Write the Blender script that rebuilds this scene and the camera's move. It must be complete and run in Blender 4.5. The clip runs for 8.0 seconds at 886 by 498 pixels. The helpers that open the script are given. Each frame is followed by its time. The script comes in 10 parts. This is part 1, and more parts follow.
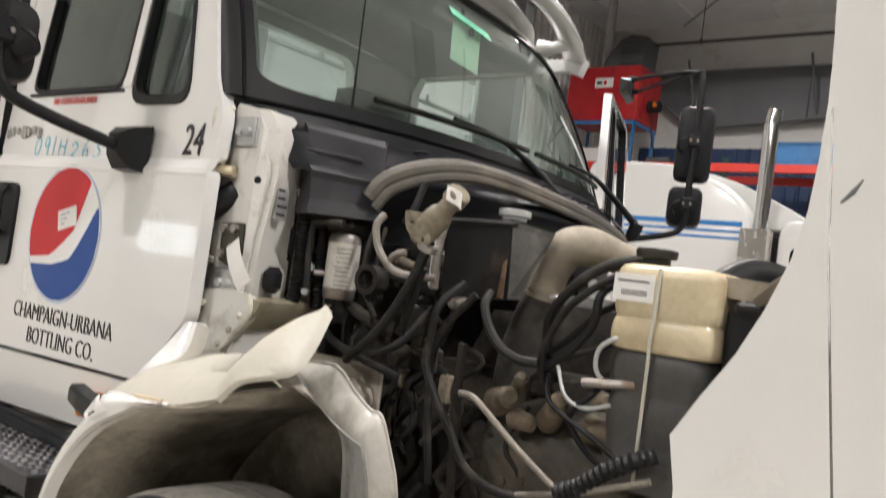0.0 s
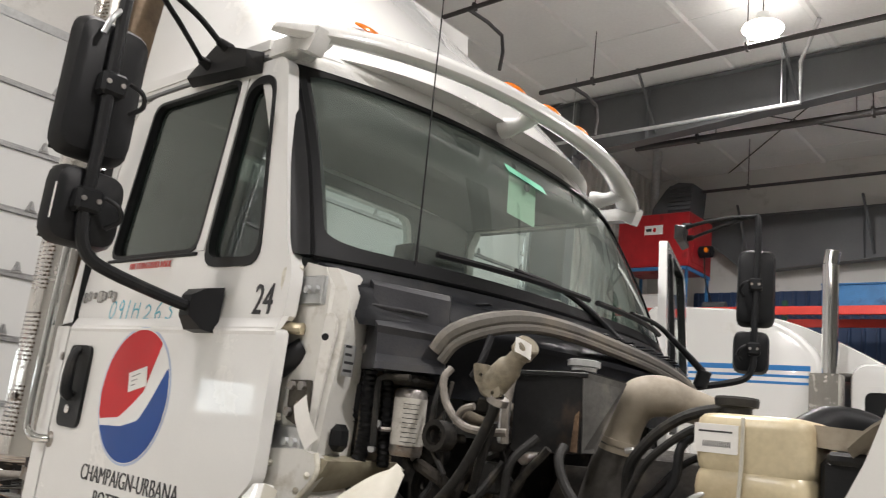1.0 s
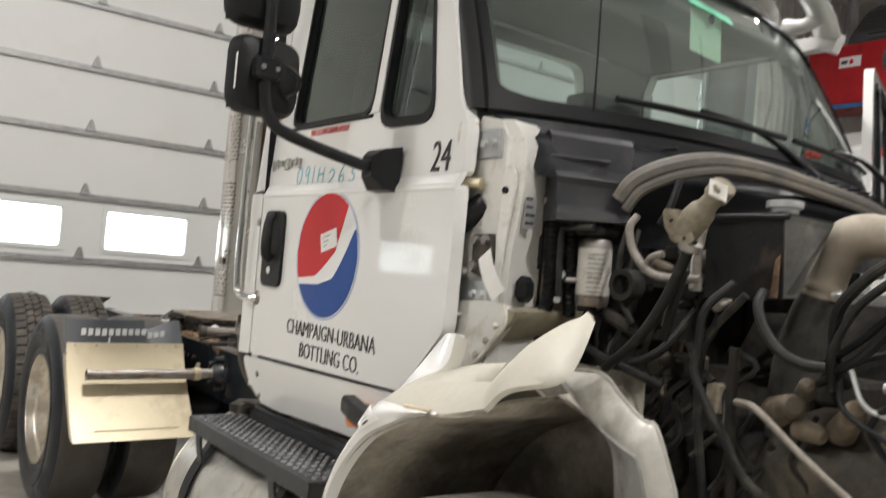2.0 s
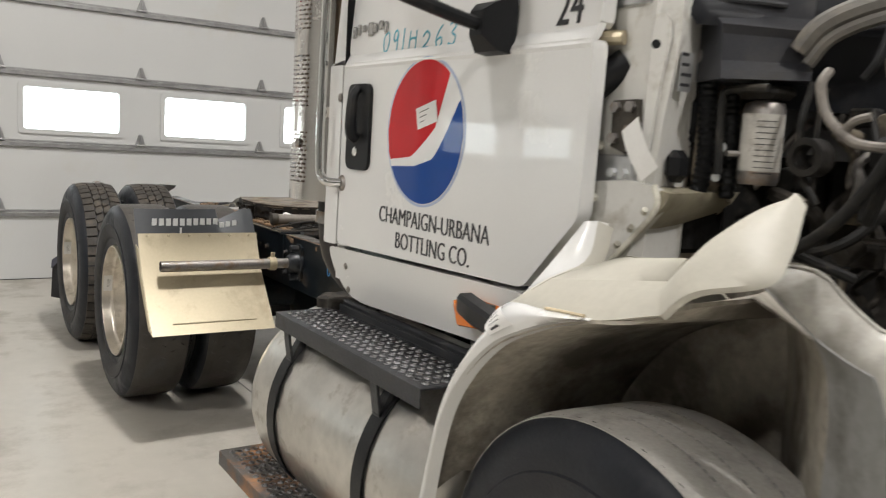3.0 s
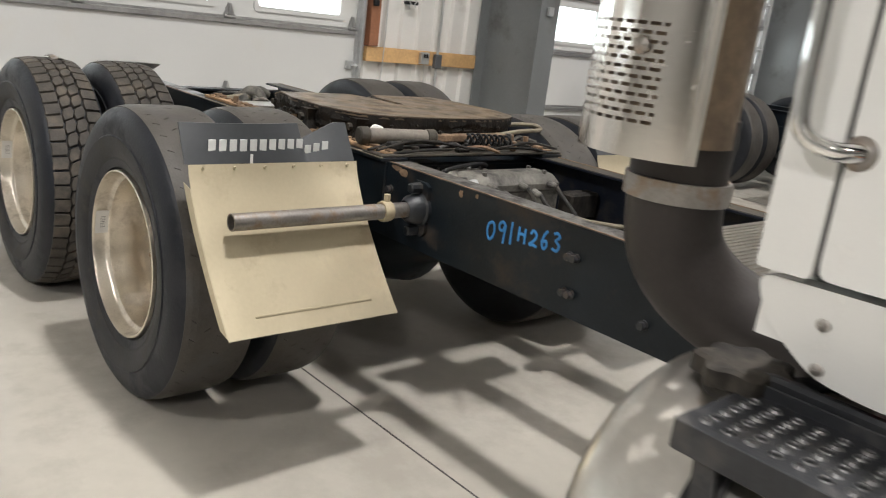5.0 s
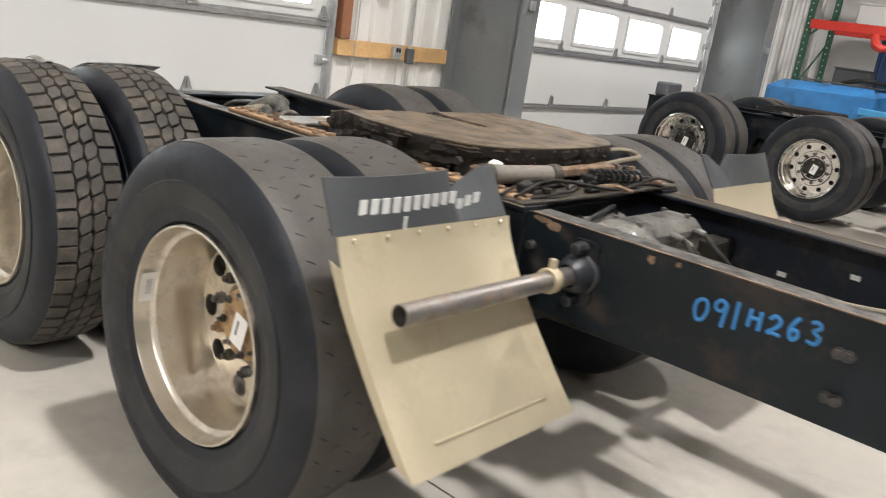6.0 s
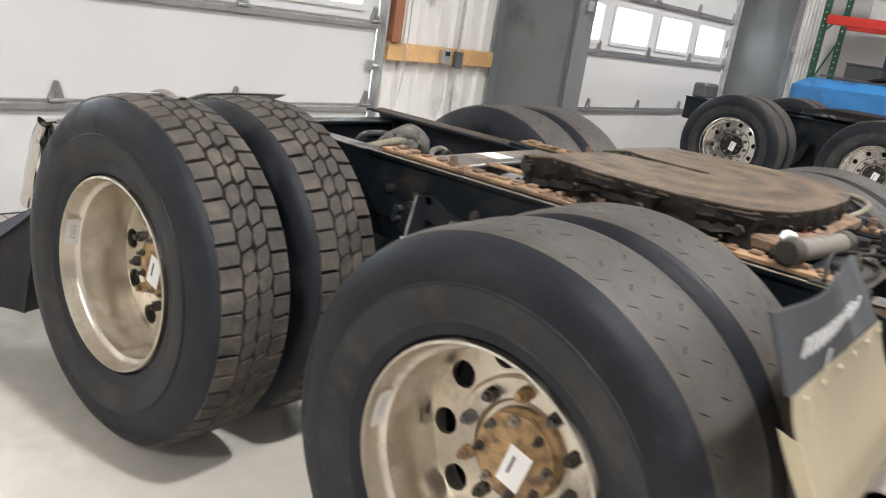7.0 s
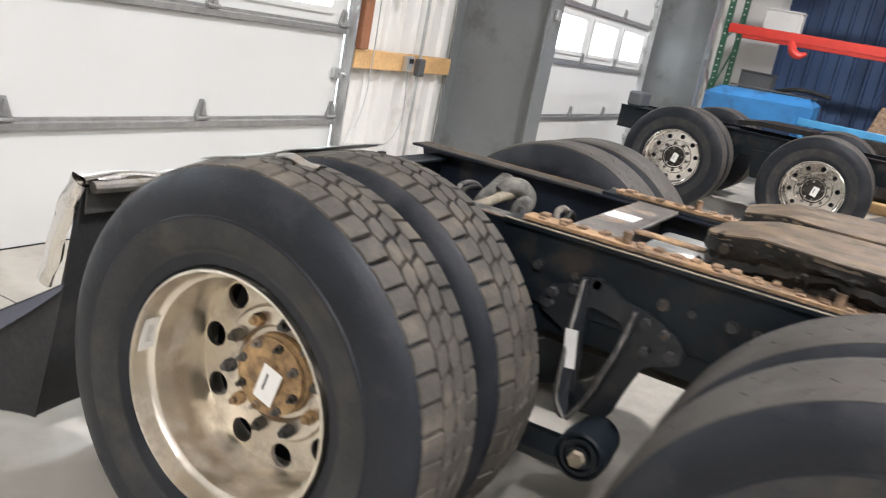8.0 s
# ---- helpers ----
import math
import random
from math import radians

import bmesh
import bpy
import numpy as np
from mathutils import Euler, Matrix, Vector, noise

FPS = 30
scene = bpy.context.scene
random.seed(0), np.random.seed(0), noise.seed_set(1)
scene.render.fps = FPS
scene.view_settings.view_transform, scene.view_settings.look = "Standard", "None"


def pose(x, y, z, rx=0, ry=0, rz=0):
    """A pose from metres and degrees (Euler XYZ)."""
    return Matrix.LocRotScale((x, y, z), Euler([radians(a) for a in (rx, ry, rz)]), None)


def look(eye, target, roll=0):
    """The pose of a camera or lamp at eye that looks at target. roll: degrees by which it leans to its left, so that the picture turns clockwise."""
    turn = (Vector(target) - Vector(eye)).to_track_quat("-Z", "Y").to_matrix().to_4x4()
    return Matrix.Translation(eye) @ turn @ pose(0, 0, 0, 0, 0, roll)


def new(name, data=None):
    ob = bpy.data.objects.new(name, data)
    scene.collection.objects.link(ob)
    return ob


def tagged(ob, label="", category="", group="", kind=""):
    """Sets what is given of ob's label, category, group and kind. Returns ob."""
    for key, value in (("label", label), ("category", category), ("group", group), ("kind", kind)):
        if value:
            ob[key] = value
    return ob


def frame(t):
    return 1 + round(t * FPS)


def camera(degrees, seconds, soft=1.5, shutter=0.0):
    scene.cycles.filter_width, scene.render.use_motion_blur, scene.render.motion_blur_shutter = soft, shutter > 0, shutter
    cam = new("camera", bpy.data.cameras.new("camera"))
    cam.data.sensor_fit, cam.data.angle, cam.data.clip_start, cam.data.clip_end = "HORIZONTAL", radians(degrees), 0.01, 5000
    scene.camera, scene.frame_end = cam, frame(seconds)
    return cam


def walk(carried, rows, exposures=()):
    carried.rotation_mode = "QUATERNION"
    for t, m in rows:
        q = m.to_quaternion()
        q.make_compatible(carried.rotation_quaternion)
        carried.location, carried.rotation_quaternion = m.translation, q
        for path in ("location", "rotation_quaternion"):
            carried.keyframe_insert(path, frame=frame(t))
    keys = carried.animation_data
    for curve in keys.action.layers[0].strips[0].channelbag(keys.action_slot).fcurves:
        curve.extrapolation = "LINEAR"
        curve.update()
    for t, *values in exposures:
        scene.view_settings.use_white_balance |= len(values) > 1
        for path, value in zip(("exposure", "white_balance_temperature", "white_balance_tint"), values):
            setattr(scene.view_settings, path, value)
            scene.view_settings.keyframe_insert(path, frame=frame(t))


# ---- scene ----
cam = camera(57.3, 8.0, soft=1.1, shutter=0.35)
PATH = [
    (0, (-0.55, 0.896, 1.42), (-1.758, 2.488, 1.497), 7.6),
    (0.5, (-0.561, 0.882, 1.417), (-1.81, 2.405, 1.764), 7.2),
    (1, (-0.571, 0.874, 1.417), (-1.882, 2.322, 1.846), 6.6),
    (1.5, (-0.583, 0.875, 1.414), (-2.051, 2.193, 1.743), 5.8),
    (2, (-0.613, 0.883, 1.403), (-2.211, 2.086, 1.449), 4.9),
    (2.2, (-0.641, 0.888, 1.394), (-2.262, 2.059, 1.344), 4.7),
    (3.3, (-1.112, 0.945, 1.372), (-2.774, 2.016, 1.075), 3.6),
    (3.5, (-1.258, 0.95, 1.363), (-2.939, 1.984, 1.039), 3.7),
    (4, (-1.632, 0.939, 1.367), (-3.289, 1.97, 0.927), 4.0),
    (4.5, (-2.111, 0.93, 1.392), (-3.683, 2.052, 0.876), 5.3),
    (4.7, (-2.31, 0.906, 1.377), (-3.823, 2.101, 0.847), 6.0),
    (5.8, (-3.364, 0.801, 1.346), (-4.626, 2.256, 0.806), 8.4),
    (6, (-3.541, 0.759, 1.344), (-4.779, 2.234, 0.803), 8.6),
    (6.5, (-3.98, 0.698, 1.332), (-5.186, 2.195, 0.782), 8.6),
    (7, (-4.464, 0.661, 1.34), (-5.624, 2.193, 0.785), 8.8),
    (7.5, (-4.862, 0.604, 1.36), (-5.922, 2.208, 0.809), 9.6),
    (8, (-5.405, 0.598, 1.347), (-6.282, 2.315, 0.817), 11.0),
]
walk(cam, [(t, look(eye, target, roll)) for t, eye, target, roll in PATH],
     exposures=[(0, -0.52, 6550, 13), (1, -0.66, 6550, 13), (2, -0.66, 6500, 11), (3.5, -0.86, 6500, 11), (4.5, -0.72, 6500, 11), (6, -0.17, 6480, 12), (7, -0.08, 6300, 13), (8, 0.12, 6250, 13)])

# ---- light ----
world = bpy.data.worlds.new("sky")
scene.world = world
world.use_nodes = True
wn = world.node_tree.nodes
sky = wn.new("ShaderNodeTexSky")
sky.sky_type, sky.sun_disc = "NISHITA", False
sky.sun_elevation, sky.sun_rotation = radians(35), radians(200)
world.node_tree.links.new(sky.outputs[0], wn["Background"].inputs[0])
wn["Background"].inputs[1].default_value = 0.12

# First lamp in view, second fits the shadows; last four are added for fill.
LAMP_SPOTS = [(-4.1, 10.3), (-3.4, 2.35), (-3.6, -5.0), (2.6, 2.35), (2.6, 10.3), (2.6, -5.0)]
LAMP_Z = 6.75
LAMP_WATTS = 520.0


# ---- materials ----
def mat(name, color, rough=0.5, metal=0.0, vary=0.12, scale=6.0, fine=60.0, bump=0.15, dirt=None, dirt_amount=0.0, dirt_scale=3.0,
        coat=0.0, per_piece=0.0, ior=1.5, spec=0.5):
    """A painted or raw surface: broad and fine variation, fine relief, and patches of dirt or rust."""
    m = bpy.data.materials.new(name)
    m.use_nodes = True
    nt = m.node_tree
    n, link = nt.nodes, nt.links.new
    bsdf = n["Principled BSDF"]
    tc = n.new("ShaderNodeTexCoord")
    broad = n.new("ShaderNodeTexNoise")
    broad.inputs["Scale"].default_value, broad.inputs["Detail"].default_value = scale, 6
    fine_n = n.new("ShaderNodeTexNoise")
    fine_n.inputs["Scale"].default_value, fine_n.inputs["Detail"].default_value = fine, 4
    link(tc.outputs["Object"], broad.inputs["Vector"])
    link(tc.outputs["Object"], fine_n.inputs["Vector"])
    ramp = n.new("ShaderNodeMapRange")
    ramp.inputs["From Min"].default_value, ramp.inputs["From Max"].default_value = 0.3, 0.7
    ramp.inputs["To Min"].default_value, ramp.inputs["To Max"].default_value = 1 - vary, 1 + vary
    link(broad.outputs["Fac"], ramp.inputs["Value"])
    ramp2 = n.new("ShaderNodeMapRange")
    ramp2.inputs["From Min"].default_value, ramp2.inputs["From Max"].default_value = 0.3, 0.7
    ramp2.inputs["To Min"].default_value, ramp2.inputs["To Max"].default_value = 1 - vary * 0.5, 1 + vary * 0.5
    link(fine_n.outputs["Fac"], ramp2.inputs["Value"])
    mul = n.new("ShaderNodeMath")
    mul.operation = "MULTIPLY"
    link(ramp.outputs[0], mul.inputs[0])
    link(ramp2.outputs[0], mul.inputs[1])
    value = mul.outputs[0]
    if per_piece:
        info = n.new("ShaderNodeObjectInfo")
        pr = n.new("ShaderNodeMapRange")
        pr.inputs["To Min"].default_value, pr.inputs["To Max"].default_value = 1 - per_piece, 1 + per_piece
        link(info.outputs["Random"], pr.inputs["Value"])
        m2 = n.new("ShaderNodeMath")
        m2.operation = "MULTIPLY"
        link(value, m2.inputs[0])
        link(pr.outputs[0], m2.inputs[1])
        value = m2.outputs[0]
    vec = n.new("ShaderNodeVectorMath")
    vec.operation = "SCALE"
    vec.inputs[0].default_value = color
    link(value, vec.inputs["Scale"])
    out = vec.outputs[0]
    rough_value = rough
    if dirt:
        dn = n.new("ShaderNodeTexNoise")
        dn.inputs["Scale"].default_value, dn.inputs["Detail"].default_value = dirt_scale, 8
        dn.inputs["Roughness"].default_value = 0.65
        link(tc.outputs["Object"], dn.inputs["Vector"])
        dr = n.new("ShaderNodeMapRange")
        mid = 0.72 - 0.44 * dirt_amount
        dr.inputs["From Min"].default_value, dr.inputs["From Max"].default_value = mid - 0.07, mid + 0.1
        link(dn.outputs["Fac"], dr.inputs["Value"])
        mix = n.new("ShaderNodeMix")
        mix.data_type = "RGBA"
        link(dr.outputs[0], mix.inputs["Factor"])
        link(out, mix.inputs["A"])
        mix.inputs["B"].default_value = (*dirt, 1)
        out = mix.outputs["Result"]
        rr = n.new("ShaderNodeMapRange")
        rr.inputs["To Min"].default_value, rr.inputs["To Max"].default_value = rough, max(rough, 0.8)
        link(dr.outputs[0], rr.inputs["Value"])
        link(rr.outputs[0], bsdf.inputs["Roughness"])
        if metal:
            mm = n.new("ShaderNodeMapRange")
            mm.inputs["To Min"].default_value, mm.inputs["To Max"].default_value = metal, 0.0
            link(dr.outputs[0], mm.inputs["Value"])
            link(mm.outputs[0], bsdf.inputs["Metallic"])
    else:
        rr = n.new("ShaderNodeMapRange")
        rr.inputs["From Min"].default_value, rr.inputs["From Max"].default_value = 0.3, 0.7
        rr.inputs["To Min"].default_value, rr.inputs["To Max"].default_value = max(0.02, rough * 0.85), min(1, rough * 1.15)
        link(broad.outputs["Fac"], rr.inputs["Value"])
        link(rr.outputs[0], bsdf.inputs["Roughness"])
        bsdf.inputs["Metallic"].default_value = metal
    link(out, bsdf.inputs["Base Color"])
    if bump:
        b = n.new("ShaderNodeBump")
        b.inputs["Strength"].default_value, b.inputs["Distance"].default_value = bump, 0.004
        link(fine_n.outputs["Fac"], b.inputs["Height"])
        link(b.outputs["Normal"], bsdf.inputs["Normal"])
    bsdf.inputs["Coat Weight"].default_value = coat
    bsdf.inputs["IOR"].default_value = ior
    bsdf.inputs["Specular IOR Level"].default_value = spec
    return m


def glass(name, tint, rough=0.0, haze=0.0):
    m = bpy.data.materials.new(name)
    m.use_nodes = True
    nt = m.node_tree
    nt.nodes.remove(nt.nodes["Principled BSDF"])
    tr = nt.nodes.new("ShaderNodeBsdfTransparent")
    tr.inputs[0].default_value = (*tint, 1)
    gl = nt.nodes.new("ShaderNodeBsdfGlossy")
    gl.inputs["Roughness"].default_value = rough
    gl.inputs["Color"].default_value = (0.9, 0.95, 0.93, 1)
    lw = nt.nodes.new("ShaderNodeLayerWeight")
    lw.inputs["Blend"].default_value = 0.5
    pw = nt.nodes.new("ShaderNodeMath")
    pw.operation, pw.inputs[1].default_value = "POWER", 4.0
    nt.links.new(lw.outputs["Facing"], pw.inputs[0])
    fr = nt.nodes.new("ShaderNodeMapRange")
    fr.inputs["To Min"].default_value, fr.inputs["To Max"].default_value = 0.05, 1.0
    nt.links.new(pw.outputs[0], fr.inputs["Value"])
    mx = nt.nodes.new("ShaderNodeMixShader")
    nt.links.new(fr.outputs[0], mx.inputs[0])
    nt.links.new(tr.outputs[0], mx.inputs[1])
    nt.links.new(gl.outputs[0], mx.inputs[2])
    out = mx.outputs[0]
    if haze:
        film, mh, nz, mr = nt.nodes.new("ShaderNodeBsdfDiffuse"), nt.nodes.new("ShaderNodeMixShader"), nt.nodes.new("ShaderNodeTexNoise"), nt.nodes.new("ShaderNodeMapRange")
        film.inputs["Color"].default_value = (0.52, 0.58, 0.53, 1)
        nz.inputs["Scale"].default_value, nz.inputs["Detail"].default_value = 3.0, 8
        mr.inputs["From Min"].default_value, mr.inputs["From Max"].default_value = 0.3, 0.75
        mr.inputs["To Min"].default_value, mr.inputs["To Max"].default_value = haze * 0.5, haze * 1.6
        nt.links.new(nz.outputs["Fac"], mr.inputs["Value"])
        nt.links.new(mr.outputs[0], mh.inputs[0])
        nt.links.new(out, mh.inputs[1])
        nt.links.new(film.outputs[0], mh.inputs[2])
        out = mh.outputs[0]
    nt.links.new(out, nt.nodes["Material Output"].inputs[0])
    return m


def glow(name, color, strength):
    m = bpy.data.materials.new(name)
    m.use_nodes = True
    b = m.node_tree.nodes["Principled BSDF"]
    b.inputs["Base Color"].default_value = (0.8, 0.8, 0.8, 1)
    b.inputs["Emission Color"].default_value = (*color, 1)
    b.inputs["Emission Strength"].default_value = strength
    return m


WHITE = mat("white_truck_paint", (0.75, 0.75, 0.73), 0.22, vary=0.02, scale=1.5, fine=220, bump=0.015, coat=0.85, dirt=(0.52, 0.5, 0.44), dirt_amount=0.12, dirt_scale=2.2)
CREAM = mat("dull_inner_paint", (0.66, 0.64, 0.55), 0.45, vary=0.08, scale=5, fine=90, bump=0.08, dirt=(0.2, 0.17, 0.12), dirt_amount=0.33, dirt_scale=5)
FENDER_IN = mat("grimy_fender_liner", (0.40, 0.37, 0.31), 0.75, vary=0.3, scale=4, fine=60, bump=0.3, dirt=(0.15, 0.132, 0.108), dirt_amount=0.5, dirt_scale=4.5)
BLACK_PLASTIC = mat("black_plastic", (0.012, 0.0125, 0.0135), 0.42, spec=0.3, vary=0.15, scale=8, fine=300, bump=0.1, dirt=(0.05, 0.047, 0.042), dirt_amount=0.15, ior=1.42)
GLASS_EDGE = mat("black_windshield_rubber", (0.006, 0.0063, 0.007), 0.45, spec=0.2, vary=0.15, fine=120, bump=0.08, ior=1.33)
BOLT = mat("dull_bolt_steel", (0.055, 0.056, 0.06), 0.45, 0.5, vary=0.25, scale=30, fine=120, bump=0.2, dirt=(0.12, 0.08, 0.05), dirt_amount=0.3, dirt_scale=20)
COWL = mat("cowl_plastic", (0.011, 0.012, 0.0145), 0.4, spec=0.3, vary=0.2, scale=6, fine=200, bump=0.1, dirt=(0.035, 0.034, 0.032), dirt_amount=0.25, dirt_scale=6, ior=1.33)
COWL_GREY = mat("scuffed_cowl_plastic", (0.034, 0.035, 0.040), 0.38, spec=0.45, vary=0.2, scale=6, fine=200, bump=0.12, dirt=(0.06, 0.058, 0.055), dirt_amount=0.3, dirt_scale=7)
RUBBER = mat("tyre_rubber", (0.0125, 0.0145, 0.0190), 0.42, spec=0.42, vary=0.25, scale=6, fine=120, bump=0.2, ior=1.38, dirt=(0.032, 0.033, 0.037), dirt_amount=0.33, dirt_scale=7)
TREAD = mat("worn_tread_rubber", (0.060, 0.054, 0.047), 0.7, spec=0.3, vary=0.25, scale=14, fine=120, bump=0.35, dirt=(0.115, 0.098, 0.078), dirt_amount=0.36, dirt_scale=9)
TREAD_SMOOTH = mat("smooth_worn_tread", (0.064, 0.058, 0.051), 0.55, spec=0.35, vary=0.2, scale=9, fine=160, bump=0.2, dirt=(0.085, 0.083, 0.08), dirt_amount=0.3, dirt_scale=7)
FOLD = mat("flap_back_rubber", (0.075, 0.078, 0.10), 0.55, vary=0.1, bump=0.1)
HOSE = mat("hose_rubber", (0.017, 0.0165, 0.0155), 0.55, spec=0.25, vary=0.3, scale=10, fine=140, bump=0.25, dirt=(0.065, 0.057, 0.046), dirt_amount=0.3, dirt_scale=16)
ALU = mat("dull_aluminium", (0.60, 0.57, 0.52), 0.34, 1.0, vary=0.1, scale=4, fine=160, bump=0.08, dirt=(0.33, 0.29, 0.23), dirt_amount=0.16, dirt_scale=7)
RIM = mat("cast_aluminium_rim", (0.70, 0.645, 0.555), 0.34, 1.0, vary=0.12, scale=7, fine=200, bump=0.06, dirt=(0.40, 0.34, 0.26), dirt_amount=0.3, dirt_scale=9)
SIDE_DUST = mat("dusty_sidewall_rubber", (0.030, 0.0305, 0.032), 0.6, spec=0.3, vary=0.25, scale=8, fine=120, bump=0.25, dirt=(0.06, 0.056, 0.05), dirt_amount=0.34, dirt_scale=10)
POLISHED = mat("polished_aluminium", (0.72, 0.69, 0.65), 0.16, 1.0, vary=0.05, scale=6, fine=90, bump=0.03, dirt=(0.35, 0.31, 0.26), dirt_amount=0.18, dirt_scale=14)
CHROME = mat("chrome", (0.75, 0.75, 0.74), 0.09, 1.0, vary=0.03, scale=5, fine=60, bump=0.01)
TANK = mat("brushed_tank_aluminium", (0.56, 0.54, 0.50), 0.33, 1.0, vary=0.12, scale=9, fine=34, bump=0.22, dirt=(0.36, 0.325, 0.27), dirt_amount=0.2, dirt_scale=13)
FLAP = mat("brass_toned_stainless", (0.52, 0.455, 0.32), 0.4, 0.5, vary=0.05, scale=3, fine=80, bump=0.05, dirt=(0.36, 0.29, 0.19), dirt_amount=0.27, dirt_scale=4)
FLAP_RUBBER = mat("woven_flap_rubber", (0.03, 0.03, 0.031), 0.6, spec=0.3, vary=0.2, scale=60, fine=240, bump=0.5, dirt=(0.06, 0.056, 0.05), dirt_amount=0.2)
FLAP_BLACK = mat("flap_rubber_strip", (0.046, 0.050, 0.054), 0.45, spec=0.35, vary=0.1, bump=0.05)
RUST = mat("rust", (0.22, 0.145, 0.09), 0.85, vary=0.35, scale=18, fine=90, bump=0.5, dirt=(0.10, 0.06, 0.035), dirt_amount=0.4, dirt_scale=22)
RUST_ORANGE = mat("fresh_rust", (0.31, 0.195, 0.105), 0.85, vary=0.35, scale=20, fine=90, bump=0.5, dirt=(0.12, 0.085, 0.06), dirt_amount=0.42, dirt_scale=14)
HUB_RUST = mat("rusty_hub", (0.40, 0.26, 0.125), 0.8, vary=0.35, scale=24, fine=120, bump=0.5, dirt=(0.13, 0.08, 0.05), dirt_amount=0.4, dirt_scale=30)
FRAME = mat("dark_frame_paint", (0.007, 0.011, 0.015), 0.42, spec=0.4, ior=1.4, vary=0.25, scale=6, fine=120, bump=0.15, dirt=(0.045, 0.035, 0.027), dirt_amount=0.26, dirt_scale=7)
FRAME_BLUE = mat("dark_blue_frame_paint", (0.009, 0.0125, 0.022), 0.4, ior=1.4, vary=0.25, scale=6, fine=120, bump=0.15, dirt=(0.05, 0.043, 0.035), dirt_amount=0.28, dirt_scale=8)
STEEL = mat("raw_steel", (0.33, 0.31, 0.29), 0.42, 0.9, vary=0.2, scale=8, fine=140, bump=0.15, dirt=(0.24, 0.15, 0.08), dirt_amount=0.3, dirt_scale=12)


def ringed_grease():
    """Brown grease on worn steel, smeared in rings about the plate's throat."""
    m = mat("greasy_plate", (0.13, 0.098, 0.068), 0.45, 0.25, vary=0.3, scale=7, fine=60, bump=0.35, dirt=(0.06, 0.047, 0.036), dirt_amount=0.4, dirt_scale=7)
    n, link = m.node_tree.nodes, m.node_tree.links.new
    bsdf = n["Principled BSDF"]
    old = bsdf.inputs["Base Color"].links[0].from_socket
    tc, mp, wave, mix = n.new("ShaderNodeTexCoord"), n.new("ShaderNodeMapping"), n.new("ShaderNodeTexWave"), n.new("ShaderNodeMix")
    mp.inputs["Location"].default_value = (5.33, -3.0, 0)
    wave.wave_type, wave.rings_direction = "RINGS", "Z"
    wave.inputs["Scale"].default_value, wave.inputs["Distortion"].default_value, wave.inputs["Detail Scale"].default_value = 2.1, 5.0, 1.2
    link(tc.outputs["Object"], mp.inputs["Vector"])
    link(mp.outputs[0], wave.inputs["Vector"])
    mr = n.new("ShaderNodeMapRange")
    mr.inputs["From Min"].default_value, mr.inputs["From Max"].default_value, mr.inputs["To Max"].default_value = 0.35, 0.9, 0.45
    link(wave.outputs["Fac"], mr.inputs["Value"])
    mix.data_type = "RGBA"
    link(mr.outputs[0], mix.inputs["Factor"])
    link(old, mix.inputs["A"])
    mix.inputs["B"].default_value = (0.26, 0.185, 0.112, 1)
    link(mix.outputs["Result"], bsdf.inputs["Base Color"])
    return m


GREASE = ringed_grease()
STEEL_DARK = mat("grimy_steel", (0.16, 0.155, 0.145), 0.45, 0.7, vary=0.3, scale=14, fine=100, bump=0.3, dirt=(0.03, 0.028, 0.026), dirt_amount=0.45, dirt_scale=12)
GREASE_DARK = mat("grease", (0.014, 0.0125, 0.011), 0.5, spec=0.35, ior=1.4, vary=0.3, scale=14, fine=80, bump=0.8, dirt=(0.04, 0.031, 0.023), dirt_amount=0.3, dirt_scale=15)
TORN = mat("torn_fibreglass", (0.60, 0.50, 0.33), 0.8, vary=0.2, scale=40, fine=200, bump=0.4)
FIBRE = mat("cream_inner_fibreglass", (0.45, 0.43, 0.365), 0.5, vary=0.06, scale=4, fine=60, bump=0.12, dirt=(0.38, 0.32, 0.22), dirt_amount=0.24, dirt_scale=5)
SOOTY_FIBRE = mat("sooty_inner_fibreglass", (0.42, 0.405, 0.36), 0.42, vary=0.12, scale=5, fine=60, bump=0.12, dirt=(0.18, 0.168, 0.145), dirt_amount=0.34, dirt_scale=6)
INNER_GREY = mat("grimy_white_panel", (0.22, 0.22, 0.21), 0.6, vary=0.12, scale=4, fine=70, bump=0.15, dirt=(0.08, 0.072, 0.06), dirt_amount=0.38, dirt_scale=4)
INSULATION = mat("dark_firewall_insulation", (0.016, 0.0155, 0.0145), 0.9, spec=0.1, vary=0.3, scale=12, fine=90, bump=0.5, dirt=(0.05, 0.045, 0.036), dirt_amount=0.3, dirt_scale=9)
POST_WHITE = mat("white_jamb_paint", (0.66, 0.65, 0.61), 0.35, vary=0.04, scale=4, fine=80, bump=0.05, coat=0.3, dirt=(0.34, 0.30, 0.22), dirt_amount=0.2, dirt_scale=6)
GRIME = mat("engine_grime", (0.036, 0.031, 0.025), 0.65, spec=0.3, vary=0.4, scale=9, fine=70, bump=0.5, dirt=(0.014, 0.013, 0.012), dirt_amount=0.5, dirt_scale=8)
DUSTY = mat("dusty_cast_metal", (0.22, 0.185, 0.135), 0.7, 0.1, vary=0.35, scale=12, fine=90, bump=0.4, dirt=(0.04, 0.034, 0.028), dirt_amount=0.46, dirt_scale=10)
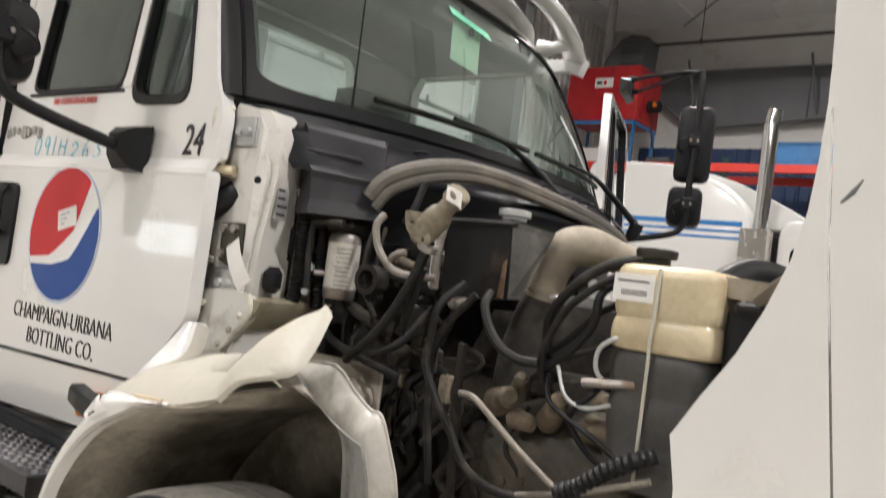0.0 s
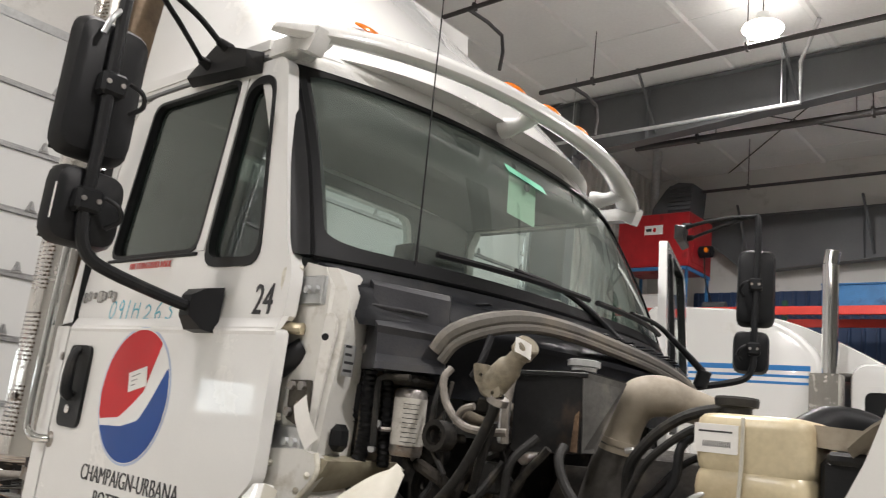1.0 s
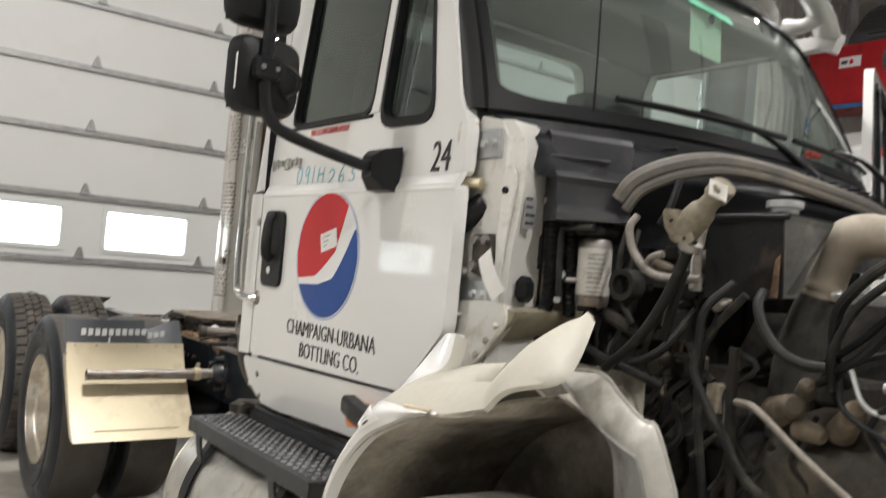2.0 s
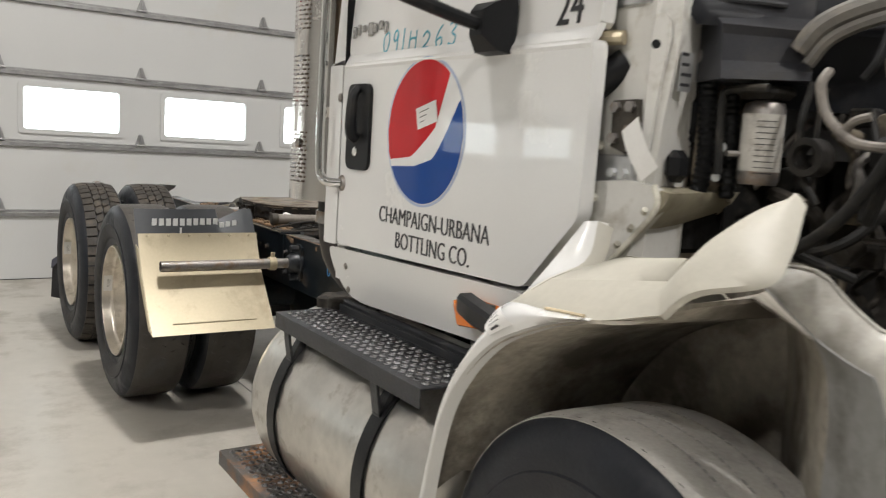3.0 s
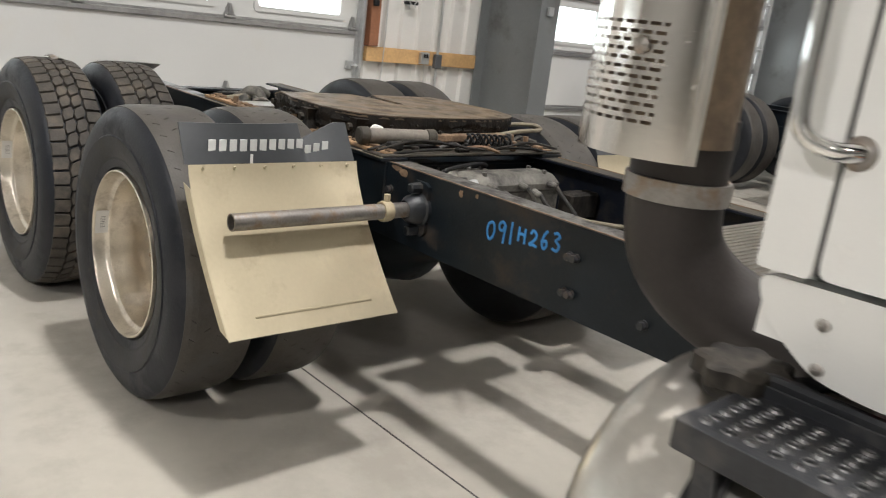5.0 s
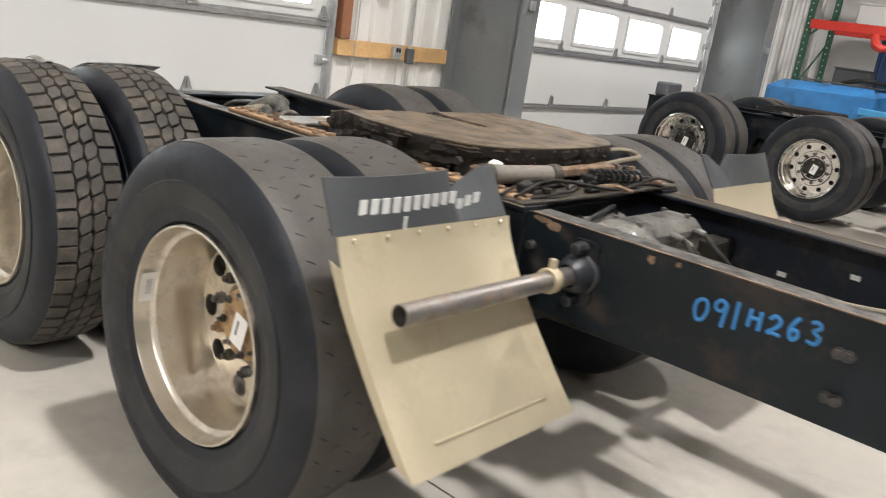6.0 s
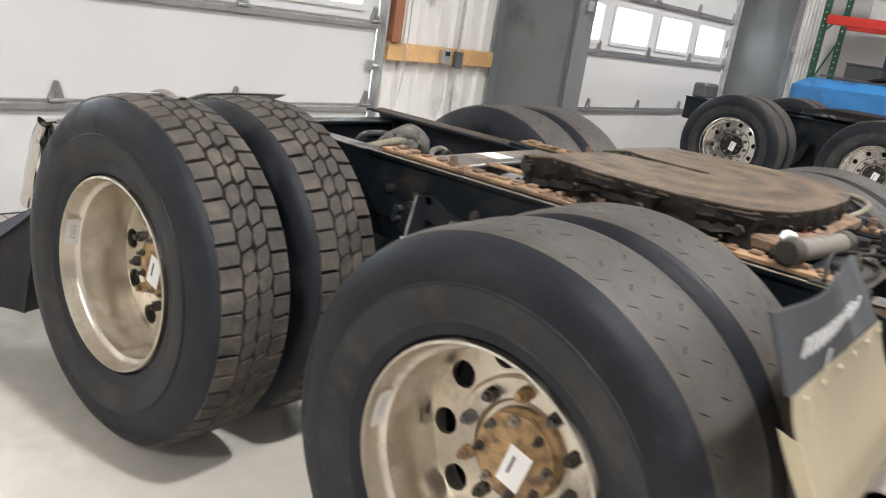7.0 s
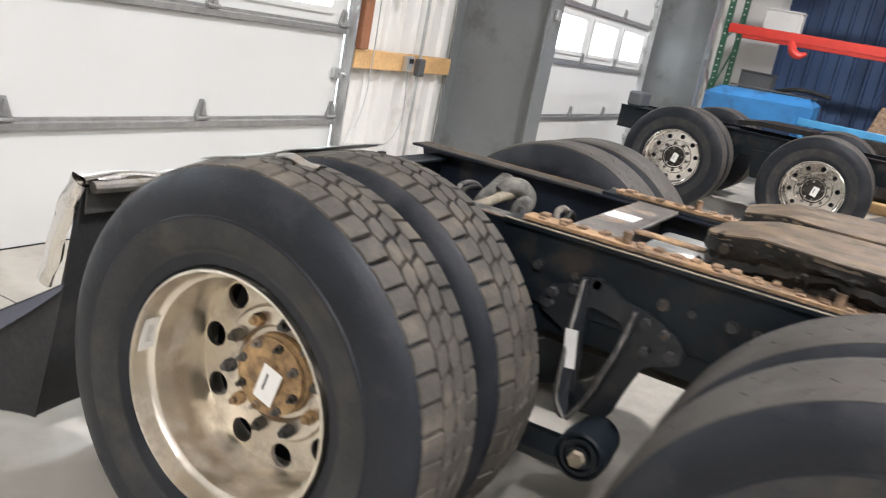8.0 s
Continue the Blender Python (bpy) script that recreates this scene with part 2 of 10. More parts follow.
TAN_CAST = mat("tan_dusted_casting", (0.19, 0.15, 0.10), 0.75, vary=0.35, scale=16, fine=90, bump=0.4, dirt=(0.09, 0.072, 0.05), dirt_amount=0.42, dirt_scale=12)
GRIME_TAN = mat("oily_brown_casting", (0.042, 0.036, 0.027), 0.6, vary=0.35, scale=9, fine=70, bump=0.5, dirt=(0.10, 0.082, 0.056), dirt_amount=0.3, dirt_scale=6)
NECK = mat("dusty_filler_neck", (0.23, 0.2, 0.145), 0.6, vary=0.2, scale=14, fine=90, bump=0.2, dirt=(0.10, 0.085, 0.06), dirt_amount=0.35, dirt_scale=14)
PIPE_TAN = mat("dusty_steel_pipe", (0.24, 0.215, 0.18), 0.5, 0.4, vary=0.25, scale=10, fine=90, bump=0.2, dirt=(0.08, 0.068, 0.05), dirt_amount=0.35, dirt_scale=10)
TAN_HOSE = mat("dusty_grey_hose", (0.19, 0.17, 0.145), 0.6, vary=0.2, scale=10, fine=90, bump=0.2, dirt=(0.07, 0.06, 0.05), dirt_amount=0.35, dirt_scale=10)
DUCT = mat("dusty_rubber_duct", (0.06, 0.056, 0.05), 0.6, spec=0.3, vary=0.25, scale=8, fine=90, bump=0.2, dirt=(0.025, 0.023, 0.02), dirt_amount=0.35, dirt_scale=6)
INTAKE = mat("dusty_tan_plastic", (0.31, 0.27, 0.21), 0.6, vary=0.15, scale=6, fine=70, bump=0.1, dirt=(0.17, 0.145, 0.115), dirt_amount=0.3, dirt_scale=6)
RESERVOIR = mat("yellowed_plastic", (0.58, 0.50, 0.33), 0.3, vary=0.12, scale=5, fine=80, bump=0.05, dirt=(0.38, 0.30, 0.18), dirt_amount=0.36, dirt_scale=3.5)
DARK_TANK = mat("sooty_tank", (0.055, 0.053, 0.05), 0.5, vary=0.25, scale=6, fine=80, bump=0.15)
VALVE = mat("dusty_valve_casting", (0.15, 0.143, 0.125), 0.6, 0.2, vary=0.3, scale=10, fine=80, bump=0.4, dirt=(0.03, 0.028, 0.026), dirt_amount=0.45, dirt_scale=9)
BOX_BLACK = mat("scuffed_black_metal", (0.012, 0.012, 0.0125), 0.4, spec=0.35, ior=1.38, vary=0.3, scale=7, fine=90, bump=0.15, dirt=(0.075, 0.05, 0.035), dirt_amount=0.2, dirt_scale=7)
INTERIOR = mat("grey_cab_trim", (0.17, 0.175, 0.175), 0.7, vary=0.12, scale=5, fine=160, bump=0.15)
SEAT = mat("grey_seat_cloth", (0.07, 0.075, 0.08), 0.9, vary=0.15, scale=7, fine=300, bump=0.3)
PAPER = mat("white_paper", (0.78, 0.77, 0.74), 0.7, vary=0.04, scale=20, fine=200, bump=0.02)
GREENISH = mat("pale_green_tag", (0.62, 0.78, 0.62), 0.7, vary=0.03, bump=0.02)
TAPE = mat("green_tape", (0.20, 0.60, 0.40), 0.6, vary=0.05, bump=0.02)
AMBER = mat("amber_lens", (0.70, 0.175, 0.010), 0.2, vary=0.08, bump=0.03, coat=0.5)
RED_LOGO = mat("red_decal", (0.55, 0.008, 0.014), 0.5, vary=0.03, bump=0.0, ior=1.3, coat=0.5, spec=0.25)
BLUE_LOGO = mat("blue_decal", (0.002, 0.055, 0.27), 0.5, vary=0.03, bump=0.0, ior=1.3, coat=0.5, spec=0.25)
WHITE_LOGO = mat("white_decal", (0.78, 0.78, 0.76), 0.25, vary=0.02, bump=0.0, coat=0.4)
RING_LOGO = mat("pale_blue_decal", (0.42, 0.50, 0.66), 0.25, vary=0.02, bump=0.0, coat=0.4)
INK = mat("black_lettering", (0.03, 0.03, 0.032), 0.45, vary=0.05, bump=0.0)
INK_RED = mat("red_lettering", (0.70, 0.13, 0.12), 0.45, vary=0.05, bump=0.0)
INK_BLUE = mat("blue_paint_marker", (0.03, 0.19, 0.46), 0.6, vary=0.1, bump=0.05)
INK_TEAL = mat("teal_paint_marker", (0.10, 0.38, 0.48), 0.6, vary=0.1, bump=0.05)
BADGE = mat("worn_chrome_badge", (0.55, 0.54, 0.52), 0.25, 0.9, vary=0.2, bump=0.1)
INK_WHITE = mat("white_lettering", (0.62, 0.63, 0.62), 0.5, vary=0.1, bump=0.0)
GREY_COLUMN = mat("grey_column_paint", (0.16, 0.17, 0.172), 0.36, vary=0.08, scale=2.5, fine=60, bump=0.05, dirt=(0.10, 0.10, 0.095), dirt_amount=0.2, dirt_scale=2)
BEAM_GREY = mat("grey_rafter_paint", (0.13, 0.135, 0.14), 0.5, vary=0.08, scale=2, fine=40, bump=0.05)
DOOR_WHITE = mat("white_door_panel", (0.59, 0.595, 0.58), 0.45, vary=0.02, scale=1.2, fine=120, bump=0.08, dirt=(0.58, 0.57, 0.53), dirt_amount=0.18, dirt_scale=1.5)
GALV = mat("galvanised_steel", (0.55, 0.56, 0.56), 0.4, 0.8, vary=0.12, scale=14, fine=90, bump=0.08)
# Darker copy of GALV: dull hinge steel, with the struts' shadow painted in.
DOOR_STEEL_SHADED = mat("dull_shaded_door_steel", (0.36, 0.36, 0.355), 0.42, 0.7, vary=0.15, scale=14, fine=90, bump=0.1)
LINER = mat("white_liner_panel", (0.70, 0.69, 0.66), 0.5, vary=0.04, scale=1.5, fine=70, bump=0.06, dirt=(0.5, 0.48, 0.44), dirt_amount=0.16, dirt_scale=2)
WOOD = mat("pine_board", (0.58, 0.36, 0.16), 0.65, vary=0.18, scale=5, fine=40, bump=0.15)
WOOD_DARK = mat("reddish_board", (0.26, 0.11, 0.055), 0.65, vary=0.2, scale=5, fine=40, bump=0.15)
CEIL = mat("white_insulation", (0.86, 0.86, 0.85), 0.7, vary=0.05, scale=0.8, fine=20, bump=0.1)
PIPE_DARK = mat("dark_pipe_paint", (0.05, 0.045, 0.045), 0.5, vary=0.2, bump=0.1)
RED_PAINT = mat("red_paint", (0.38, 0.018, 0.022), 0.35, vary=0.12, scale=4, fine=80, bump=0.06, dirt=(0.16, 0.02, 0.02), dirt_amount=0.2)
RACK_RED = mat("red_rack_paint", (0.62, 0.05, 0.035), 0.4, vary=0.1, scale=4, bump=0.05)
RACK_GREEN = mat("green_rack_paint", (0.03, 0.10, 0.06), 0.45, vary=0.15, scale=6, bump=0.05)
BLUE_PAINT = mat("blue_machine_paint", (0.035, 0.18, 0.42), 0.4, vary=0.15, scale=5, bump=0.06, dirt=(0.03, 0.07, 0.14), dirt_amount=0.25)
BLUE_WALL = mat("blue_wall_panel", (0.025, 0.055, 0.13), 0.55, vary=0.1, scale=2, bump=0.05)
GREY_DARK = mat("dark_grey_sheet", (0.085, 0.09, 0.095), 0.5, vary=0.12, scale=4, bump=0.08)
BLUE_STRIPE = mat("blue_stripe_decal", (0.03, 0.20, 0.52), 0.3, vary=0.04, bump=0.0)
DAYLIGHT = glow("daylight_outside", (0.93, 0.97, 1.0), 6.0)
LAMP_GLOW = glow("lamp_lens", (1.0, 0.97, 0.9), 26.0)
WINDSHIELD = glass("green_tinted_windshield", (0.72, 0.86, 0.80), haze=0.095)
SIDE_GLASS = glass("dark_side_glass", (0.44, 0.50, 0.475), haze=0.008)
# Grey of the unseen south and east walls, kept dark to cut fill light.
UNSEEN_WALL = mat("dark_unseen_wall", (0.30, 0.30, 0.29), 0.6, vary=0.08, scale=1.5, fine=50, bump=0.06)
CLEAR = glass("clear_pane", (0.92, 0.95, 0.95))


def floor_material():
    m = mat("polished_concrete", (0.43, 0.405, 0.355), 0.3, vary=0.08, scale=1.1, fine=14, bump=0.03, dirt=(0.365, 0.34, 0.295), dirt_amount=0.34, dirt_scale=1.9)
    return m


FLOOR = floor_material()
HOOD_SEAL = mat("weathered_seal_rubber", (0.105, 0.097, 0.083), 0.5, vary=0.2, scale=9, fine=90, bump=0.2, dirt=(0.19, 0.165, 0.13), dirt_amount=0.35, dirt_scale=7)
FILTER_PAPER = mat("grubby_filter_label", (0.52, 0.50, 0.45), 0.6, vary=0.1, scale=20, fine=160, bump=0.03, dirt=(0.22, 0.19, 0.15), dirt_amount=0.3, dirt_scale=25)
# Scuffed black steel, lightened to paint in the light on the tank's end.
SCUFFED_LIT_SIDE = mat("scuffed_lit_steel", (0.085, 0.083, 0.078), 0.45, 0.2, vary=0.3, scale=10, fine=90, bump=0.2, dirt=(0.20, 0.185, 0.16), dirt_amount=0.25, dirt_scale=11)
FLOOR_BEAM = mat("oily_cream_beam", (0.36, 0.325, 0.235), 0.5, vary=0.15, scale=7, fine=80, bump=0.15, dirt=(0.13, 0.11, 0.075), dirt_amount=0.32, dirt_scale=5)
CAST_BLACK = mat("black_cast_iron", (0.016, 0.0185, 0.022), 0.4, spec=0.5, vary=0.25, scale=9, fine=120, bump=0.3, dirt=(0.05, 0.045, 0.038), dirt_amount=0.22, dirt_scale=12)
# Dusty tread, its base raised to paint in lamp light on the steer tyres.
TREAD_DUSTY_LIT = mat("dusty_lit_steer_tread", (0.38, 0.365, 0.335), 0.65, spec=0.3, vary=0.15, scale=9, fine=160, bump=0.2, dirt=(0.20, 0.193, 0.18), dirt_amount=0.3, dirt_scale=7)


# ---- building blocks ----
class Geo:
    """Gathers vertices and faces of one part."""

    def __init__(self):
        self.v, self.f = [], []

    def add(self, verts, faces):
        k = len(self.v)
        self.v.extend(tuple(p) for p in verts)
        self.f.extend(tuple(i + k for i in f) for f in faces)
        return self

    def box(self, x0, x1, y0, y1, z0, z1, c=0.004, m=None):
        """A box with chamfered edges; m: an optional pose applied to it."""
        c = min(c, abs(x1 - x0) * 0.4, abs(y1 - y0) * 0.4, abs(z1 - z0) * 0.4)
        pts = []
        for sx in (0, 1):
            for sy in (0, 1):
                for sz in (0, 1):
                    p = Vector((x1 if sx else x0, y1 if sy else y0, z1 if sz else z0))
                    d = Vector((-c if sx else c, -c if sy else c, -c if sz else c))
                    pts += [p + Vector((0, d.y, d.z)), p + Vector((d.x, 0, d.z)), p + Vector((d.x, d.y, 0))]
        if m is not None:
            pts = [m @ p for p in pts]
        return self.add(pts, BOX_FACES)

    def prism(self, poly, axis, lo, hi):
        """A polygon in the plane across an axis, drawn out from lo to hi. Axis y: (x, z); x: (y, z); z: (x, y)."""
        def put(p, d):
            return (p[0], d, p[1]) if axis == "y" else (d, p[0], p[1]) if axis == "x" else (p[0], p[1], d)
        n = len(poly)
        verts = [put(p, lo) for p in poly] + [put(p, hi) for p in poly]
        faces = [tuple(range(n)), tuple(range(2 * n - 1, n - 1, -1))] + [(i, (i + 1) % n, n + (i + 1) % n, n + i) for i in range(n)]
        return self.add(verts, faces)

    def tube(self, points, r, n=10, smooth=4, closed_ends=True):
        """A round bar or hose through points; r: one radius or one for each point."""
        P = np.array(points, float)
        R = np.full(len(P), r, float) if np.isscalar(r) else np.array(r, float)
        if smooth > 1 and len(P) > 2:
            out, rad = [], []
            Q = np.vstack([2 * P[0] - P[1], P, 2 * P[-1] - P[-2]])
            for i in range(len(P) - 1):
                for s in range(smooth):
                    u = s / smooth
                    a, b, c, d = Q[i], Q[i + 1], Q[i + 2], Q[i + 3]
                    out.append(0.5 * (2 * b + (c - a) * u + (2 * a - 5 * b + 4 * c - d) * u * u + (3 * b - a - 3 * c + d) * u ** 3))
                    rad.append(R[i] * (1 - u) + R[i + 1] * u)
            P, R = np.array(out + [P[-1]]), np.array(rad + [R[-1]])
        T = np.gradient(P, axis=0)
        T /= np.linalg.norm(T, axis=1)[:, None] + 1e-9
        side = np.cross(T[0], (0, 0, 1) if abs(T[0][2]) < 0.9 else (1, 0, 0))
        verts, faces = [], []
        for i, (p, t) in enumerate(zip(P, T)):
            side = side - t * (side @ t)
            side /= np.linalg.norm(side) + 1e-9
            up = np.cross(t, side)
            for k in range(n):
                a = 2 * math.pi * k / n
                verts.append(p + R[i] * (math.cos(a) * side + math.sin(a) * up))
        for i in range(len(P) - 1):
            for k in range(n):
                faces.append((i * n + k, i * n + (k + 1) % n, (i + 1) * n + (k + 1) % n, (i + 1) * n + k))
        if closed_ends:
            faces += [tuple(range(n)), tuple(range(len(P) * n - 1, (len(P) - 1) * n - 1, -1))]
        return self.add(verts, faces)

    def cyl(self, a, b, r, r2=None, n=20, c=0.0):
        """A cylinder or cone from a to b, with chamfered ends."""
        a, b = Vector(a), Vector(b)
        r2 = r if r2 is None else r2
        d = (b - a).normalized()
        if c:
            return self.tube([a, a + d * c, b - d * c, b], [r - c, r, r2, r2 - c], n, 1)
        return self.tube([a, b], [r, r2], n, 1)

    def lathe(self, profile, centre, axis="y", n=48):
        """A profile of (along, radius) turned about an axis through centre."""
        verts, faces, m = [], [], len(profile)
        for k in range(n):
            a = 2 * math.pi * k / n
            for d, r in profile:
                u, w = r * math.cos(a), r * math.sin(a)
                p = (u, d, w) if axis == "y" else (d, u, w) if axis == "x" else (u, w, d)
                verts.append((p[0] + centre[0], p[1] + centre[1], p[2] + centre[2]))
        for k in range(n):
            k2 = (k + 1) % n
            for i in range(m - 1):
                faces.append((k * m + i, k2 * m + i, k2 * m + i + 1, k * m + i + 1))
        return self.add(verts, faces)

    def sheet(self, fn, nu, nv, thick=0.0, normal=(0, 0, 1)):
        """A curved sheet fn(u, v) with u, v in 0..1, given a thickness along a direction."""
        top = [Vector(fn(i / nu, j / nv)) for j in range(nv + 1) for i in range(nu + 1)]
        w = nu + 1
        faces = [(j * w + i, j * w + i + 1, (j + 1) * w + i + 1, (j + 1) * w + i) for j in range(nv) for i in range(nu)]
        if not thick:
            return self.add(top, faces)
        off = Vector(normal) * thick
        N = len(top)
        faces += [tuple(N + i for i in reversed(f)) for f in faces]
        rim = [i for i in range(w)] + [j * w + nu for j in range(1, nv + 1)] + [nv * w + i for i in range(nu - 1, -1, -1)] + [j * w for j in range(nv - 1, 0, -1)]
        faces += [(rim[i], rim[(i + 1) % len(rim)], N + rim[(i + 1) % len(rim)], N + rim[i]) for i in range(len(rim))]
        return self.add(top + [p - off for p in top], faces)

    def loft(self, rings, caps=True):
        """Joins rings of equally many points into one closed skin."""
        n = len(rings[0])
        verts = [p for r in rings for p in r]
        faces = [(i * n + k, i * n + (k + 1) % n, (i + 1) * n + (k + 1) % n, (i + 1) * n + k) for i in range(len(rings) - 1) for k in range(n)]
        if caps:
            faces += [tuple(range(n)), tuple(range(len(rings) * n - 1, (len(rings) - 1) * n - 1, -1))]
        return self.add(verts, faces)

    def panel(self, outer, holes, place, thick):
        """A flat panel with openings: outer and holes are lists of (u, v); place(u, v, d) gives the point at depth d."""
        bm = bmesh.new()
        edges = []
        for loop in [outer] + holes:
            vs = [bm.verts.new((p[0], p[1], 0)) for p in loop]
            edges += [bm.edges.new((vs[i], vs[(i + 1) % len(vs)])) for i in range(len(vs))]
        bmesh.ops.triangle_fill(bm, use_beauty=True, use_dissolve=False, edges=edges)
        bm.verts.index_update()
        flat = [(v.co.x, v.co.y) for v in bm.verts]
        tris = [tuple(v.index for v in f.verts) for f in bm.faces]
        bm.free()
        N = len(flat)
        faces = list(tris) + [tuple(N + i for i in reversed(f)) for f in tris]
        k = 0
        for loop in [outer] + holes:
            n = len(loop)
            faces += [(k + i, k + (i + 1) % n, N + k + (i + 1) % n, N + k + i) for i in range(n)]
            k += n
        return self.add([place(u, v, 0) for u, v in flat] + [place(u, v, thick) for u, v in flat], faces)


def box_topology():
    bm = bmesh.new()
    c = 0.2
    for sx in (0, 1):
        for sy in (0, 1):
            for sz in (0, 1):
                p, d = Vector((sx, sy, sz)), Vector((-c if sx else c, -c if sy else c, -c if sz else c))
                for q in ((0, d.y, d.z), (d.x, 0, d.z), (d.x, d.y, 0)):
                    bm.verts.new(p + Vector(q))
    bm.verts.index_update()
    bmesh.ops.convex_hull(bm, input=bm.verts)
    bmesh.ops.dissolve_limit(bm, angle_limit=0.01, verts=bm.verts, edges=bm.edges)
    bm.verts.index_update()
    faces = [tuple(v.index for v in f.verts) for f in bm.faces]
    bm.free()
    return faces


BOX_FACES = box_topology()


def rounded(poly, r, n=4):
    """A polygon with its corners rounded."""
    out, k = [], len(poly)
    for i in range(k):
        a, b, c = (Vector((*poly[j % k], 0)) for j in (i - 1, i, i + 1))
        d1, d2 = (a - b), (c - b)
        s = min(r, d1.length * 0.45, d2.length * 0.45)
        p, q = b + d1.normalized() * s, b + d2.normalized() * s
        for t in range(n + 1):
            u = t / n
            w = p.lerp(b, u).lerp(b.lerp(q, u), u)
            out.append((w.x, w.y))
    return out


def inset(poly, d):
    """A convex polygon drawn in by d (or out, when d is negative) from its middle."""
    cx, cy = sum(p[0] for p in poly) / len(poly), sum(p[1] for p in poly) / len(poly)
    out = []
    for x, y in poly:
        l = math.hypot(x - cx, y - cy)
        out.append((x - (x - cx) / l * d, y - (y - cy) / l * d))
    return out


def to_mesh(name, geo, material, angle=35):
    me = bpy.data.meshes.new(name)
    me.from_pydata(geo.v, [], geo.f)
    bm = bmesh.new()
    bm.from_mesh(me)
    bmesh.ops.recalc_face_normals(bm, faces=bm.faces)
    bm.to_mesh(me)
    bm.free()
    me.polygons.foreach_set("use_smooth", [True] * len(me.polygons))
    me.set_sharp_from_angle(angle=radians(angle))
    if material:
        me.materials.append(material)
    return me


def part(name, geo, material, parent, label="", angle=35):
    """Links a Geo as one mesh under a thing or under a part of it."""
    ob = new(name, to_mesh(name, geo, material, angle))
    ob.parent = parent
    if parent.parent is None:
        ob.matrix_parent_inverse = parent.matrix_basis.inverted()
    return tagged(ob, label)


def thing(name, x, y, z, label, category, group="", kind=""):
    """An empty at the base of a thing, which holds its parts."""
    ob = new(name)
    ob.empty_display_size = 0.1
    ob.matrix_basis = pose(x, y, z)
    return tagged(ob, label, category, group, kind)


def solid(name, geo, material, label, category="", kind="", group="", angle=35):
    """A thing or piece of the setting that is one mesh."""
    return tagged(new(name, to_mesh(name, geo, material, angle)), label, category, group, kind)


def lettering(text, size, m, material, parent, name="lettering", label="", squeeze=1.0, thick=0.0012, thin=0.0):
    """Raised letters; m carries the text's own x to the right and y up."""
    cu = bpy.data.curves.new(name, "FONT")
    cu.body, cu.size, cu.extrude, cu.align_x, cu.resolution_u, cu.offset = text, size, thick, "CENTER", 3, thin
    tmp = bpy.data.objects.new("tmp", cu)
    me = bpy.data.meshes.new_from_object(tmp)
    bpy.data.objects.remove(tmp)
    me.transform(m @ Matrix.Diagonal((squeeze, 1, 1, 1)))
    me.materials.clear()
    me.materials.append(material)
    me.name = name
    ob = new(name, me)
    if parent is not None:
        ob.parent = parent
        if parent.parent is None:
            ob.matrix_parent_inverse = parent.matrix_basis.inverted()
    return tagged(ob, label)


GLYPHS = {"0": [[(0.5, 1), (0.15, 0.8), (0.08, 0.4), (0.3, 0.02), (0.65, 0.1), (0.85, 0.5), (0.75, 0.9), (0.45, 1)]],
          "9": [[(0.85, 0.85), (0.5, 1), (0.15, 0.8), (0.25, 0.55), (0.6, 0.55), (0.85, 0.85), (0.82, 0.45), (0.75, -0.15)]],
          "1": [[(0.5, 1), (0.48, 0.5), (0.5, -0.05)]],
          "H": [[(0.15, 0.95), (0.12, 0.05)], [(0.8, 0.95), (0.82, 0.0)], [(0.12, 0.5), (0.5, 0.56), (0.82, 0.5)]],
          "2": [[(0.1, 0.75), (0.4, 1), (0.75, 0.8), (0.6, 0.45), (0.1, 0.05), (0.45, 0.1), (0.9, 0.05)]],
          "6": [[(0.7, 1), (0.3, 0.7), (0.12, 0.3), (0.4, 0.0), (0.75, 0.2), (0.6, 0.45), (0.2, 0.35)]],
          "3": [[(0.15, 0.9), (0.5, 1), (0.75, 0.8), (0.4, 0.55), (0.8, 0.35), (0.6, 0.02), (0.1, 0.08)]]}


def handwriting(text, boxes, place, r, material, parent, label):
    """Hand-drawn figures, each in its own box (u0, u1, v0, v1); place(u, v) puts a point on the surface."""
    for ch, (u0, u1, v0, v1) in zip(text, boxes):
        g = Geo()
        for stroke in GLYPHS[ch]:
            n0 = len(g.v)
            g.tube([(u0 + (u1 - u0) * a, 0.0, v0 + (v1 - v0) * b) for a, b in stroke], r, 8, 5)
            for k in range(n0, len(g.v)):
                x, y, z = g.v[k]
                q = place(x, z)
                g.v[k] = (q[0], q[1] + y * 0.25, q[2])
        part("marker_figure", g, material, parent, label)


def facing_y(x, y, z, tilt=0.0):
    """The pose of lettering on a wall that faces -y."""
    return pose(x, y, z, 90 + tilt, 0, 0)


# ---- the hall ----
WALL_X = -8.72
X1, Y0, Y1 = 14.0, -10.0, 16.6
EAVE = 7.2
DOORS = [("door_1", 0.3, 5.1), ("door_2", 7.15, 11.95), ("door_3", -6.7, -1.9)]
DOOR_H, SECTION = 4.8, 0.6

solid("floor", Geo().add([(WALL_X - 0.3, Y0, 0), (X1, Y0, 0), (X1, Y1, 0), (WALL_X - 0.3, Y1, 0), (WALL_X - 0.3, Y0, -0.2), (X1, Y0, -0.2), (X1, Y1, -0.2), (WALL_X - 0.3, Y1, -0.2)],
      [(0, 1, 2, 3), (7, 6, 5, 4), (0, 4, 5, 1), (1, 5, 6, 2), (2, 6, 7, 3), (3, 7, 4, 0)]), FLOOR, "smooth sealed grey-beige concrete shop floor", kind="structure")
joint = Geo()
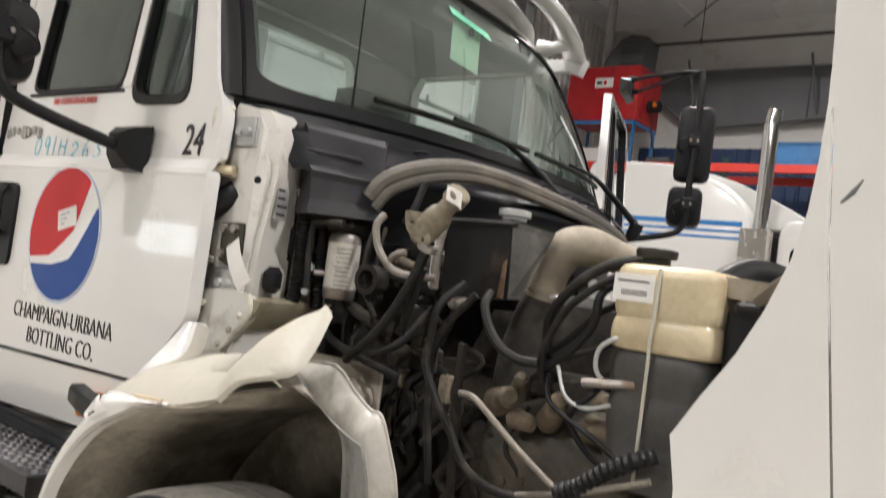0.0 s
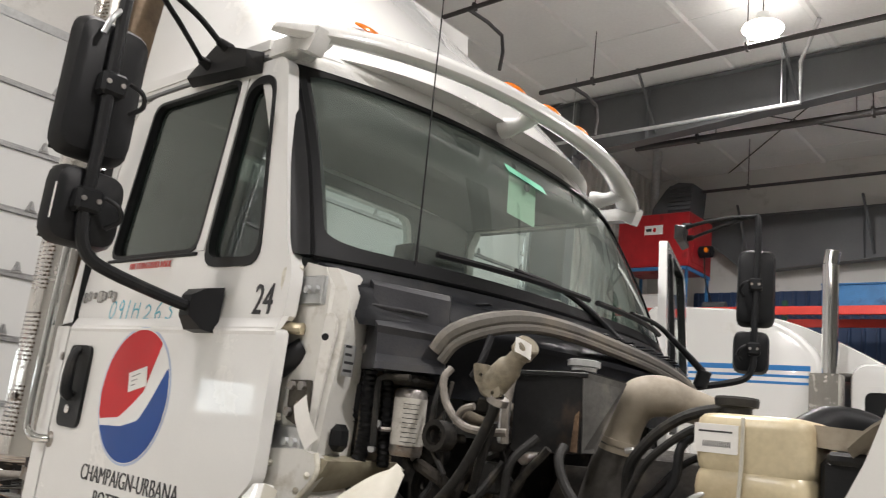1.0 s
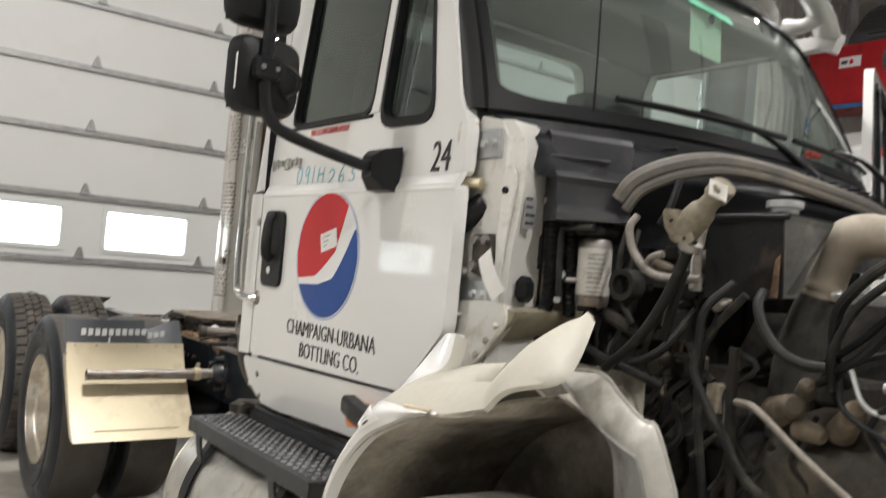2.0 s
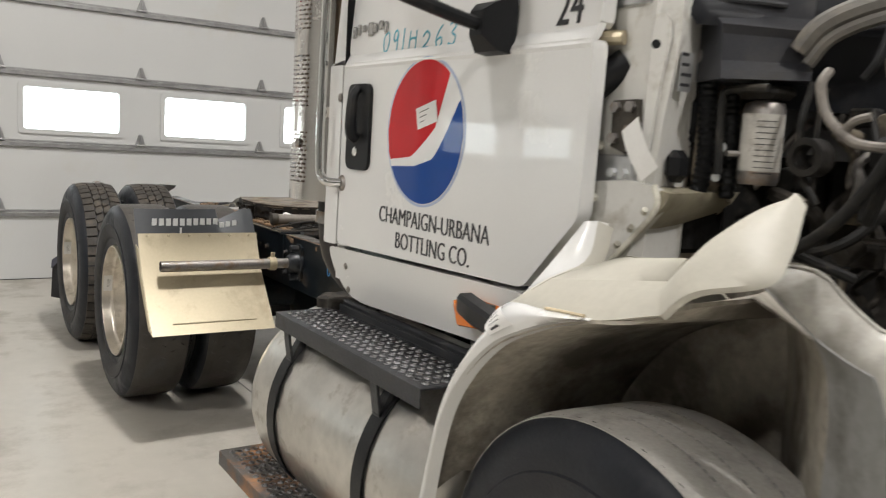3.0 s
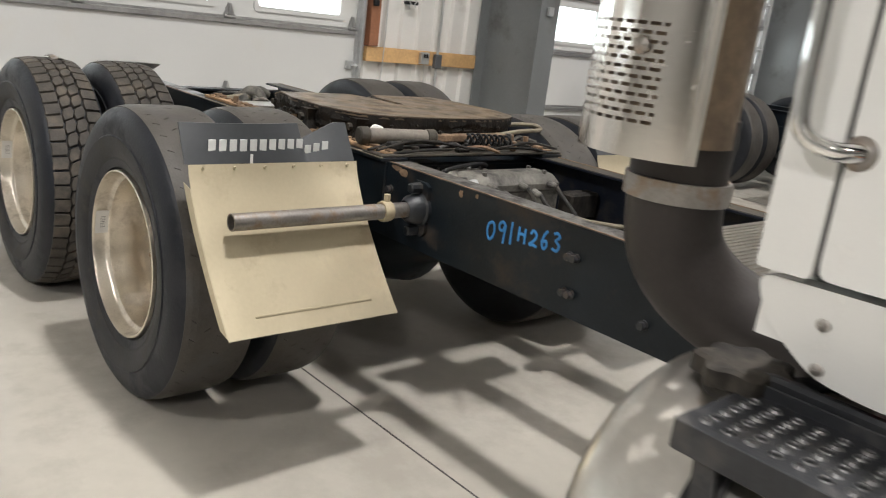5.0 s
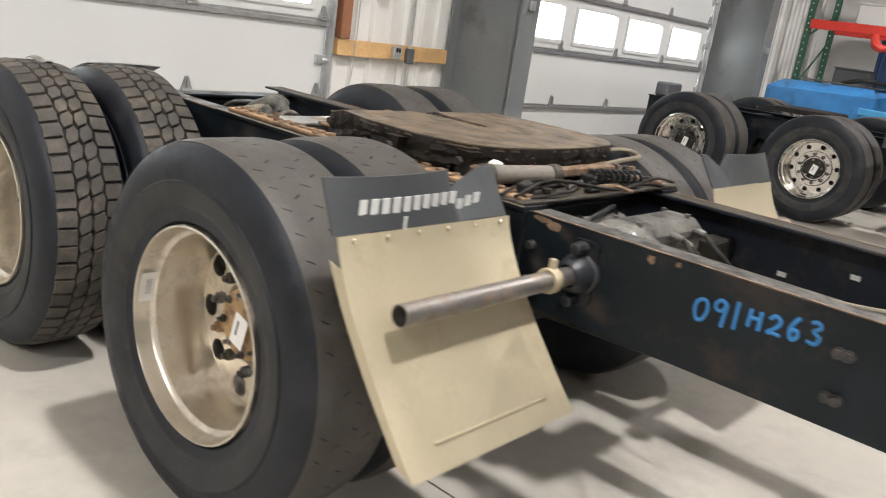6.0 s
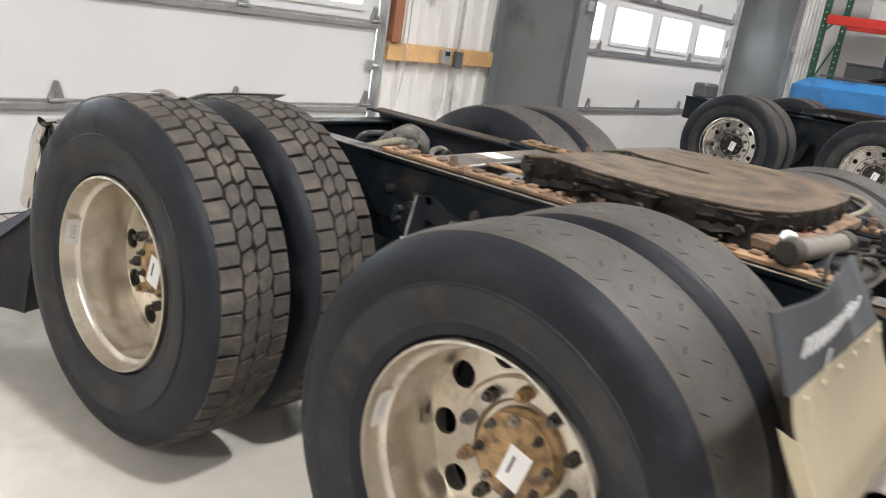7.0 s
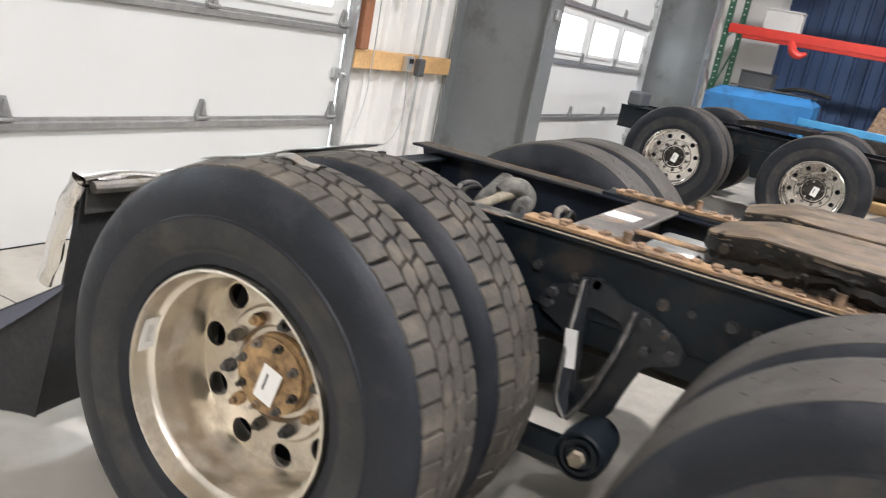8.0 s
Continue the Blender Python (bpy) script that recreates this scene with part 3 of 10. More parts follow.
joint.box(-8.7, 13.9, 2.465, 2.471, -0.001, 0.0015, 0.0002)
joint.box(-8.7, 13.9, -3.6, -3.594, -0.001, 0.0015, 0.0002)
joint.box(-8.7, 13.9, 8.5, 8.506, -0.001, 0.0015, 0.0002)
joint.box(-2.2, -2.194, -9.9, 16.5, -0.001, 0.0013, 0.0002)
solid("trim_floor_joint", joint, PIPE_DARK, "thin dark saw-cut joints in the concrete floor", kind="structure")

# outside ground, so that the open air beyond the panes has something to stand on
solid("ground", Geo().box(-60, WALL_X - 0.3, -50, 50, -0.3, -0.05), mat("yard_concrete", (0.45, 0.44, 0.42), 0.8, vary=0.1, scale=0.6), "pale concrete yard outside the doors", kind="structure")
solid("backdrop", Geo().box(-10.6, -10.5, -30, 40, -0.05, 7, 0.01), DAYLIGHT, "bright overcast daylight beyond the door panes", kind="structure")

wall = Geo()
outer = [(Y0, 0), (DOORS[2][1], 0), (DOORS[2][1], DOOR_H), (DOORS[2][2], DOOR_H), (DOORS[2][2], 0), (DOORS[0][1], 0), (DOORS[0][1], DOOR_H), (DOORS[0][2], DOOR_H), (DOORS[0][2], 0),
         (DOORS[1][1], 0), (DOORS[1][1], DOOR_H), (DOORS[1][2], DOOR_H), (DOORS[1][2], 0), (Y1, 0), (Y1, EAVE + 0.3), (Y0, EAVE + 0.3)]
wall.panel(outer, [], lambda u, v, d: (WALL_X - 0.06 - d, u, v), 0.2)
wall_w = solid("wall_west", wall, LINER, "white steel liner wall between the overhead doors", kind="structure")
ribs = Geo()
y = 5.2
while y < 6.7:
    ribs.prism([(WALL_X - 0.07, y), (WALL_X - 0.025, y + 0.02), (WALL_X - 0.025, y + 0.05), (WALL_X - 0.07, y + 0.07)], "z", 0.0, EAVE)
    y += 0.2
y = 12.0
while y < Y1:
    ribs.prism([(WALL_X - 0.07, y), (WALL_X - 0.025, y + 0.02), (WALL_X - 0.025, y + 0.05), (WALL_X - 0.07, y + 0.07)], "z", 0.0, EAVE)
    y += 0.2
part("rib", ribs, LINER, wall_w)

# South and east walls stand out of view; they close the hall and limit fill.
for name, geo, material, label in (
        ("wall_south", Geo().box(WALL_X - 0.3, X1, Y0 - 0.2, Y0, 0, EAVE + 0.8, 0.01), UNSEEN_WALL, "unseen grey wall closing the hall, kept dark against fill light"),
        ("wall_east", Geo().box(X1, X1 + 0.2, Y0 - 0.2, Y1 + 0.2, 0, EAVE + 0.8, 0.01), UNSEEN_WALL, "unseen grey wall closing the hall, kept dark against fill light"),
        ("wall_north", Geo().box(WALL_X - 0.3, X1, Y1, Y1 + 0.2, 0, EAVE + 0.8, 0.01), LINER, "white liner wall behind the pallet rack")):
    solid(name, geo, material, label, kind="structure")
bw = Geo().box(-7.7, X1 - 0.05, Y1 - 0.03, Y1 - 0.004, 0, 4.7, 0.004)
x = -7.65
while x < 6:
    bw.prism([(x, Y1 - 0.028), (x + 0.02, Y1 - 0.06), (x + 0.06, Y1 - 0.06), (x + 0.08, Y1 - 0.028)], "z", 0, 4.7)
    x += 0.24
solid("trim_blue_wall", bw, BLUE_WALL, "dark blue ribbed steel wall panels", kind="structure")

roof = Geo().box(WALL_X - 0.3, X1 + 0.2, Y0 - 0.2, Y1 + 0.2, EAVE + 0.05, EAVE + 0.3, 0.01)
x = WALL_X + 0.5
while x < X1:
    roof.prism([(x - 0.07, EAVE + 0.06), (x - 0.03, EAVE + 0.015), (x + 0.03, EAVE + 0.015), (x + 0.07, EAVE + 0.06)], "y", Y0, Y1)
    x += 1.5
y = Y0 + 0.6
while y < Y1:
    roof.box(WALL_X, X1, y, y + 0.03, EAVE + 0.04, EAVE + 0.06, 0.004)
    y += 1.8
solid("ceiling", roof, CEIL, "white faced insulation ceiling with purlin seams", kind="structure")


def overhead_door(name, y0, y1):
    door = thing(name, WALL_X, (y0 + y1) / 2, 0, "white insulated sectional overhead door with a row of windows", "garage door", kind="structure")
    n = round(DOOR_H / SECTION)
    pitch = 1.173
    first = y1 - 0.22 - 4 * pitch + 0.22
    wins = [(y1 - 0.19 - 0.785 - k * pitch, y1 - 0.19 - k * pitch) for k in range(4)] if name != "door_2" else [(y1 - 0.23 - 0.87 - k * 1.12, y1 - 0.23 - k * 1.12) for k in range(4)]
    for k in range(n):
        z0, z1 = k * SECTION + 0.006, (k + 1) * SECTION - 0.006
        holes = []
        if k == 2:
            holes = [rounded([(a, 1.30), (b, 1.30), (b, 1.665), (a, 1.665)], 0.03, 2) for a, b in wins]
        g = Geo().panel([(y0 + 0.02, z0), (y1 - 0.02, z0), (y1 - 0.02, z1), (y0 + 0.02, z1)], holes, lambda u, v, d: (WALL_X - d, u, v), 0.05)
        sec = part("door_section", g, DOOR_WHITE, door)
        if k == 2:
            for a, b in wins:
                fr = Geo().panel(rounded([(a - 0.035, 1.265), (b + 0.035, 1.265), (b + 0.035, 1.70), (a - 0.035, 1.70)], 0.03, 2),
                                 [rounded([(a + 0.005, 1.305), (b - 0.005, 1.305), (b - 0.005, 1.66), (a + 0.005, 1.66)], 0.03, 2)], lambda u, v, d: (WALL_X + 0.014 - d, u, v), 0.02)
                part("window_frame", fr, DOOR_WHITE, sec)
                pane = part("pane", Geo().box(WALL_X - 0.03, WALL_X - 0.024, a - 0.01, b + 0.01, 1.29, 1.675, 0.001), CLEAR, sec)
                pane.visible_shadow = False
        if k:
            zs = k * SECTION
            st = Geo().prism([(WALL_X + 0.001, zs - 0.05), (WALL_X + 0.03, zs - 0.045), (WALL_X + 0.03, zs - 0.015), (WALL_X + 0.012, zs - 0.008), (WALL_X + 0.012, zs + 0.008), (WALL_X + 0.001, zs + 0.01)], "y", y0 + 0.03, y1 - 0.03)
            # prism across y takes x and z
            part("strut", st, DOOR_STEEL_SHADED, door)
    hinge = Geo()
    hinge.prism([(-0.04, -0.06), (0.04, -0.06), (0.045, -0.01), (0.012, 0.085), (-0.012, 0.085), (-0.045, -0.01)], "x", 0.0, 0.012)
    hinge.cyl((0.018, -0.045, -0.015), (0.018, 0.045, -0.015), 0.012, n=10)
    hinge.prism([(-0.012, 0.0), (0.012, 0.0), (0.006, 0.075), (-0.006, 0.075)], "x", 0.01, 0.03)
    hm = to_mesh("hinge", hinge, DOOR_STEEL_SHADED)
    stile = [y1 - 0.06] + [y1 - 0.06 - 0.02 - 1.14 * (k + 1) + 0.0 for k in range(3)] + [y0 + 0.06]
    if name == "door_2":
        stile = [y1 - 0.06 - 1.17 * k for k in range(5)]
    for k in range(1, n):
        for s in stile:
            h = new("hinge", hm)
            h.parent = door
            h.matrix_parent_inverse = door.matrix_basis.inverted()
            h.matrix_basis = pose(WALL_X + 0.004, s, k * SECTION + 0.02)
    # tracks, jamb angles and roller brackets at both sides
    for s, d in ((y1, 1), (y0, -1)):
        track = Geo().box(WALL_X + 0.02, WALL_X + 0.075, s + d * 0.0, s + d * 0.022, 0.05, DOOR_H + 1.2, 0.003)
        track.box(WALL_X + 0.02, WALL_X + 0.026, s - d * 0.03, s + d * 0.05, 0.05, DOOR_H + 1.2, 0.002)
        part("track", track, GALV, door)
        jamb = Geo().box(WALL_X - 0.05, WALL_X + 0.018, s + d * 0.024, s + d * 0.06, 0, DOOR_H + 0.06, 0.003)
        part("jamb_angle", jamb, GALV, door)
        for k in range(n):
            rb = Geo().box(WALL_X + 0.002, WALL_X + 0.03, min(s - d * 0.10, s), max(s - d * 0.10, s), k * SECTION + 0.26, k * SECTION + 0.33, 0.003)
            rb.cyl((WALL_X + 0.04, s - d * 0.06, k * SECTION + 0.295), (WALL_X + 0.04, s + d * 0.01, k * SECTION + 0.295), 0.012, n=8)
            part("roller_bracket", rb, GALV, door)
    seal = Geo().box(WALL_X - 0.045, WALL_X + 0.005, y0 + 0.02, y1 - 0.02, 0.0, 0.006, 0.001)
    part("bottom_seal", seal, BLACK_PLASTIC, door)
    head = Geo().box(WALL_X - 0.05, WALL_X + 0.01, y0 - 0.06, y1 + 0.06, DOOR_H, DOOR_H + 0.09, 0.004)
    part("header_angle", head, GALV, door)
    return door


for nm, a, b in DOORS:
    overhead_door(nm, a, b)


def steel_column(name, y):
    col = Geo()
    d0, d1 = WALL_X - 0.02, -7.95
    col.box(d0, d1, y + 0.115, y + 0.135, 0, EAVE, 0.002)
    col.box(d1, d1 + 0.018, y, y + 0.25, 0, EAVE, 0.003)
    col.box(d0, d0 + 0.018, y, y + 0.25, 0, EAVE, 0.003)
    c = solid(name, col, GREY_COLUMN, "grey painted steel I-section column", "column", kind="structure")
    part("base_plate", Geo().box(d0, d1 + 0.1, y - 0.04, y + 0.29, 0, 0.022, 0.004), GREY_COLUMN, c)
    part("clip", Geo().box(d1 + 0.02, d1 + 0.05, y + 0.08, y + 0.15, 1.52, 1.60, 0.004), GALV, c)
    return c


steel_column("column_1", 6.56)
steel_column("column_2", 12.02)
for k, ry in enumerate((-0.5, 6.68, 12.15, 16.3)):
    r = Geo()
    x0, x1 = WALL_X, X1
    drop, top = (1.3, EAVE - 1.05) if k == 3 else (0.0, EAVE)
    def bottom(x, drop=drop):
        return 6.2 - drop + min(0.0765 * (x + 7.95), 0.45) if x > -7.95 else 6.2
    xs = [x0, -7.95, -6.5, -5.0, -3.5, -2.1, 2.0, 8.0, X1]
    low = [(x, bottom(x)) for x in xs]
    r.prism(low + [(x1, top + 0.02), (x0, top + 0.02)], "y", ry - 0.008, ry + 0.008)
    for a, b in zip(low[:-1], low[1:]):
        r.prism([a, b, (b[0], b[1] + 0.016), (a[0], a[1] + 0.016)], "y", ry - 0.12, ry + 0.12)
    r.box(x0, x1, ry - 0.12, ry + 0.12, top, top + 0.018, 0.002)
    for x in (-6.6, -4.4, -2.2, 0.5, 3.5):
        r.box(x - 0.006, x + 0.006, ry - 0.11, ry + 0.11, bottom(x) + 0.01, top, 0.001)
        r.tube([(x + 0.15, ry, bottom(x) + 0.12), (x + 0.15, ry - 0.75, top + 0.04)], 0.025, 6, 1)
    solid("trim_rafter", r, BEAM_GREY, "grey painted steel rafter with stiffener plates", "rafter", kind="structure")

# pipes under the ceiling
def ceiling_pipe(y, z, x0, x1, r, label, hangers, drop=None):
    p = thing("sprinkler_pipe", x0, y, z, label, "pipe", "ceiling pipes")
    pts = [(x0, y, z), (x1, y, z)]
    part("run", Geo().cyl(pts[0], pts[1], r, n=10), PIPE_DARK, p)
    for x in hangers:
        part("hanger", Geo().cyl((x, y, z), (x, y, EAVE + 0.03), 0.008, n=6), PIPE_DARK, p)
        part("clamp", Geo().box(x - 0.02, x + 0.02, y - r - 0.01, y + r + 0.01, z - r - 0.01, z + r + 0.02, 0.004), PIPE_DARK, p)
    if drop:
        part("drop", Geo().tube([(drop, y, z), (drop, y + 0.7, z - 0.03), (drop, y + 0.72, z - 0.5)], r * 0.8, 8, 2), PIPE_DARK, p)
    return p


ceiling_pipe(10.06, 6.45, -7.3, 12, 0.035, "thin dark sprinkler branch pipe hung from the ceiling", (-6.4, -4.2, -2.0, 2, 6), -6.75)
ceiling_pipe(7.6, 6.45, -7.1, 12, 0.03, "thin dark sprinkler branch pipe hung from the ceiling", (-6.6, -3.5, 0, 4), -6.7)
ceiling_pipe(12.7, 6.45, -7.1, 12, 0.055, "dark sprinkler main hung below the rafters", (-6, -3.4, -1, 2, 5))
ceiling_pipe(13.4, 6.75, -7.0, 12, 0.03, "thin dark sprinkler branch pipe hung from the ceiling", (-6, -3.8, -1, 2, 5))
ceiling_pipe(14.9, 6.3, -7.0, 12, 0.03, "thin dark sprinkler branch pipe hung from the ceiling", (-6, -3.4, -1, 2, 5))
gp = thing("conduit_frame", -5, 10.6, 6.2, "bare galvanised conduit hung below the ceiling", "conduit")
part("hanger", Geo().cyl((-7.5, 11.3, 6.15), (-7.5, 11.3, EAVE + 0.05), 0.008, n=6), GALV, gp)
part("hanger", Geo().cyl((-4.2, 11.3, 6.15), (-4.2, 11.3, EAVE + 0.05), 0.008, n=6), GALV, gp)
part("run", Geo().tube([(-8.7, 11.3, 6.15), (-3.95, 11.3, 6.15), (-3.95, 11.3, 6.75), (-3.6, 10.9, 7.1)], 0.03, 8, 1), GALV, gp)
br = thing("bracing_rod", -4.5, 14, 6, "crossed thin steel bracing rods under the roof", "rod")
part("rod", Geo().cyl((-6.5, 12.3, 7.1), (-3.0, 16.2, 7.1), 0.012, n=6), PIPE_DARK, br)
part("rod", Geo().cyl((-3.4, 12.3, 7.1), (-6.9, 16.2, 7.1), 0.012, n=6), PIPE_DARK, br)


def high_bay(x, y):
    t = thing("high_bay_lamp", x, y, LAMP_Z, "round white high-bay shop lamp hung from the ceiling", "lamp", "shop lamps")
    part("housing", Geo().lathe([(0.26, 0.001), (0.26, 0.07), (0.18, 0.09), (0.14, 0.13), (0.06, 0.17), (0.02, 0.18), (0.02, 0.16), (0.05, 0.001)], (x, y, LAMP_Z), "z", 24), DOOR_WHITE, t)
    part("lens", Geo().lathe([(-0.065, 0.001), (-0.06, 0.1), (-0.03, 0.2), (0.03, 0.255), (0.06, 0.24), (0.07, 0.19), (0.07, 0.001)], (x, y, LAMP_Z + 0.005), "z", 24), LAMP_GLOW, t)
    part("cord", Geo().cyl((x, y, LAMP_Z + 0.3), (x, y, EAVE + 0.05), 0.008, n=6), PIPE_DARK, t)
    lamp = bpy.data.lights.new("lamp_light", "AREA")
    lamp.shape, lamp.size, lamp.energy, lamp.color = "DISK", 0.4, LAMP_WATTS, (1.0, 0.975, 0.95)
    ob = new("lamp_light", lamp)
    ob.matrix_basis = pose(x, y, LAMP_Z - 0.075)
    return t


for x, y in LAMP_SPOTS:
    high_bay(x, y)

# boards, outlet and cord on the wall beside the first door
wb = thing("wall_board", WALL_X, 5.9, 1.0, "pine board screwed across the wall with an outlet box", "board")
part("board", Geo().box(WALL_X - 0.022, WALL_X + 0.03, 5.20, 6.53, 0.94, 1.07, 0.004), WOOD, wb)
pp = thing("wall_post", WALL_X, 5.24, 0.98, "upright reddish wooden post beside the door track", "post")
part("post", Geo().box(WALL_X - 0.022, WALL_X + 0.06, 5.20, 5.30, 1.075, 4.9, 0.005), WOOD_DARK, pp)
ob_ = thing("outlet_box", WALL_X, 5.85, 1.0, "galvanised outlet box with switch plate on the board", "outlet")
part("box", Geo().box(WALL_X + 0.032, WALL_X + 0.075, 5.80, 5.90, 0.95, 1.06, 0.006), GALV, ob_)
part("socket", Geo().box(WALL_X + 0.076, WALL_X + 0.082, 5.825, 5.845, 1.01, 1.045, 0.002), BLACK_PLASTIC, ob_)
part("socket", Geo().box(WALL_X + 0.076, WALL_X + 0.082, 5.855, 5.875, 1.01, 1.045, 0.002), BLACK_PLASTIC, ob_)
part("junction_box", Geo().box(WALL_X + 0.032, WALL_X + 0.085, 5.97, 6.05, 0.92, 1.05, 0.008), GREY_DARK, ob_)
part("conduit", Geo().cyl((WALL_X + 0.05, 6.01, 0.02), (WALL_X + 0.05, 6.01, 0.92), 0.013, n=8), GALV, ob_)
part("conduit", Geo().cyl((WALL_X + 0.05, 6.01, 1.05), (WALL_X + 0.05, 6.01, 4.0), 0.013, n=8), GALV, ob_)
part("cord", Geo().tube([(WALL_X + 0.06, 5.85, 0.95), (WALL_X + 0.08, 5.84, 0.6), (WALL_X + 0.07, 5.72, 0.42), (WALL_X + 0.05, 5.55, 0.40)], 0.0045, 6), GALV, ob_)
part("cord", Geo().tube([(WALL_X + 0.05, 5.36, 1.9), (WALL_X + 0.06, 5.37, 1.2), (WALL_X + 0.07, 5.33, 0.7), (WALL_X + 0.06, 5.18, 0.42)], 0.0045, 6), GALV, ob_)
part("floor_socket", Geo().box(WALL_X - 0.02, WALL_X + 0.02, 5.74, 5.81, 0.27, 0.33, 0.004), BLACK_PLASTIC, ob_)
dc = thing("door_control", WALL_X, 5.6, 1.5, "small dark door control box and pull chain on the wall", "control")
part("box", Geo().box(WALL_X - 0.02, WALL_X + 0.05, 5.60, 5.72, 1.47, 1.50, 0.004), BLACK_PLASTIC, dc)
part("latch", Geo().box(WALL_X + 0.061, WALL_X + 0.10, 5.20, 5.25, 1.42, 1.58, 0.006), BLACK_PLASTIC, dc)
for k in range(26):
    part("chain_link", Geo().tube([(WALL_X + 0.06 + 0.008 * (k % 2), 5.62 + 0.012, 2.6 - 0.045 * k), (WALL_X + 0.06, 5.62 - 0.012, 2.585 - 0.045 * k), (WALL_X + 0.06, 5.62, 2.555 - 0.045 * k)], 0.0045, 5, 2), GALV, dc)
for k in range(10):
    part("chain_link", Geo().tube([(WALL_X + 0.06, 5.68 + 0.012, 1.9 - 0.045 * k), (WALL_X + 0.06, 5.68 - 0.012, 1.885 - 0.045 * k), (WALL_X + 0.06, 5.68, 1.855 - 0.045 * k)], 0.0045, 5, 2), GALV, dc)


# ---- the tractor unit ----
YC = 2.955
HUB_Z = 0.501


def mirror_y(y):
    return 2 * YC - y


truck = thing("semi_truck", -4.0, YC, 0, "white day-cab semi tractor with its hood tilted open", "truck")

# -- wheels --
TYRE_W, TYRE_R = 0.275, 0.503


def wear_down(g, cx, loss):
    """Takes rubber off towards the tread and flattens the foot that stands on the floor."""
    out = []
    for x, y, z in g.v:
        dx, dz = x - cx, z - HUB_Z
        r = math.hypot(dx, dz)
        k = 1 - loss * max(0.0, (r - 0.30) / 0.2) / max(r, 0.01)
        z2 = HUB_Z + dz * k
        out.append((cx + dx * k, y, 0.0015 if z2 < loss + 0.004 else z2))
    g.v = out
    return g


def tyre_geo(cx, y, d, n=72):
    """A tyre whose outer sidewall is at y and which reaches inwards along d (+1 or -1)."""
    w = TYRE_W
    prof = [(0.055, 0.270), (0.03, 0.276), (0.012, 0.288), (0.006, 0.312), (0.005, 0.322), (-0.001, 0.328), (-0.009, 0.362), (-0.0125, 0.392), (-0.0085, 0.396), (-0.0085, 0.415), (-0.0055, 0.436), (0.001, 0.458), (0.012, 0.477), (0.021, 0.488), (0.031, 0.493), (0.035, 0.4865),
            (0.046, 0.488), (w / 2, 0.489), (w - 0.046, 0.488), (w - 0.035, 0.4865), (w - 0.031, 0.493), (w - 0.024, 0.487), (w - 0.017, 0.476), (w - 0.003, 0.44), (w, 0.39), (w - 0.008, 0.325), (w - 0.03, 0.285), (w - 0.055, 0.278), (w - 0.05, 0.29), (0.05, 0.285), (0.055, 0.270)]
    g = Geo().lathe([(d * a, r) for a, r in prof], (cx, y, HUB_Z), "y", n)
    g.v = [(x, yy, max(z, 0.001)) for x, yy, z in g.v]
    return g


def tread_geo(cx, y, d, rows=54, seed=1):
    """Drive-axle tread: two columns of slanted six-sided blocks between square shoulder blocks."""
    rnd = random.Random(seed)
    g = Geo()
    r0, r1 = 0.482, 0.5055
    step = 2 * math.pi / rows
    s = 0.11 * step
    for k in range(rows):
        for kind in range(4):
            h = step * 0.456
            if kind in (1, 2):
                c, w, shift = (0.1130, 0.0205, 0.0) if kind == 1 else (0.1590, 0.0205, 0.09)
                pts = [(c - w + 0.003, -h - s), (c + w - 0.006, -h + s), (c + w + 0.003, 0.35 * h), (c + w - 0.003, h + s), (c - w + 0.006, h - s), (c - w - 0.003, -0.35 * h)]
            elif kind == 0:
                h, shift = step * 0.438, 0.36
                pts = [(0.027, -h), (0.0845, -h), (0.0895, 0.2 * h), (0.086, h), (0.027, h), (0.029, 0)]
            else:
                h, shift = step * 0.438, 0.74
                pts = [(0.186, -h), (0.246, -h), (0.244, 0), (0.246, h), (0.1875, h), (0.1825, -0.2 * h)]
            mid = (k + shift) * step + rnd.uniform(-0.003, 0.003)
            wear = rnd.uniform(-0.0015, 0.001)
            verts = []
            pc = (sum(p[0] for p in pts) / 6, sum(p[1] for p in pts) / 6)
            for r, sc in ((r0, 1.0), (r1 - 0.003 + wear, 0.99), (r1 + wear, 0.92)):
                for u, t in pts:
                    u2, t2 = pc[0] + (u - pc[0]) * sc, pc[1] + (t - pc[1]) * sc
                    e = abs(u2 - TYRE_W / 2) / (TYRE_W / 2)
                    rr = r - (0.010 * max(0, e - 0.5) / 0.3 if r > r0 else 0.002)
                    verts.append((cx + rr * math.cos(mid + t2), y + d * u2, max(HUB_Z + rr * math.sin(mid + t2), 0.0015)))
            faces = [tuple(range(12, 18))]
            for lay in (0, 6):
                faces += [(lay + i, lay + (i + 1) % 6, lay + 6 + (i + 1) % 6, lay + 6 + i) for i in range(6)]
            g.add(verts, faces)
    return g


def crown(u, base):
    return base - 0.017 * (max(0.0, abs(u - TYRE_W / 2) - 0.07) / 0.065) ** 2


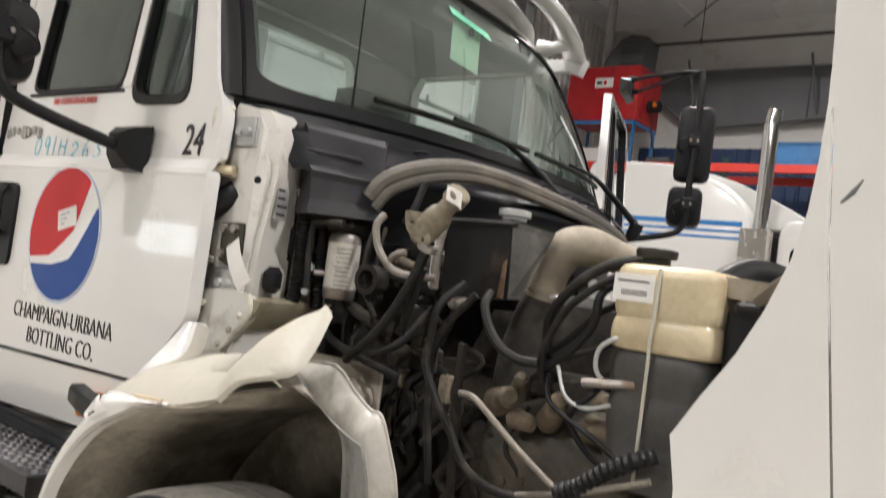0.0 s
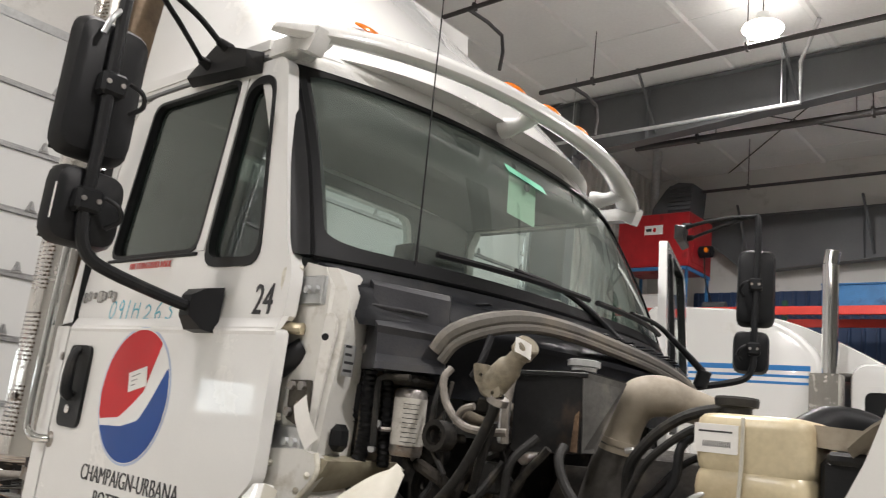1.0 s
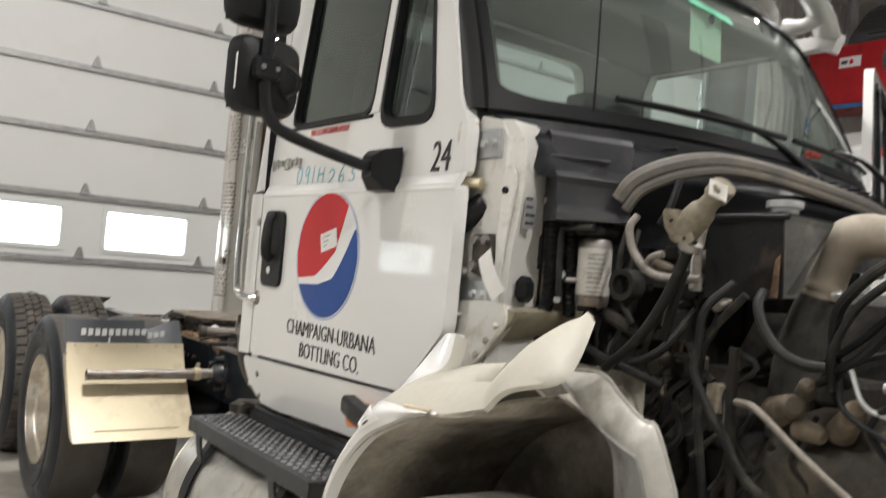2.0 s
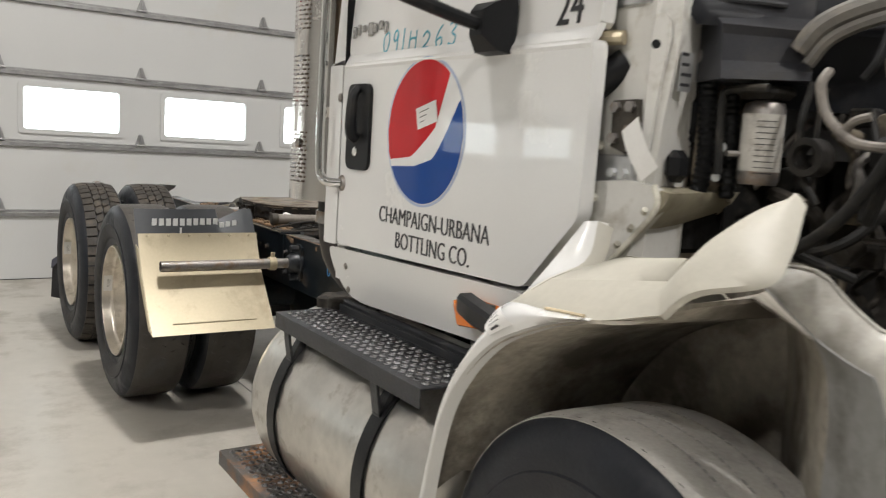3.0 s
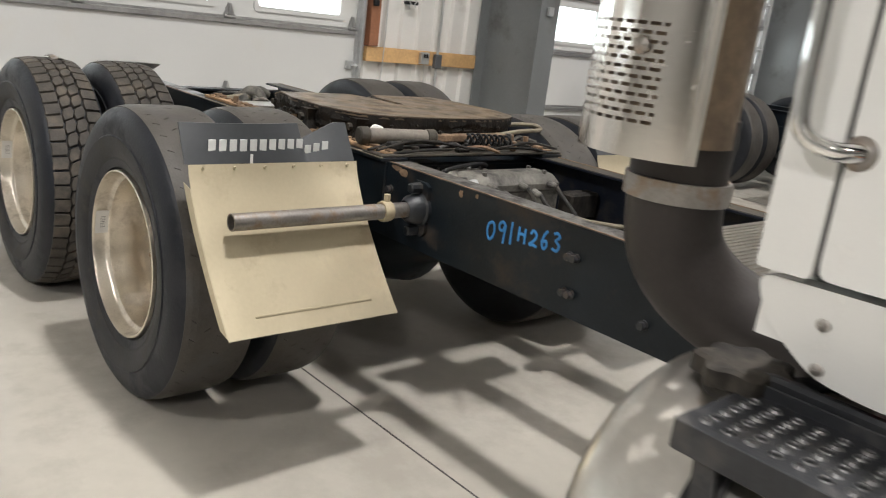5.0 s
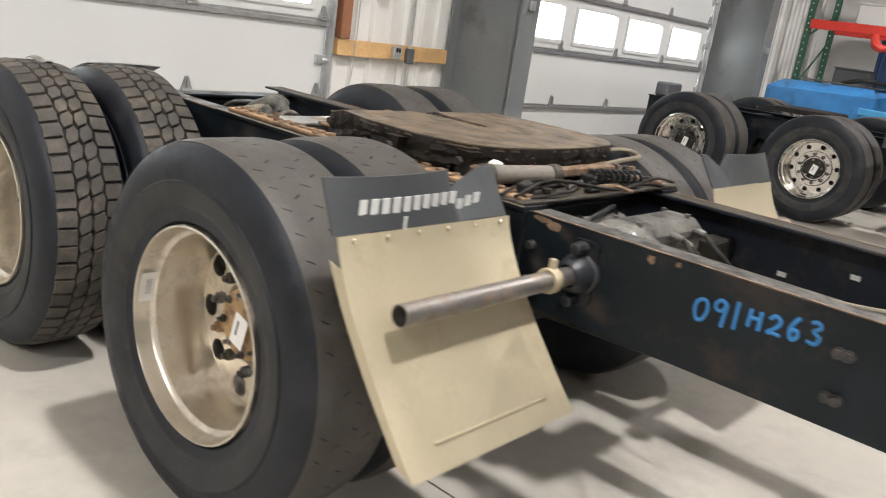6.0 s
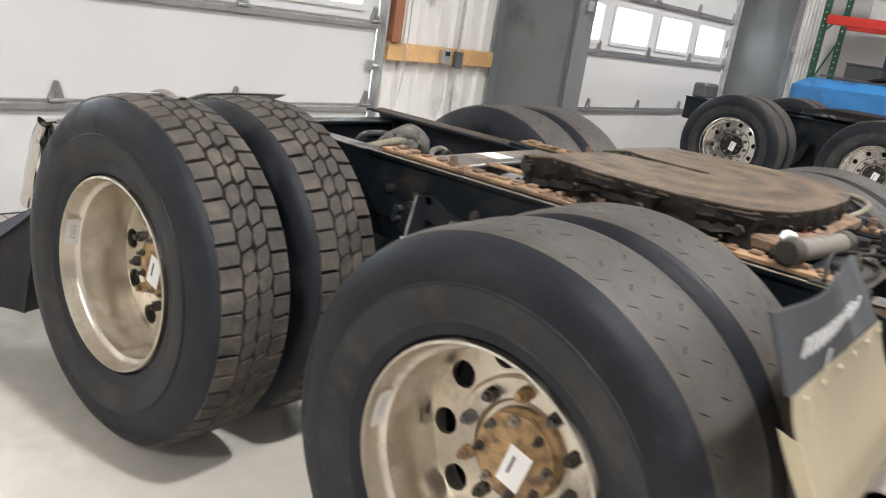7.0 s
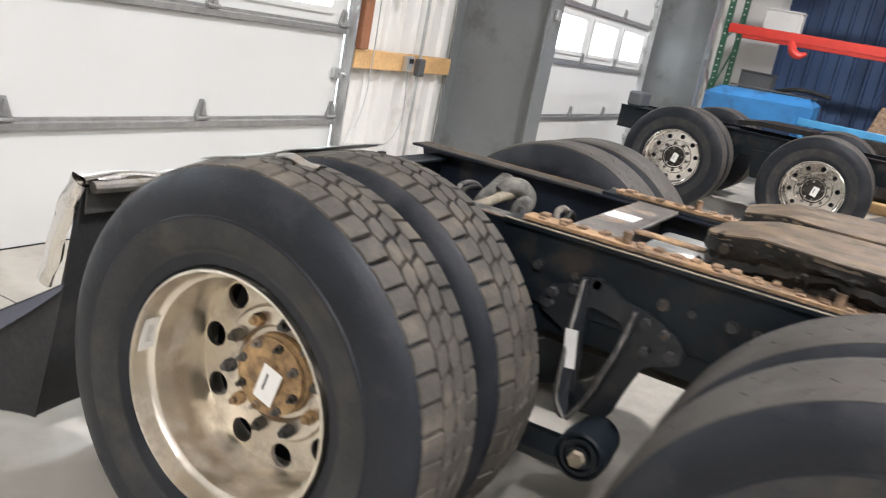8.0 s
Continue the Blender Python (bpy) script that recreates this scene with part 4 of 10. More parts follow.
def worn_tread_geo(cx, y, d, seed=3):
    """A nearly smooth worn tread: plain ribs with rows of short slits left open between them."""
    rnd = random.Random(seed)
    g = Geo()
    ribs = [(0.022, 0.040), (0.058, 0.084), (0.104, 0.126), (0.149, 0.171), (0.191, 0.217), (0.235, 0.253)]
    for a, b in ribs:
        us = [a + (b - a) * q / 4 for q in range(5)]
        g.lathe([(d * a, 0.484)] + [(d * u, crown(u, 0.4985)) for u in us] + [(d * b, 0.484)], (cx, y, HUB_Z), "y", 96)
    count = 46
    for c in range(5):
        a, b = ribs[c][1], ribs[c + 1][0]
        skew = 0.012 if c % 2 else -0.012
        for k in range(count):
            t0 = 2 * math.pi * (k + 0.5 * (c % 2)) / count
            t1 = t0 + 2 * math.pi / count - (0.006 if rnd.random() < 0.8 else 0.0)
            for q in range(2):
                ta, tb = t0 + (t1 - t0) * q / 2, t0 + (t1 - t0) * (q + 1) / 2
                verts = []
                for base in (0.484, 0.4985):
                    for t in (ta, tb):
                        for u, s in ((a, -1), (b, 1)):
                            r = crown(u, base)
                            tt = t + s * skew
                            verts.append((cx + r * math.cos(tt), y + d * u, HUB_Z + r * math.sin(tt)))
                g.add(verts, [(4, 5, 7, 6), (0, 1, 5, 4), (2, 6, 7, 3)])
    g.v = [(x, yy, max(z, 0.0015)) for x, yy, z in g.v]
    return g


def steer_tread_geo(cx, y, d):
    """Worn steer tread: four broad ribs parted by three narrow grooves, each bridged into a row of dashes."""
    g = Geo()
    edges = [0.022, 0.084, 0.091, 0.134, 0.141, 0.184, 0.191, 0.253]
    for a, b in zip(edges[::2], edges[1::2]):
        us = [a + (b - a) * q / 4 for q in range(5)]
        g.lathe([(d * a, 0.488)] + [(d * u, crown(u, 0.4985)) for u in us] + [(d * b, 0.488)], (cx, y, HUB_Z), "y", 96)
    count = 180
    for a, b in zip(edges[1:-1:2], edges[2:-1:2]):
        for k in range(count):
            t0 = 2 * math.pi * k / count
            verts = [(cx + crown(u, 0.4983) * math.cos(t), y + d * u, HUB_Z + crown(u, 0.4983) * math.sin(t)) for t in (t0, t0 + 0.009) for u in (a, b)]
            g.add(verts, [(0, 1, 3, 2)])
    g.v = [(x, yy, max(z, 0.0015)) for x, yy, z in g.v]
    return g


def circle(cx, cz, r, n=20):
    return [(cx + r * math.cos(2 * math.pi * k / n), cz + r * math.sin(2 * math.pi * k / n)) for k in range(n)]


def dual_wheel(parent, cx, y, d, rim_material, hub_material, tread, spin=0.0, holes=10, hole_r=0.0315, label_spin=150, dish=0.20, nm="wheel", tags=True, far=False):
    """Two tyres on one hub; y is the outer sidewall, d points to the truck's middle."""
    disc_y = y + d * dish
    rim = Geo().lathe([(d * 0.014, 0.279), (d * 0.005, 0.278), (d * 0.003, 0.273), (d * 0.012, 0.269), (d * 0.042, 0.2665), (d * 0.050, 0.262), (d * 0.056, 0.2525), (d * 0.062, 0.2505), (d * 0.092, 0.2495), (d * 0.098, 0.2465), (d * (dish - 0.035), 0.2455), (d * (dish - 0.012), 0.2445), (d * dish, 0.240),
                       (d * (dish + 0.012), 0.242), (d * 0.255, 0.25), (d * 0.262, 0.28), (d * 0.25, 0.287), (d * 0.08, 0.276), (d * 0.02, 0.279), (d * 0.014, 0.279)], (cx, y, HUB_Z), "y", 64)
    hole_list = [circle(cx + 0.207 * math.cos(spin + 2 * math.pi * k / holes), HUB_Z + 0.207 * math.sin(spin + 2 * math.pi * k / holes), hole_r, 14) for k in range(holes)]
    rim.panel(circle(cx, HUB_Z, 0.2435, 48), hole_list + [circle(cx, HUB_Z, 0.10, 24)], lambda u, v, t: (u, disc_y + d * t, v), 0.014)
    rim.lathe([(d * (dish - 0.001), 0.168), (d * (dish - 0.012), 0.16), (d * (dish - 0.012), 0.118), (d * (dish - 0.001), 0.11)], (cx, y, HUB_Z), "y", 32)
    wheel = part(nm, rim, rim_material, parent)
    y2 = y + d * (TYRE_W + 0.055)
    loss = 0.0 if tread == "blocks" or far else 0.009
    for yy in (y, y2):
        ty = part("tyre", wear_down(tyre_geo(cx, yy, d), cx, loss), RUBBER, wheel)
        if yy == y:
            part("bead_band", wear_down(Geo().lathe([(d * 0.005, 0.3135), (d * 0.0042, 0.3215), (d * -0.0018, 0.3275), (d * -0.0098, 0.362), (d * -0.0132, 0.389)], (cx, y, HUB_Z), "y", 72), cx, loss), SIDE_DUST, ty, "dusty inner band of the sidewall")
    for k, yy in enumerate((y, y2)):
        if tread == "blocks":
            tagged(part("tread", tread_geo(cx, yy, d, seed=int(-cx * 7) + k), TREAD, wheel, "deep blocked drive tread", 30), kind="stuff")
        else:
            tagged(part("tread", wear_down(worn_tread_geo(cx, yy, d, seed=k), cx, loss), TREAD_SMOOTH, wheel, "smooth worn tread with short slits", 30), kind="stuff")
    part("inner_rim", Geo().lathe([(d * 0.34, 0.285), (d * 0.33, 0.25), (d * 0.40, 0.22), (d * 0.42, 0.1), (d * 0.44, 0.1), (d * 0.58, 0.27), (d * 0.6, 0.285)], (cx, y, HUB_Z), "y", 32), GREY_DARK, wheel)
    hub = Geo().lathe([(d * (dish + 0.02), 0.10), (d * (dish - 0.014), 0.098), (d * (dish - 0.016), 0.086), (d * (dish - 0.024), 0.084), (d * (dish - 0.026), 0.095), (d * (dish - 0.036), 0.095), (d * (dish - 0.04), 0.05), (d * (dish - 0.036), 0.001)], (cx, y, HUB_Z), "y", 24)
    part("hub", hub, hub_material, wheel)
    for k in range(10):
        a = spin + 0.3 + 2 * math.pi * k / 10
        px, pz = cx + 0.134 * math.cos(a), HUB_Z + 0.134 * math.sin(a)
        nut = Geo().cyl((px, disc_y - d * 0.010, pz), (px, disc_y - d * 0.034, pz), 0.0165, 0.0155, n=6)
        nut.cyl((px, disc_y - d * 0.034, pz), (px, disc_y - d * 0.047, pz), 0.009, n=8)
        part("lug_nut", nut, STEEL_DARK if far else (GRIME_TAN, STEEL_DARK, hub_material)[k % 3], wheel)
    for k in range(8):
        a = spin + 2 * math.pi * k / 8
        px, pz = cx + 0.082 * math.cos(a), HUB_Z + 0.082 * math.sin(a)
        st = Geo().cyl((px, y + d * (dish - 0.03), pz), (px, y + d * (dish - 0.046), pz), 0.011, n=6)
        st.cyl((px, y + d * (dish - 0.044), pz), (px, y + d * (dish - 0.06), pz), 0.006, n=6)
        part("hub_stud", st, (STEEL_DARK, GRIME_TAN, STEEL)[k % 3], wheel)
    if tags:
        a = radians(label_spin)
        lab = Geo()
        lab.sheet(lambda u, v: (cx + 0.2572 * math.cos(a + (v - 0.5) * 0.34), y + d * (0.008 + 0.054 * u), HUB_Z + 0.2572 * math.sin(a + (v - 0.5) * 0.34)), 1, 6)
        part("inventory_label", lab, PAPER, wheel, "small white printed label on the rim")
        for q in range(7):
            b = a + (q - 3) * 0.026
            r_ = 0.2564
            part("label_bar", Geo().add([(cx + r_ * math.cos(b), y + d * 0.025, HUB_Z + r_ * math.sin(b)), (cx + r_ * math.cos(b), y + d * 0.042, HUB_Z + r_ * math.sin(b)),
                                         (cx + r_ * math.cos(b + 0.005), y + d * 0.042, HUB_Z + r_ * math.sin(b + 0.005)), (cx + r_ * math.cos(b + 0.005), y + d * 0.025, HUB_Z + r_ * math.sin(b + 0.005))], [(0, 1, 2, 3)]), INK, wheel)
        m = pose(cx + 0.02, y + d * (dish - 0.063), HUB_Z - 0.005, 90, 15, 0)
        part("inventory_label", Geo().box(-0.028, 0.028, -0.045, 0.045, -0.0004, 0.0004, 0.0001, m), PAPER, wheel, "white paper label on the hub")
        m2 = m @ pose(-0.004, 0.004, 0.0008 if d > 0 else -0.0008)
        part("label_bar", Geo().box(-0.008, -0.002, -0.022, 0.022, -0.0003, 0.0003, 0.0001, m2), INK, wheel)
    return wheel


NEAR_Y, FAR_Y = 1.795, mirror_y(1.795)
FRONT_AXLE, TANDEM_F, TANDEM_R = -1.82, -5.188, -6.478
dual_wheel(truck, TANDEM_R, NEAR_Y, 1, RIM, HUB_RUST, "blocks", spin=0.506, label_spin=168)
dual_wheel(truck, TANDEM_F, NEAR_Y, 1, RIM, HUB_RUST, "worn", spin=0.1, label_spin=170)
dual_wheel(truck, TANDEM_R, FAR_Y, -1, RIM, HUB_RUST, "worn", tags=False)
dual_wheel(truck, TANDEM_F, FAR_Y, -1, RIM, HUB_RUST, "worn", tags=False)
STEER, STEER_TURN = 0.95, math.radians(-5)


def steer_size(g, cx, y):
    """The steer tyre is a little smaller than the drive tyres, stands on the floor and is turned slightly."""
    co, si = math.cos(STEER_TURN), math.sin(STEER_TURN)
    g.v = [(cx + (a - cx) * STEER * co - (b - y) * si, y + (a - cx) * STEER * si + (b - y) * co, c * STEER) for a, b, c in g.v]
    return g


for yy, d in ((1.845, 1), (mirror_y(1.845), -1)):
    rimf = Geo().lathe([(d * 0.012, 0.303), (d * 0.004, 0.296), (d * 0.05, 0.283), (d * 0.08, 0.26), (d * 0.02, 0.2), (d * 0.0, 0.14), (d * 0.02, 0.13), (d * -0.05, 0.09), (d * -0.055, 0.001), (d * 0.1, 0.001), (d * 0.262, 0.29)], (FRONT_AXLE, yy, HUB_Z), "y", 40)
    w = part("wheel", steer_size(rimf, FRONT_AXLE, yy), RIM, truck)
    part("tyre", steer_size(tyre_geo(FRONT_AXLE, yy, d), FRONT_AXLE, yy), RUBBER, w)
    tagged(part("tread", steer_size(steer_tread_geo(FRONT_AXLE, yy, d), FRONT_AXLE, yy), TREAD_DUSTY_LIT, w, "dusty worn steer tyre tread, lightened as if lit", 30), kind="stuff")
    part("brake_drum", Geo().cyl((FRONT_AXLE, yy + d * 0.2, HUB_Z * STEER), (FRONT_AXLE, yy + d * 0.42, HUB_Z * STEER), 0.2, n=28, c=0.01), GRIME, truck)

# a scrap of bent trim lying on the rear tyre
sc = Geo().sheet(lambda u, v: (-6.53 + 0.10 * u, 1.94 + 0.035 * v + 0.02 * u, 1.009 + 0.006 * math.sin(u * 6) + 0.006 * (v * (1 - v)) * 4), 10, 3, 0.003)
tagged(solid("scrap_trim", sc, STEEL, "bent bright metal trim strip lying on the rear tyre", "metal strip"))

# -- chassis --
RAIL_T, RAIL_B = 0.885, 0.632
rail_by_side = {}
for y0, d in ((2.53, 1), (mirror_y(2.53), -1)):
    g = Geo()
    x0, x1 = -7.0, 0.2
    g.prism([(x0 + 0.05, RAIL_B + 0.09), (x0 + 0.35, RAIL_B), (x1, RAIL_B), (x1, RAIL_T), (x0, RAIL_T)], "y", min(y0, y0 + d * 0.009), max(y0, y0 + d * 0.009))
    for z in (RAIL_B, RAIL_T - 0.009):
        xa = x0 + 0.3 if z == RAIL_B else x0
        g.box(xa, x1, min(y0 + d * 0.009, y0 + d * 0.088), max(y0 + d * 0.009, y0 + d * 0.088), z, z + 0.009, 0.002)
    rail = part("frame_rail", g, FRAME if d > 0 else FRAME_BLUE, truck, "dark painted steel frame rail with rust streaks")
    rail_by_side[d] = rail
    for x in (-6.75, -6.0, -5.7, -5.55, -5.05, -4.72, -3.92, -3.90, -3.62, -3.66, -3.3):
        for z in (0.70, 0.80):
            if x == -3.66 and z == 0.8 or x == -3.62 and z == 0.70:
                continue
            yy = y0 - d * 0.001
            b = Geo().cyl((x, yy, z), (x, yy - d * 0.006, z), 0.0135, n=14)
            b.cyl((x, yy - d * 0.006, z), (x, yy - d * 0.02, z), 0.011, n=6)
            part("bolt", b, BOLT, rail)
# rusty mounting angles for the fifth wheel along both rails
for y0, d in ((2.53, 1), (mirror_y(2.53), -1)):
    g = Geo()
    g.box(-6.22, -4.75, min(y0 - d * 0.03, y0 + d * 0.085), max(y0 - d * 0.03, y0 + d * 0.085), RAIL_T + 0.001, RAIL_T + 0.013, 0.002)
    g.box(-6.22, -4.75, min(y0 - d * 0.012, y0 - d * 0.002), max(y0 - d * 0.012, y0 - d * 0.002), 0.70, RAIL_T, 0.002)
    ang = part("mounting_angle", g, FRAME, truck, "black bolted mounting angle")
    rack = Geo().box(-6.18, -4.78, min(y0 + d * 0.0, y0 + d * 0.065), max(y0 + d * 0.0, y0 + d * 0.065), RAIL_T + 0.014, RAIL_T + 0.026, 0.002)
    x = -6.15
    teeth = []
    rr_ = random.Random(int(y0 * 10))
    while x < -4.8:
        w_, j_ = rr_.uniform(0.018, 0.034), rr_.uniform(-0.006, 0.006)
        teeth.append(Geo().box(x, x + w_, min(y0 + d * (0.030 + j_), y0 + d * (0.062 + j_)), max(y0 + d * (0.030 + j_), y0 + d * (0.062 + j_)), RAIL_T + 0.024, RAIL_T + rr_.uniform(0.030, 0.037), 0.0025))
        if rr_.random() < 0.4:
            teeth.append(Geo().box(x + 0.01, x + 0.03, min(y0 + d * 0.004, y0 + d * 0.02), max(y0 + d * 0.004, y0 + d * 0.02), RAIL_T + 0.024, RAIL_T + 0.032, 0.002))
        x += rr_.uniform(0.042, 0.062)
    rk = part("slide_rack", rack, RUST_ORANGE, truck, "rusty toothed slide rail")
    for tooth in teeth:
        part("rack_tooth", tooth, RUST, rk)
    part("angle_edge", Geo().box(-6.22, -4.75, min(y0 - d * 0.031, y0 - d * 0.022), max(y0 - d * 0.031, y0 - d * 0.022), RAIL_T + 0.012, RAIL_T + 0.0155, 0.0008), NECK, ang, "bare tan worn edge")
    for xa, xb in ((-6.99, -6.23), (-4.74, -3.2)):
        part("worn_flange", Geo().box(xa, xb, min(y0 + d * 0.001, y0 + d * 0.087), max(y0 + d * 0.001, y0 + d * 0.087), RAIL_T + 0.0005, RAIL_T + 0.0025, 0.0005), STEEL_DARK if d > 0 else GRIME_TAN, rail_by_side[d], "dusty worn top of the rail")
        part("worn_flange", Geo().box(xa, xb, min(y0 - d * 0.001, y0 + d * 0.006), max(y0 - d * 0.001, y0 + d * 0.006), RAIL_T + 0.0027, RAIL_T + 0.0045, 0.0005), RUST, rail_by_side[d], "thin rust along the rail's edge")
    for k, x in enumerate(np.arange(-6.1, -4.8, 0.165)):
        b = Geo().cyl((x, y0 - d * 0.012, 0.80), (x, y0 - d * 0.032, 0.80), 0.013, n=6)
        b.cyl((x, y0 - d * 0.012, 0.80), (x, y0 - d * 0.016, 0.80), 0.016, n=12)
        part("bolt", b, BOLT, ang)
        if k % 3 == 1:
            b = Geo().cyl((x + 0.03, y0 + d * 0.02, RAIL_T + 0.026), (x + 0.03, y0 + d * 0.02, RAIL_T + 0.056), 0.012, n=6)
            part("bolt", b, RUST, ang)
handwriting("091H263", [(-4.245, -4.207, 0.762, 0.815), (-4.200, -4.165, 0.772, 0.826), (-4.152, -4.138, 0.772, 0.835), (-4.120, -4.085, 0.785, 0.832), (-4.075, -4.040, 0.788, 0.832), (-4.030, -4.002, 0.792, 0.845), (-3.992, -3.958, 0.798, 0.848)],
            lambda u, v: (u, 2.5285, v), 0.0042, INK_BLUE, truck, "blue paint-marker number on the frame rail")
chip_r = random.Random(8)
for cx_, cz_, w_, h_ in ((-4.70, 0.876, 0.07, 0.010), (-4.66, 0.866, 0.05, 0.014), (-4.375, 0.864, 0.02, 0.014), (-4.305, 0.872, 0.014, 0.009)):
    loop = [(cx_ + w_ * (0.5 + chip_r.uniform(-0.14, 0.1)) * math.cos(a), min(cz_ + h_ * (0.9 + chip_r.uniform(-0.3, 0.2)) * math.sin(a), 0.884)) for a in np.linspace(0, 2 * math.pi, 13)[:-1]]
    part("rust_chip", Geo().panel(loop, [], lambda u, v, t: (u, 2.5292 + t, v), 0.001), RUST, rail_by_side[1], "brown rust chip on the rail")
# cross members
for x, w in ((-6.9, 0.08), (-6.02, 0.14), (-4.9, 0.1), (-3.1, 0.1), (-0.3, 0.12)):
    top = RAIL_T + (0.012 if -6.3 < x < -5.5 else -0.03)
    g = Geo().box(x - w / 2, x + w / 2, 2.545, mirror_y(2.545), top - 0.012, top, 0.003)
    g.box(x - 0.006, x + 0.006, 2.545, mirror_y(2.545), 0.66, top - 0.012, 0.002)
    part("cross_member", g, STEEL if x == -6.02 else FRAME, truck)
part("paper_tag", Geo().box(-6.08, -5.99, 2.9, 3.0, RAIL_T + 0.0125, RAIL_T + 0.0135, 0.0002), PAPER, truck, "white paper label on the cross member")
part("cross_bar", Geo().box(-5.96, -5.70, 2.785, 2.825, RAIL_T + 0.006, RAIL_T + 0.016, 0.003), RUST_ORANGE, truck, "flat rusty bar along the rails")
part("bar_end", Geo().box(-5.712, -5.700, 2.785, 2.825, 0.83, RAIL_T + 0.005, 0.002), RUST_ORANGE, truck)
for y_a, y_b in ((2.60, 2.79), (2.83, 3.06)):
    tk = Geo().loft([[(-5.93 + e, y_a + e, z_), (-5.71 - e, y_a + e, z_), (-5.71 - e, y_b - e, z_), (-5.93 + e, y_b - e, z_)] for z_, e in ((0.70, 0.01), (0.72, 0.0), (0.845, 0.0), (0.866, 0.008), (0.874, 0.025))])
    part("air_tank", tk, GALV, truck, "dull grey metal box between the rails", 60)
part("valve_body", Geo().box(-5.62, -5.5, 2.66, 2.8, 0.72, 0.83, 0.012), STEEL, truck)
# grey torque-rod castings, their bar and a few air lines between the rear rails
for pts, rad in (([(-6.43, 2.78, 0.83), (-6.428, 2.807, 0.86), (-6.42, 2.863, 0.888), (-6.432, 2.95, 0.90), (-6.445, 3.0, 0.885)], [0.024, 0.024, 0.026, 0.030, 0.022]),
                 ([(-6.39, 2.835, 0.885), (-6.375, 2.86, 0.905), (-6.35, 2.885, 0.905), (-6.328, 2.90, 0.88), (-6.325, 2.91, 0.85)], [0.024, 0.030, 0.031, 0.030, 0.022]),
                 ([(-6.30, 2.77, 0.80), (-6.298, 2.779, 0.84), (-6.289, 2.785, 0.872), (-6.281, 2.805, 0.89)], [0.026, 0.028, 0.030, 0.022])):
    rod = part("torque_rod", Geo().tube(pts, rad, 12, 4), VALVE, truck, "dusty grey cast torque rod end")
    c = pts[-2]
    part("rod_bolt", Geo().cyl((c[0] + 0.01, c[1] - 0.028, c[2]), (c[0] + 0.014, c[1] - 0.046, c[2] + 0.003), 0.012, n=8, c=0.003), STEEL_DARK, rod)
part("torque_rod", Geo().tube([(-6.42, 2.65, 0.845), (-6.388, 2.71, 0.862), (-6.378, 2.80, 0.876), (-6.37, 2.86, 0.885)], [0.014, 0.015, 0.015, 0.02], 12, 3), NECK, truck, "dusty tan rod between the rails")
for k, (x, y, z) in enumerate(((-6.46, 2.67, 0.85), (-6.50, 2.72, 0.85), (-6.475, 2.70, 0.84))):
    part("air_line", Geo().tube([(x, y, z - 0.05), (x + 0.005, y + 0.03, z + 0.02), (x - 0.02, y + 0.11, z + 0.032), (x - 0.04, y + 0.25, z + 0.015), (x - 0.03, y + 0.34, z - 0.05)], 0.0075, 8, 4), (HOSE, STEEL_DARK, HOSE)[k], truck)
part("hose_hook", Geo().tube([(-6.18, 2.772, 0.83), (-6.178, 2.779, 0.865), (-6.182, 2.79, 0.888), (-6.18, 2.83, 0.895), (-6.172, 2.865, 0.875), (-6.17, 2.87, 0.84)], 0.010, 8, 4), TAN_HOSE, truck)
part("hose_hook", Geo().tube([(-6.16, 2.79, 0.83), (-6.158, 2.81, 0.875), (-6.16, 2.85, 0.885), (-6.155, 2.885, 0.85)], 0.008, 8, 4), HOSE, truck)
# axles, differentials, drive shaft, springs
for x in (TANDEM_F, TANDEM_R):
    part("axle", Geo().cyl((x, 2.2, HUB_Z), (x, mirror_y(2.2), HUB_Z), 0.075, n=18), FRAME, truck)
    part("differential", Geo().lathe([(-0.24, 0.02), (-0.22, 0.10), (-0.1, 0.20), (0.0, 0.22), (0.12, 0.19), (0.22, 0.09), (0.3, 0.05), (0.3, 0.001)], (x, YC, HUB_Z), "x", 24), FRAME, truck)
    for y in (2.45, mirror_y(2.45)):
        part("brake_drum", Geo().cyl((x, y, HUB_Z), (x, y + (0.1 if y > YC else -0.02), HUB_Z), 0.2, n=28), RUST, truck)
        part("air_spring", Geo().cyl((x - 0.1, y + (-0.25 if y > YC else 0.25), 0.36), (x - 0.1, y + (-0.25 if y > YC else 0.25), 0.62), 0.12, n=20, c=0.03), BLACK_PLASTIC, truck)
part("drive_shaft", Geo().cyl((-4.95, YC, 0.5), (-3.0, YC, 0.58), 0.055, n=16), GRIME, truck)
part("drive_shaft", Geo().cyl((-6.3, YC, 0.5), (-5.4, YC, 0.5), 0.05, n=16), GRIME, truck)
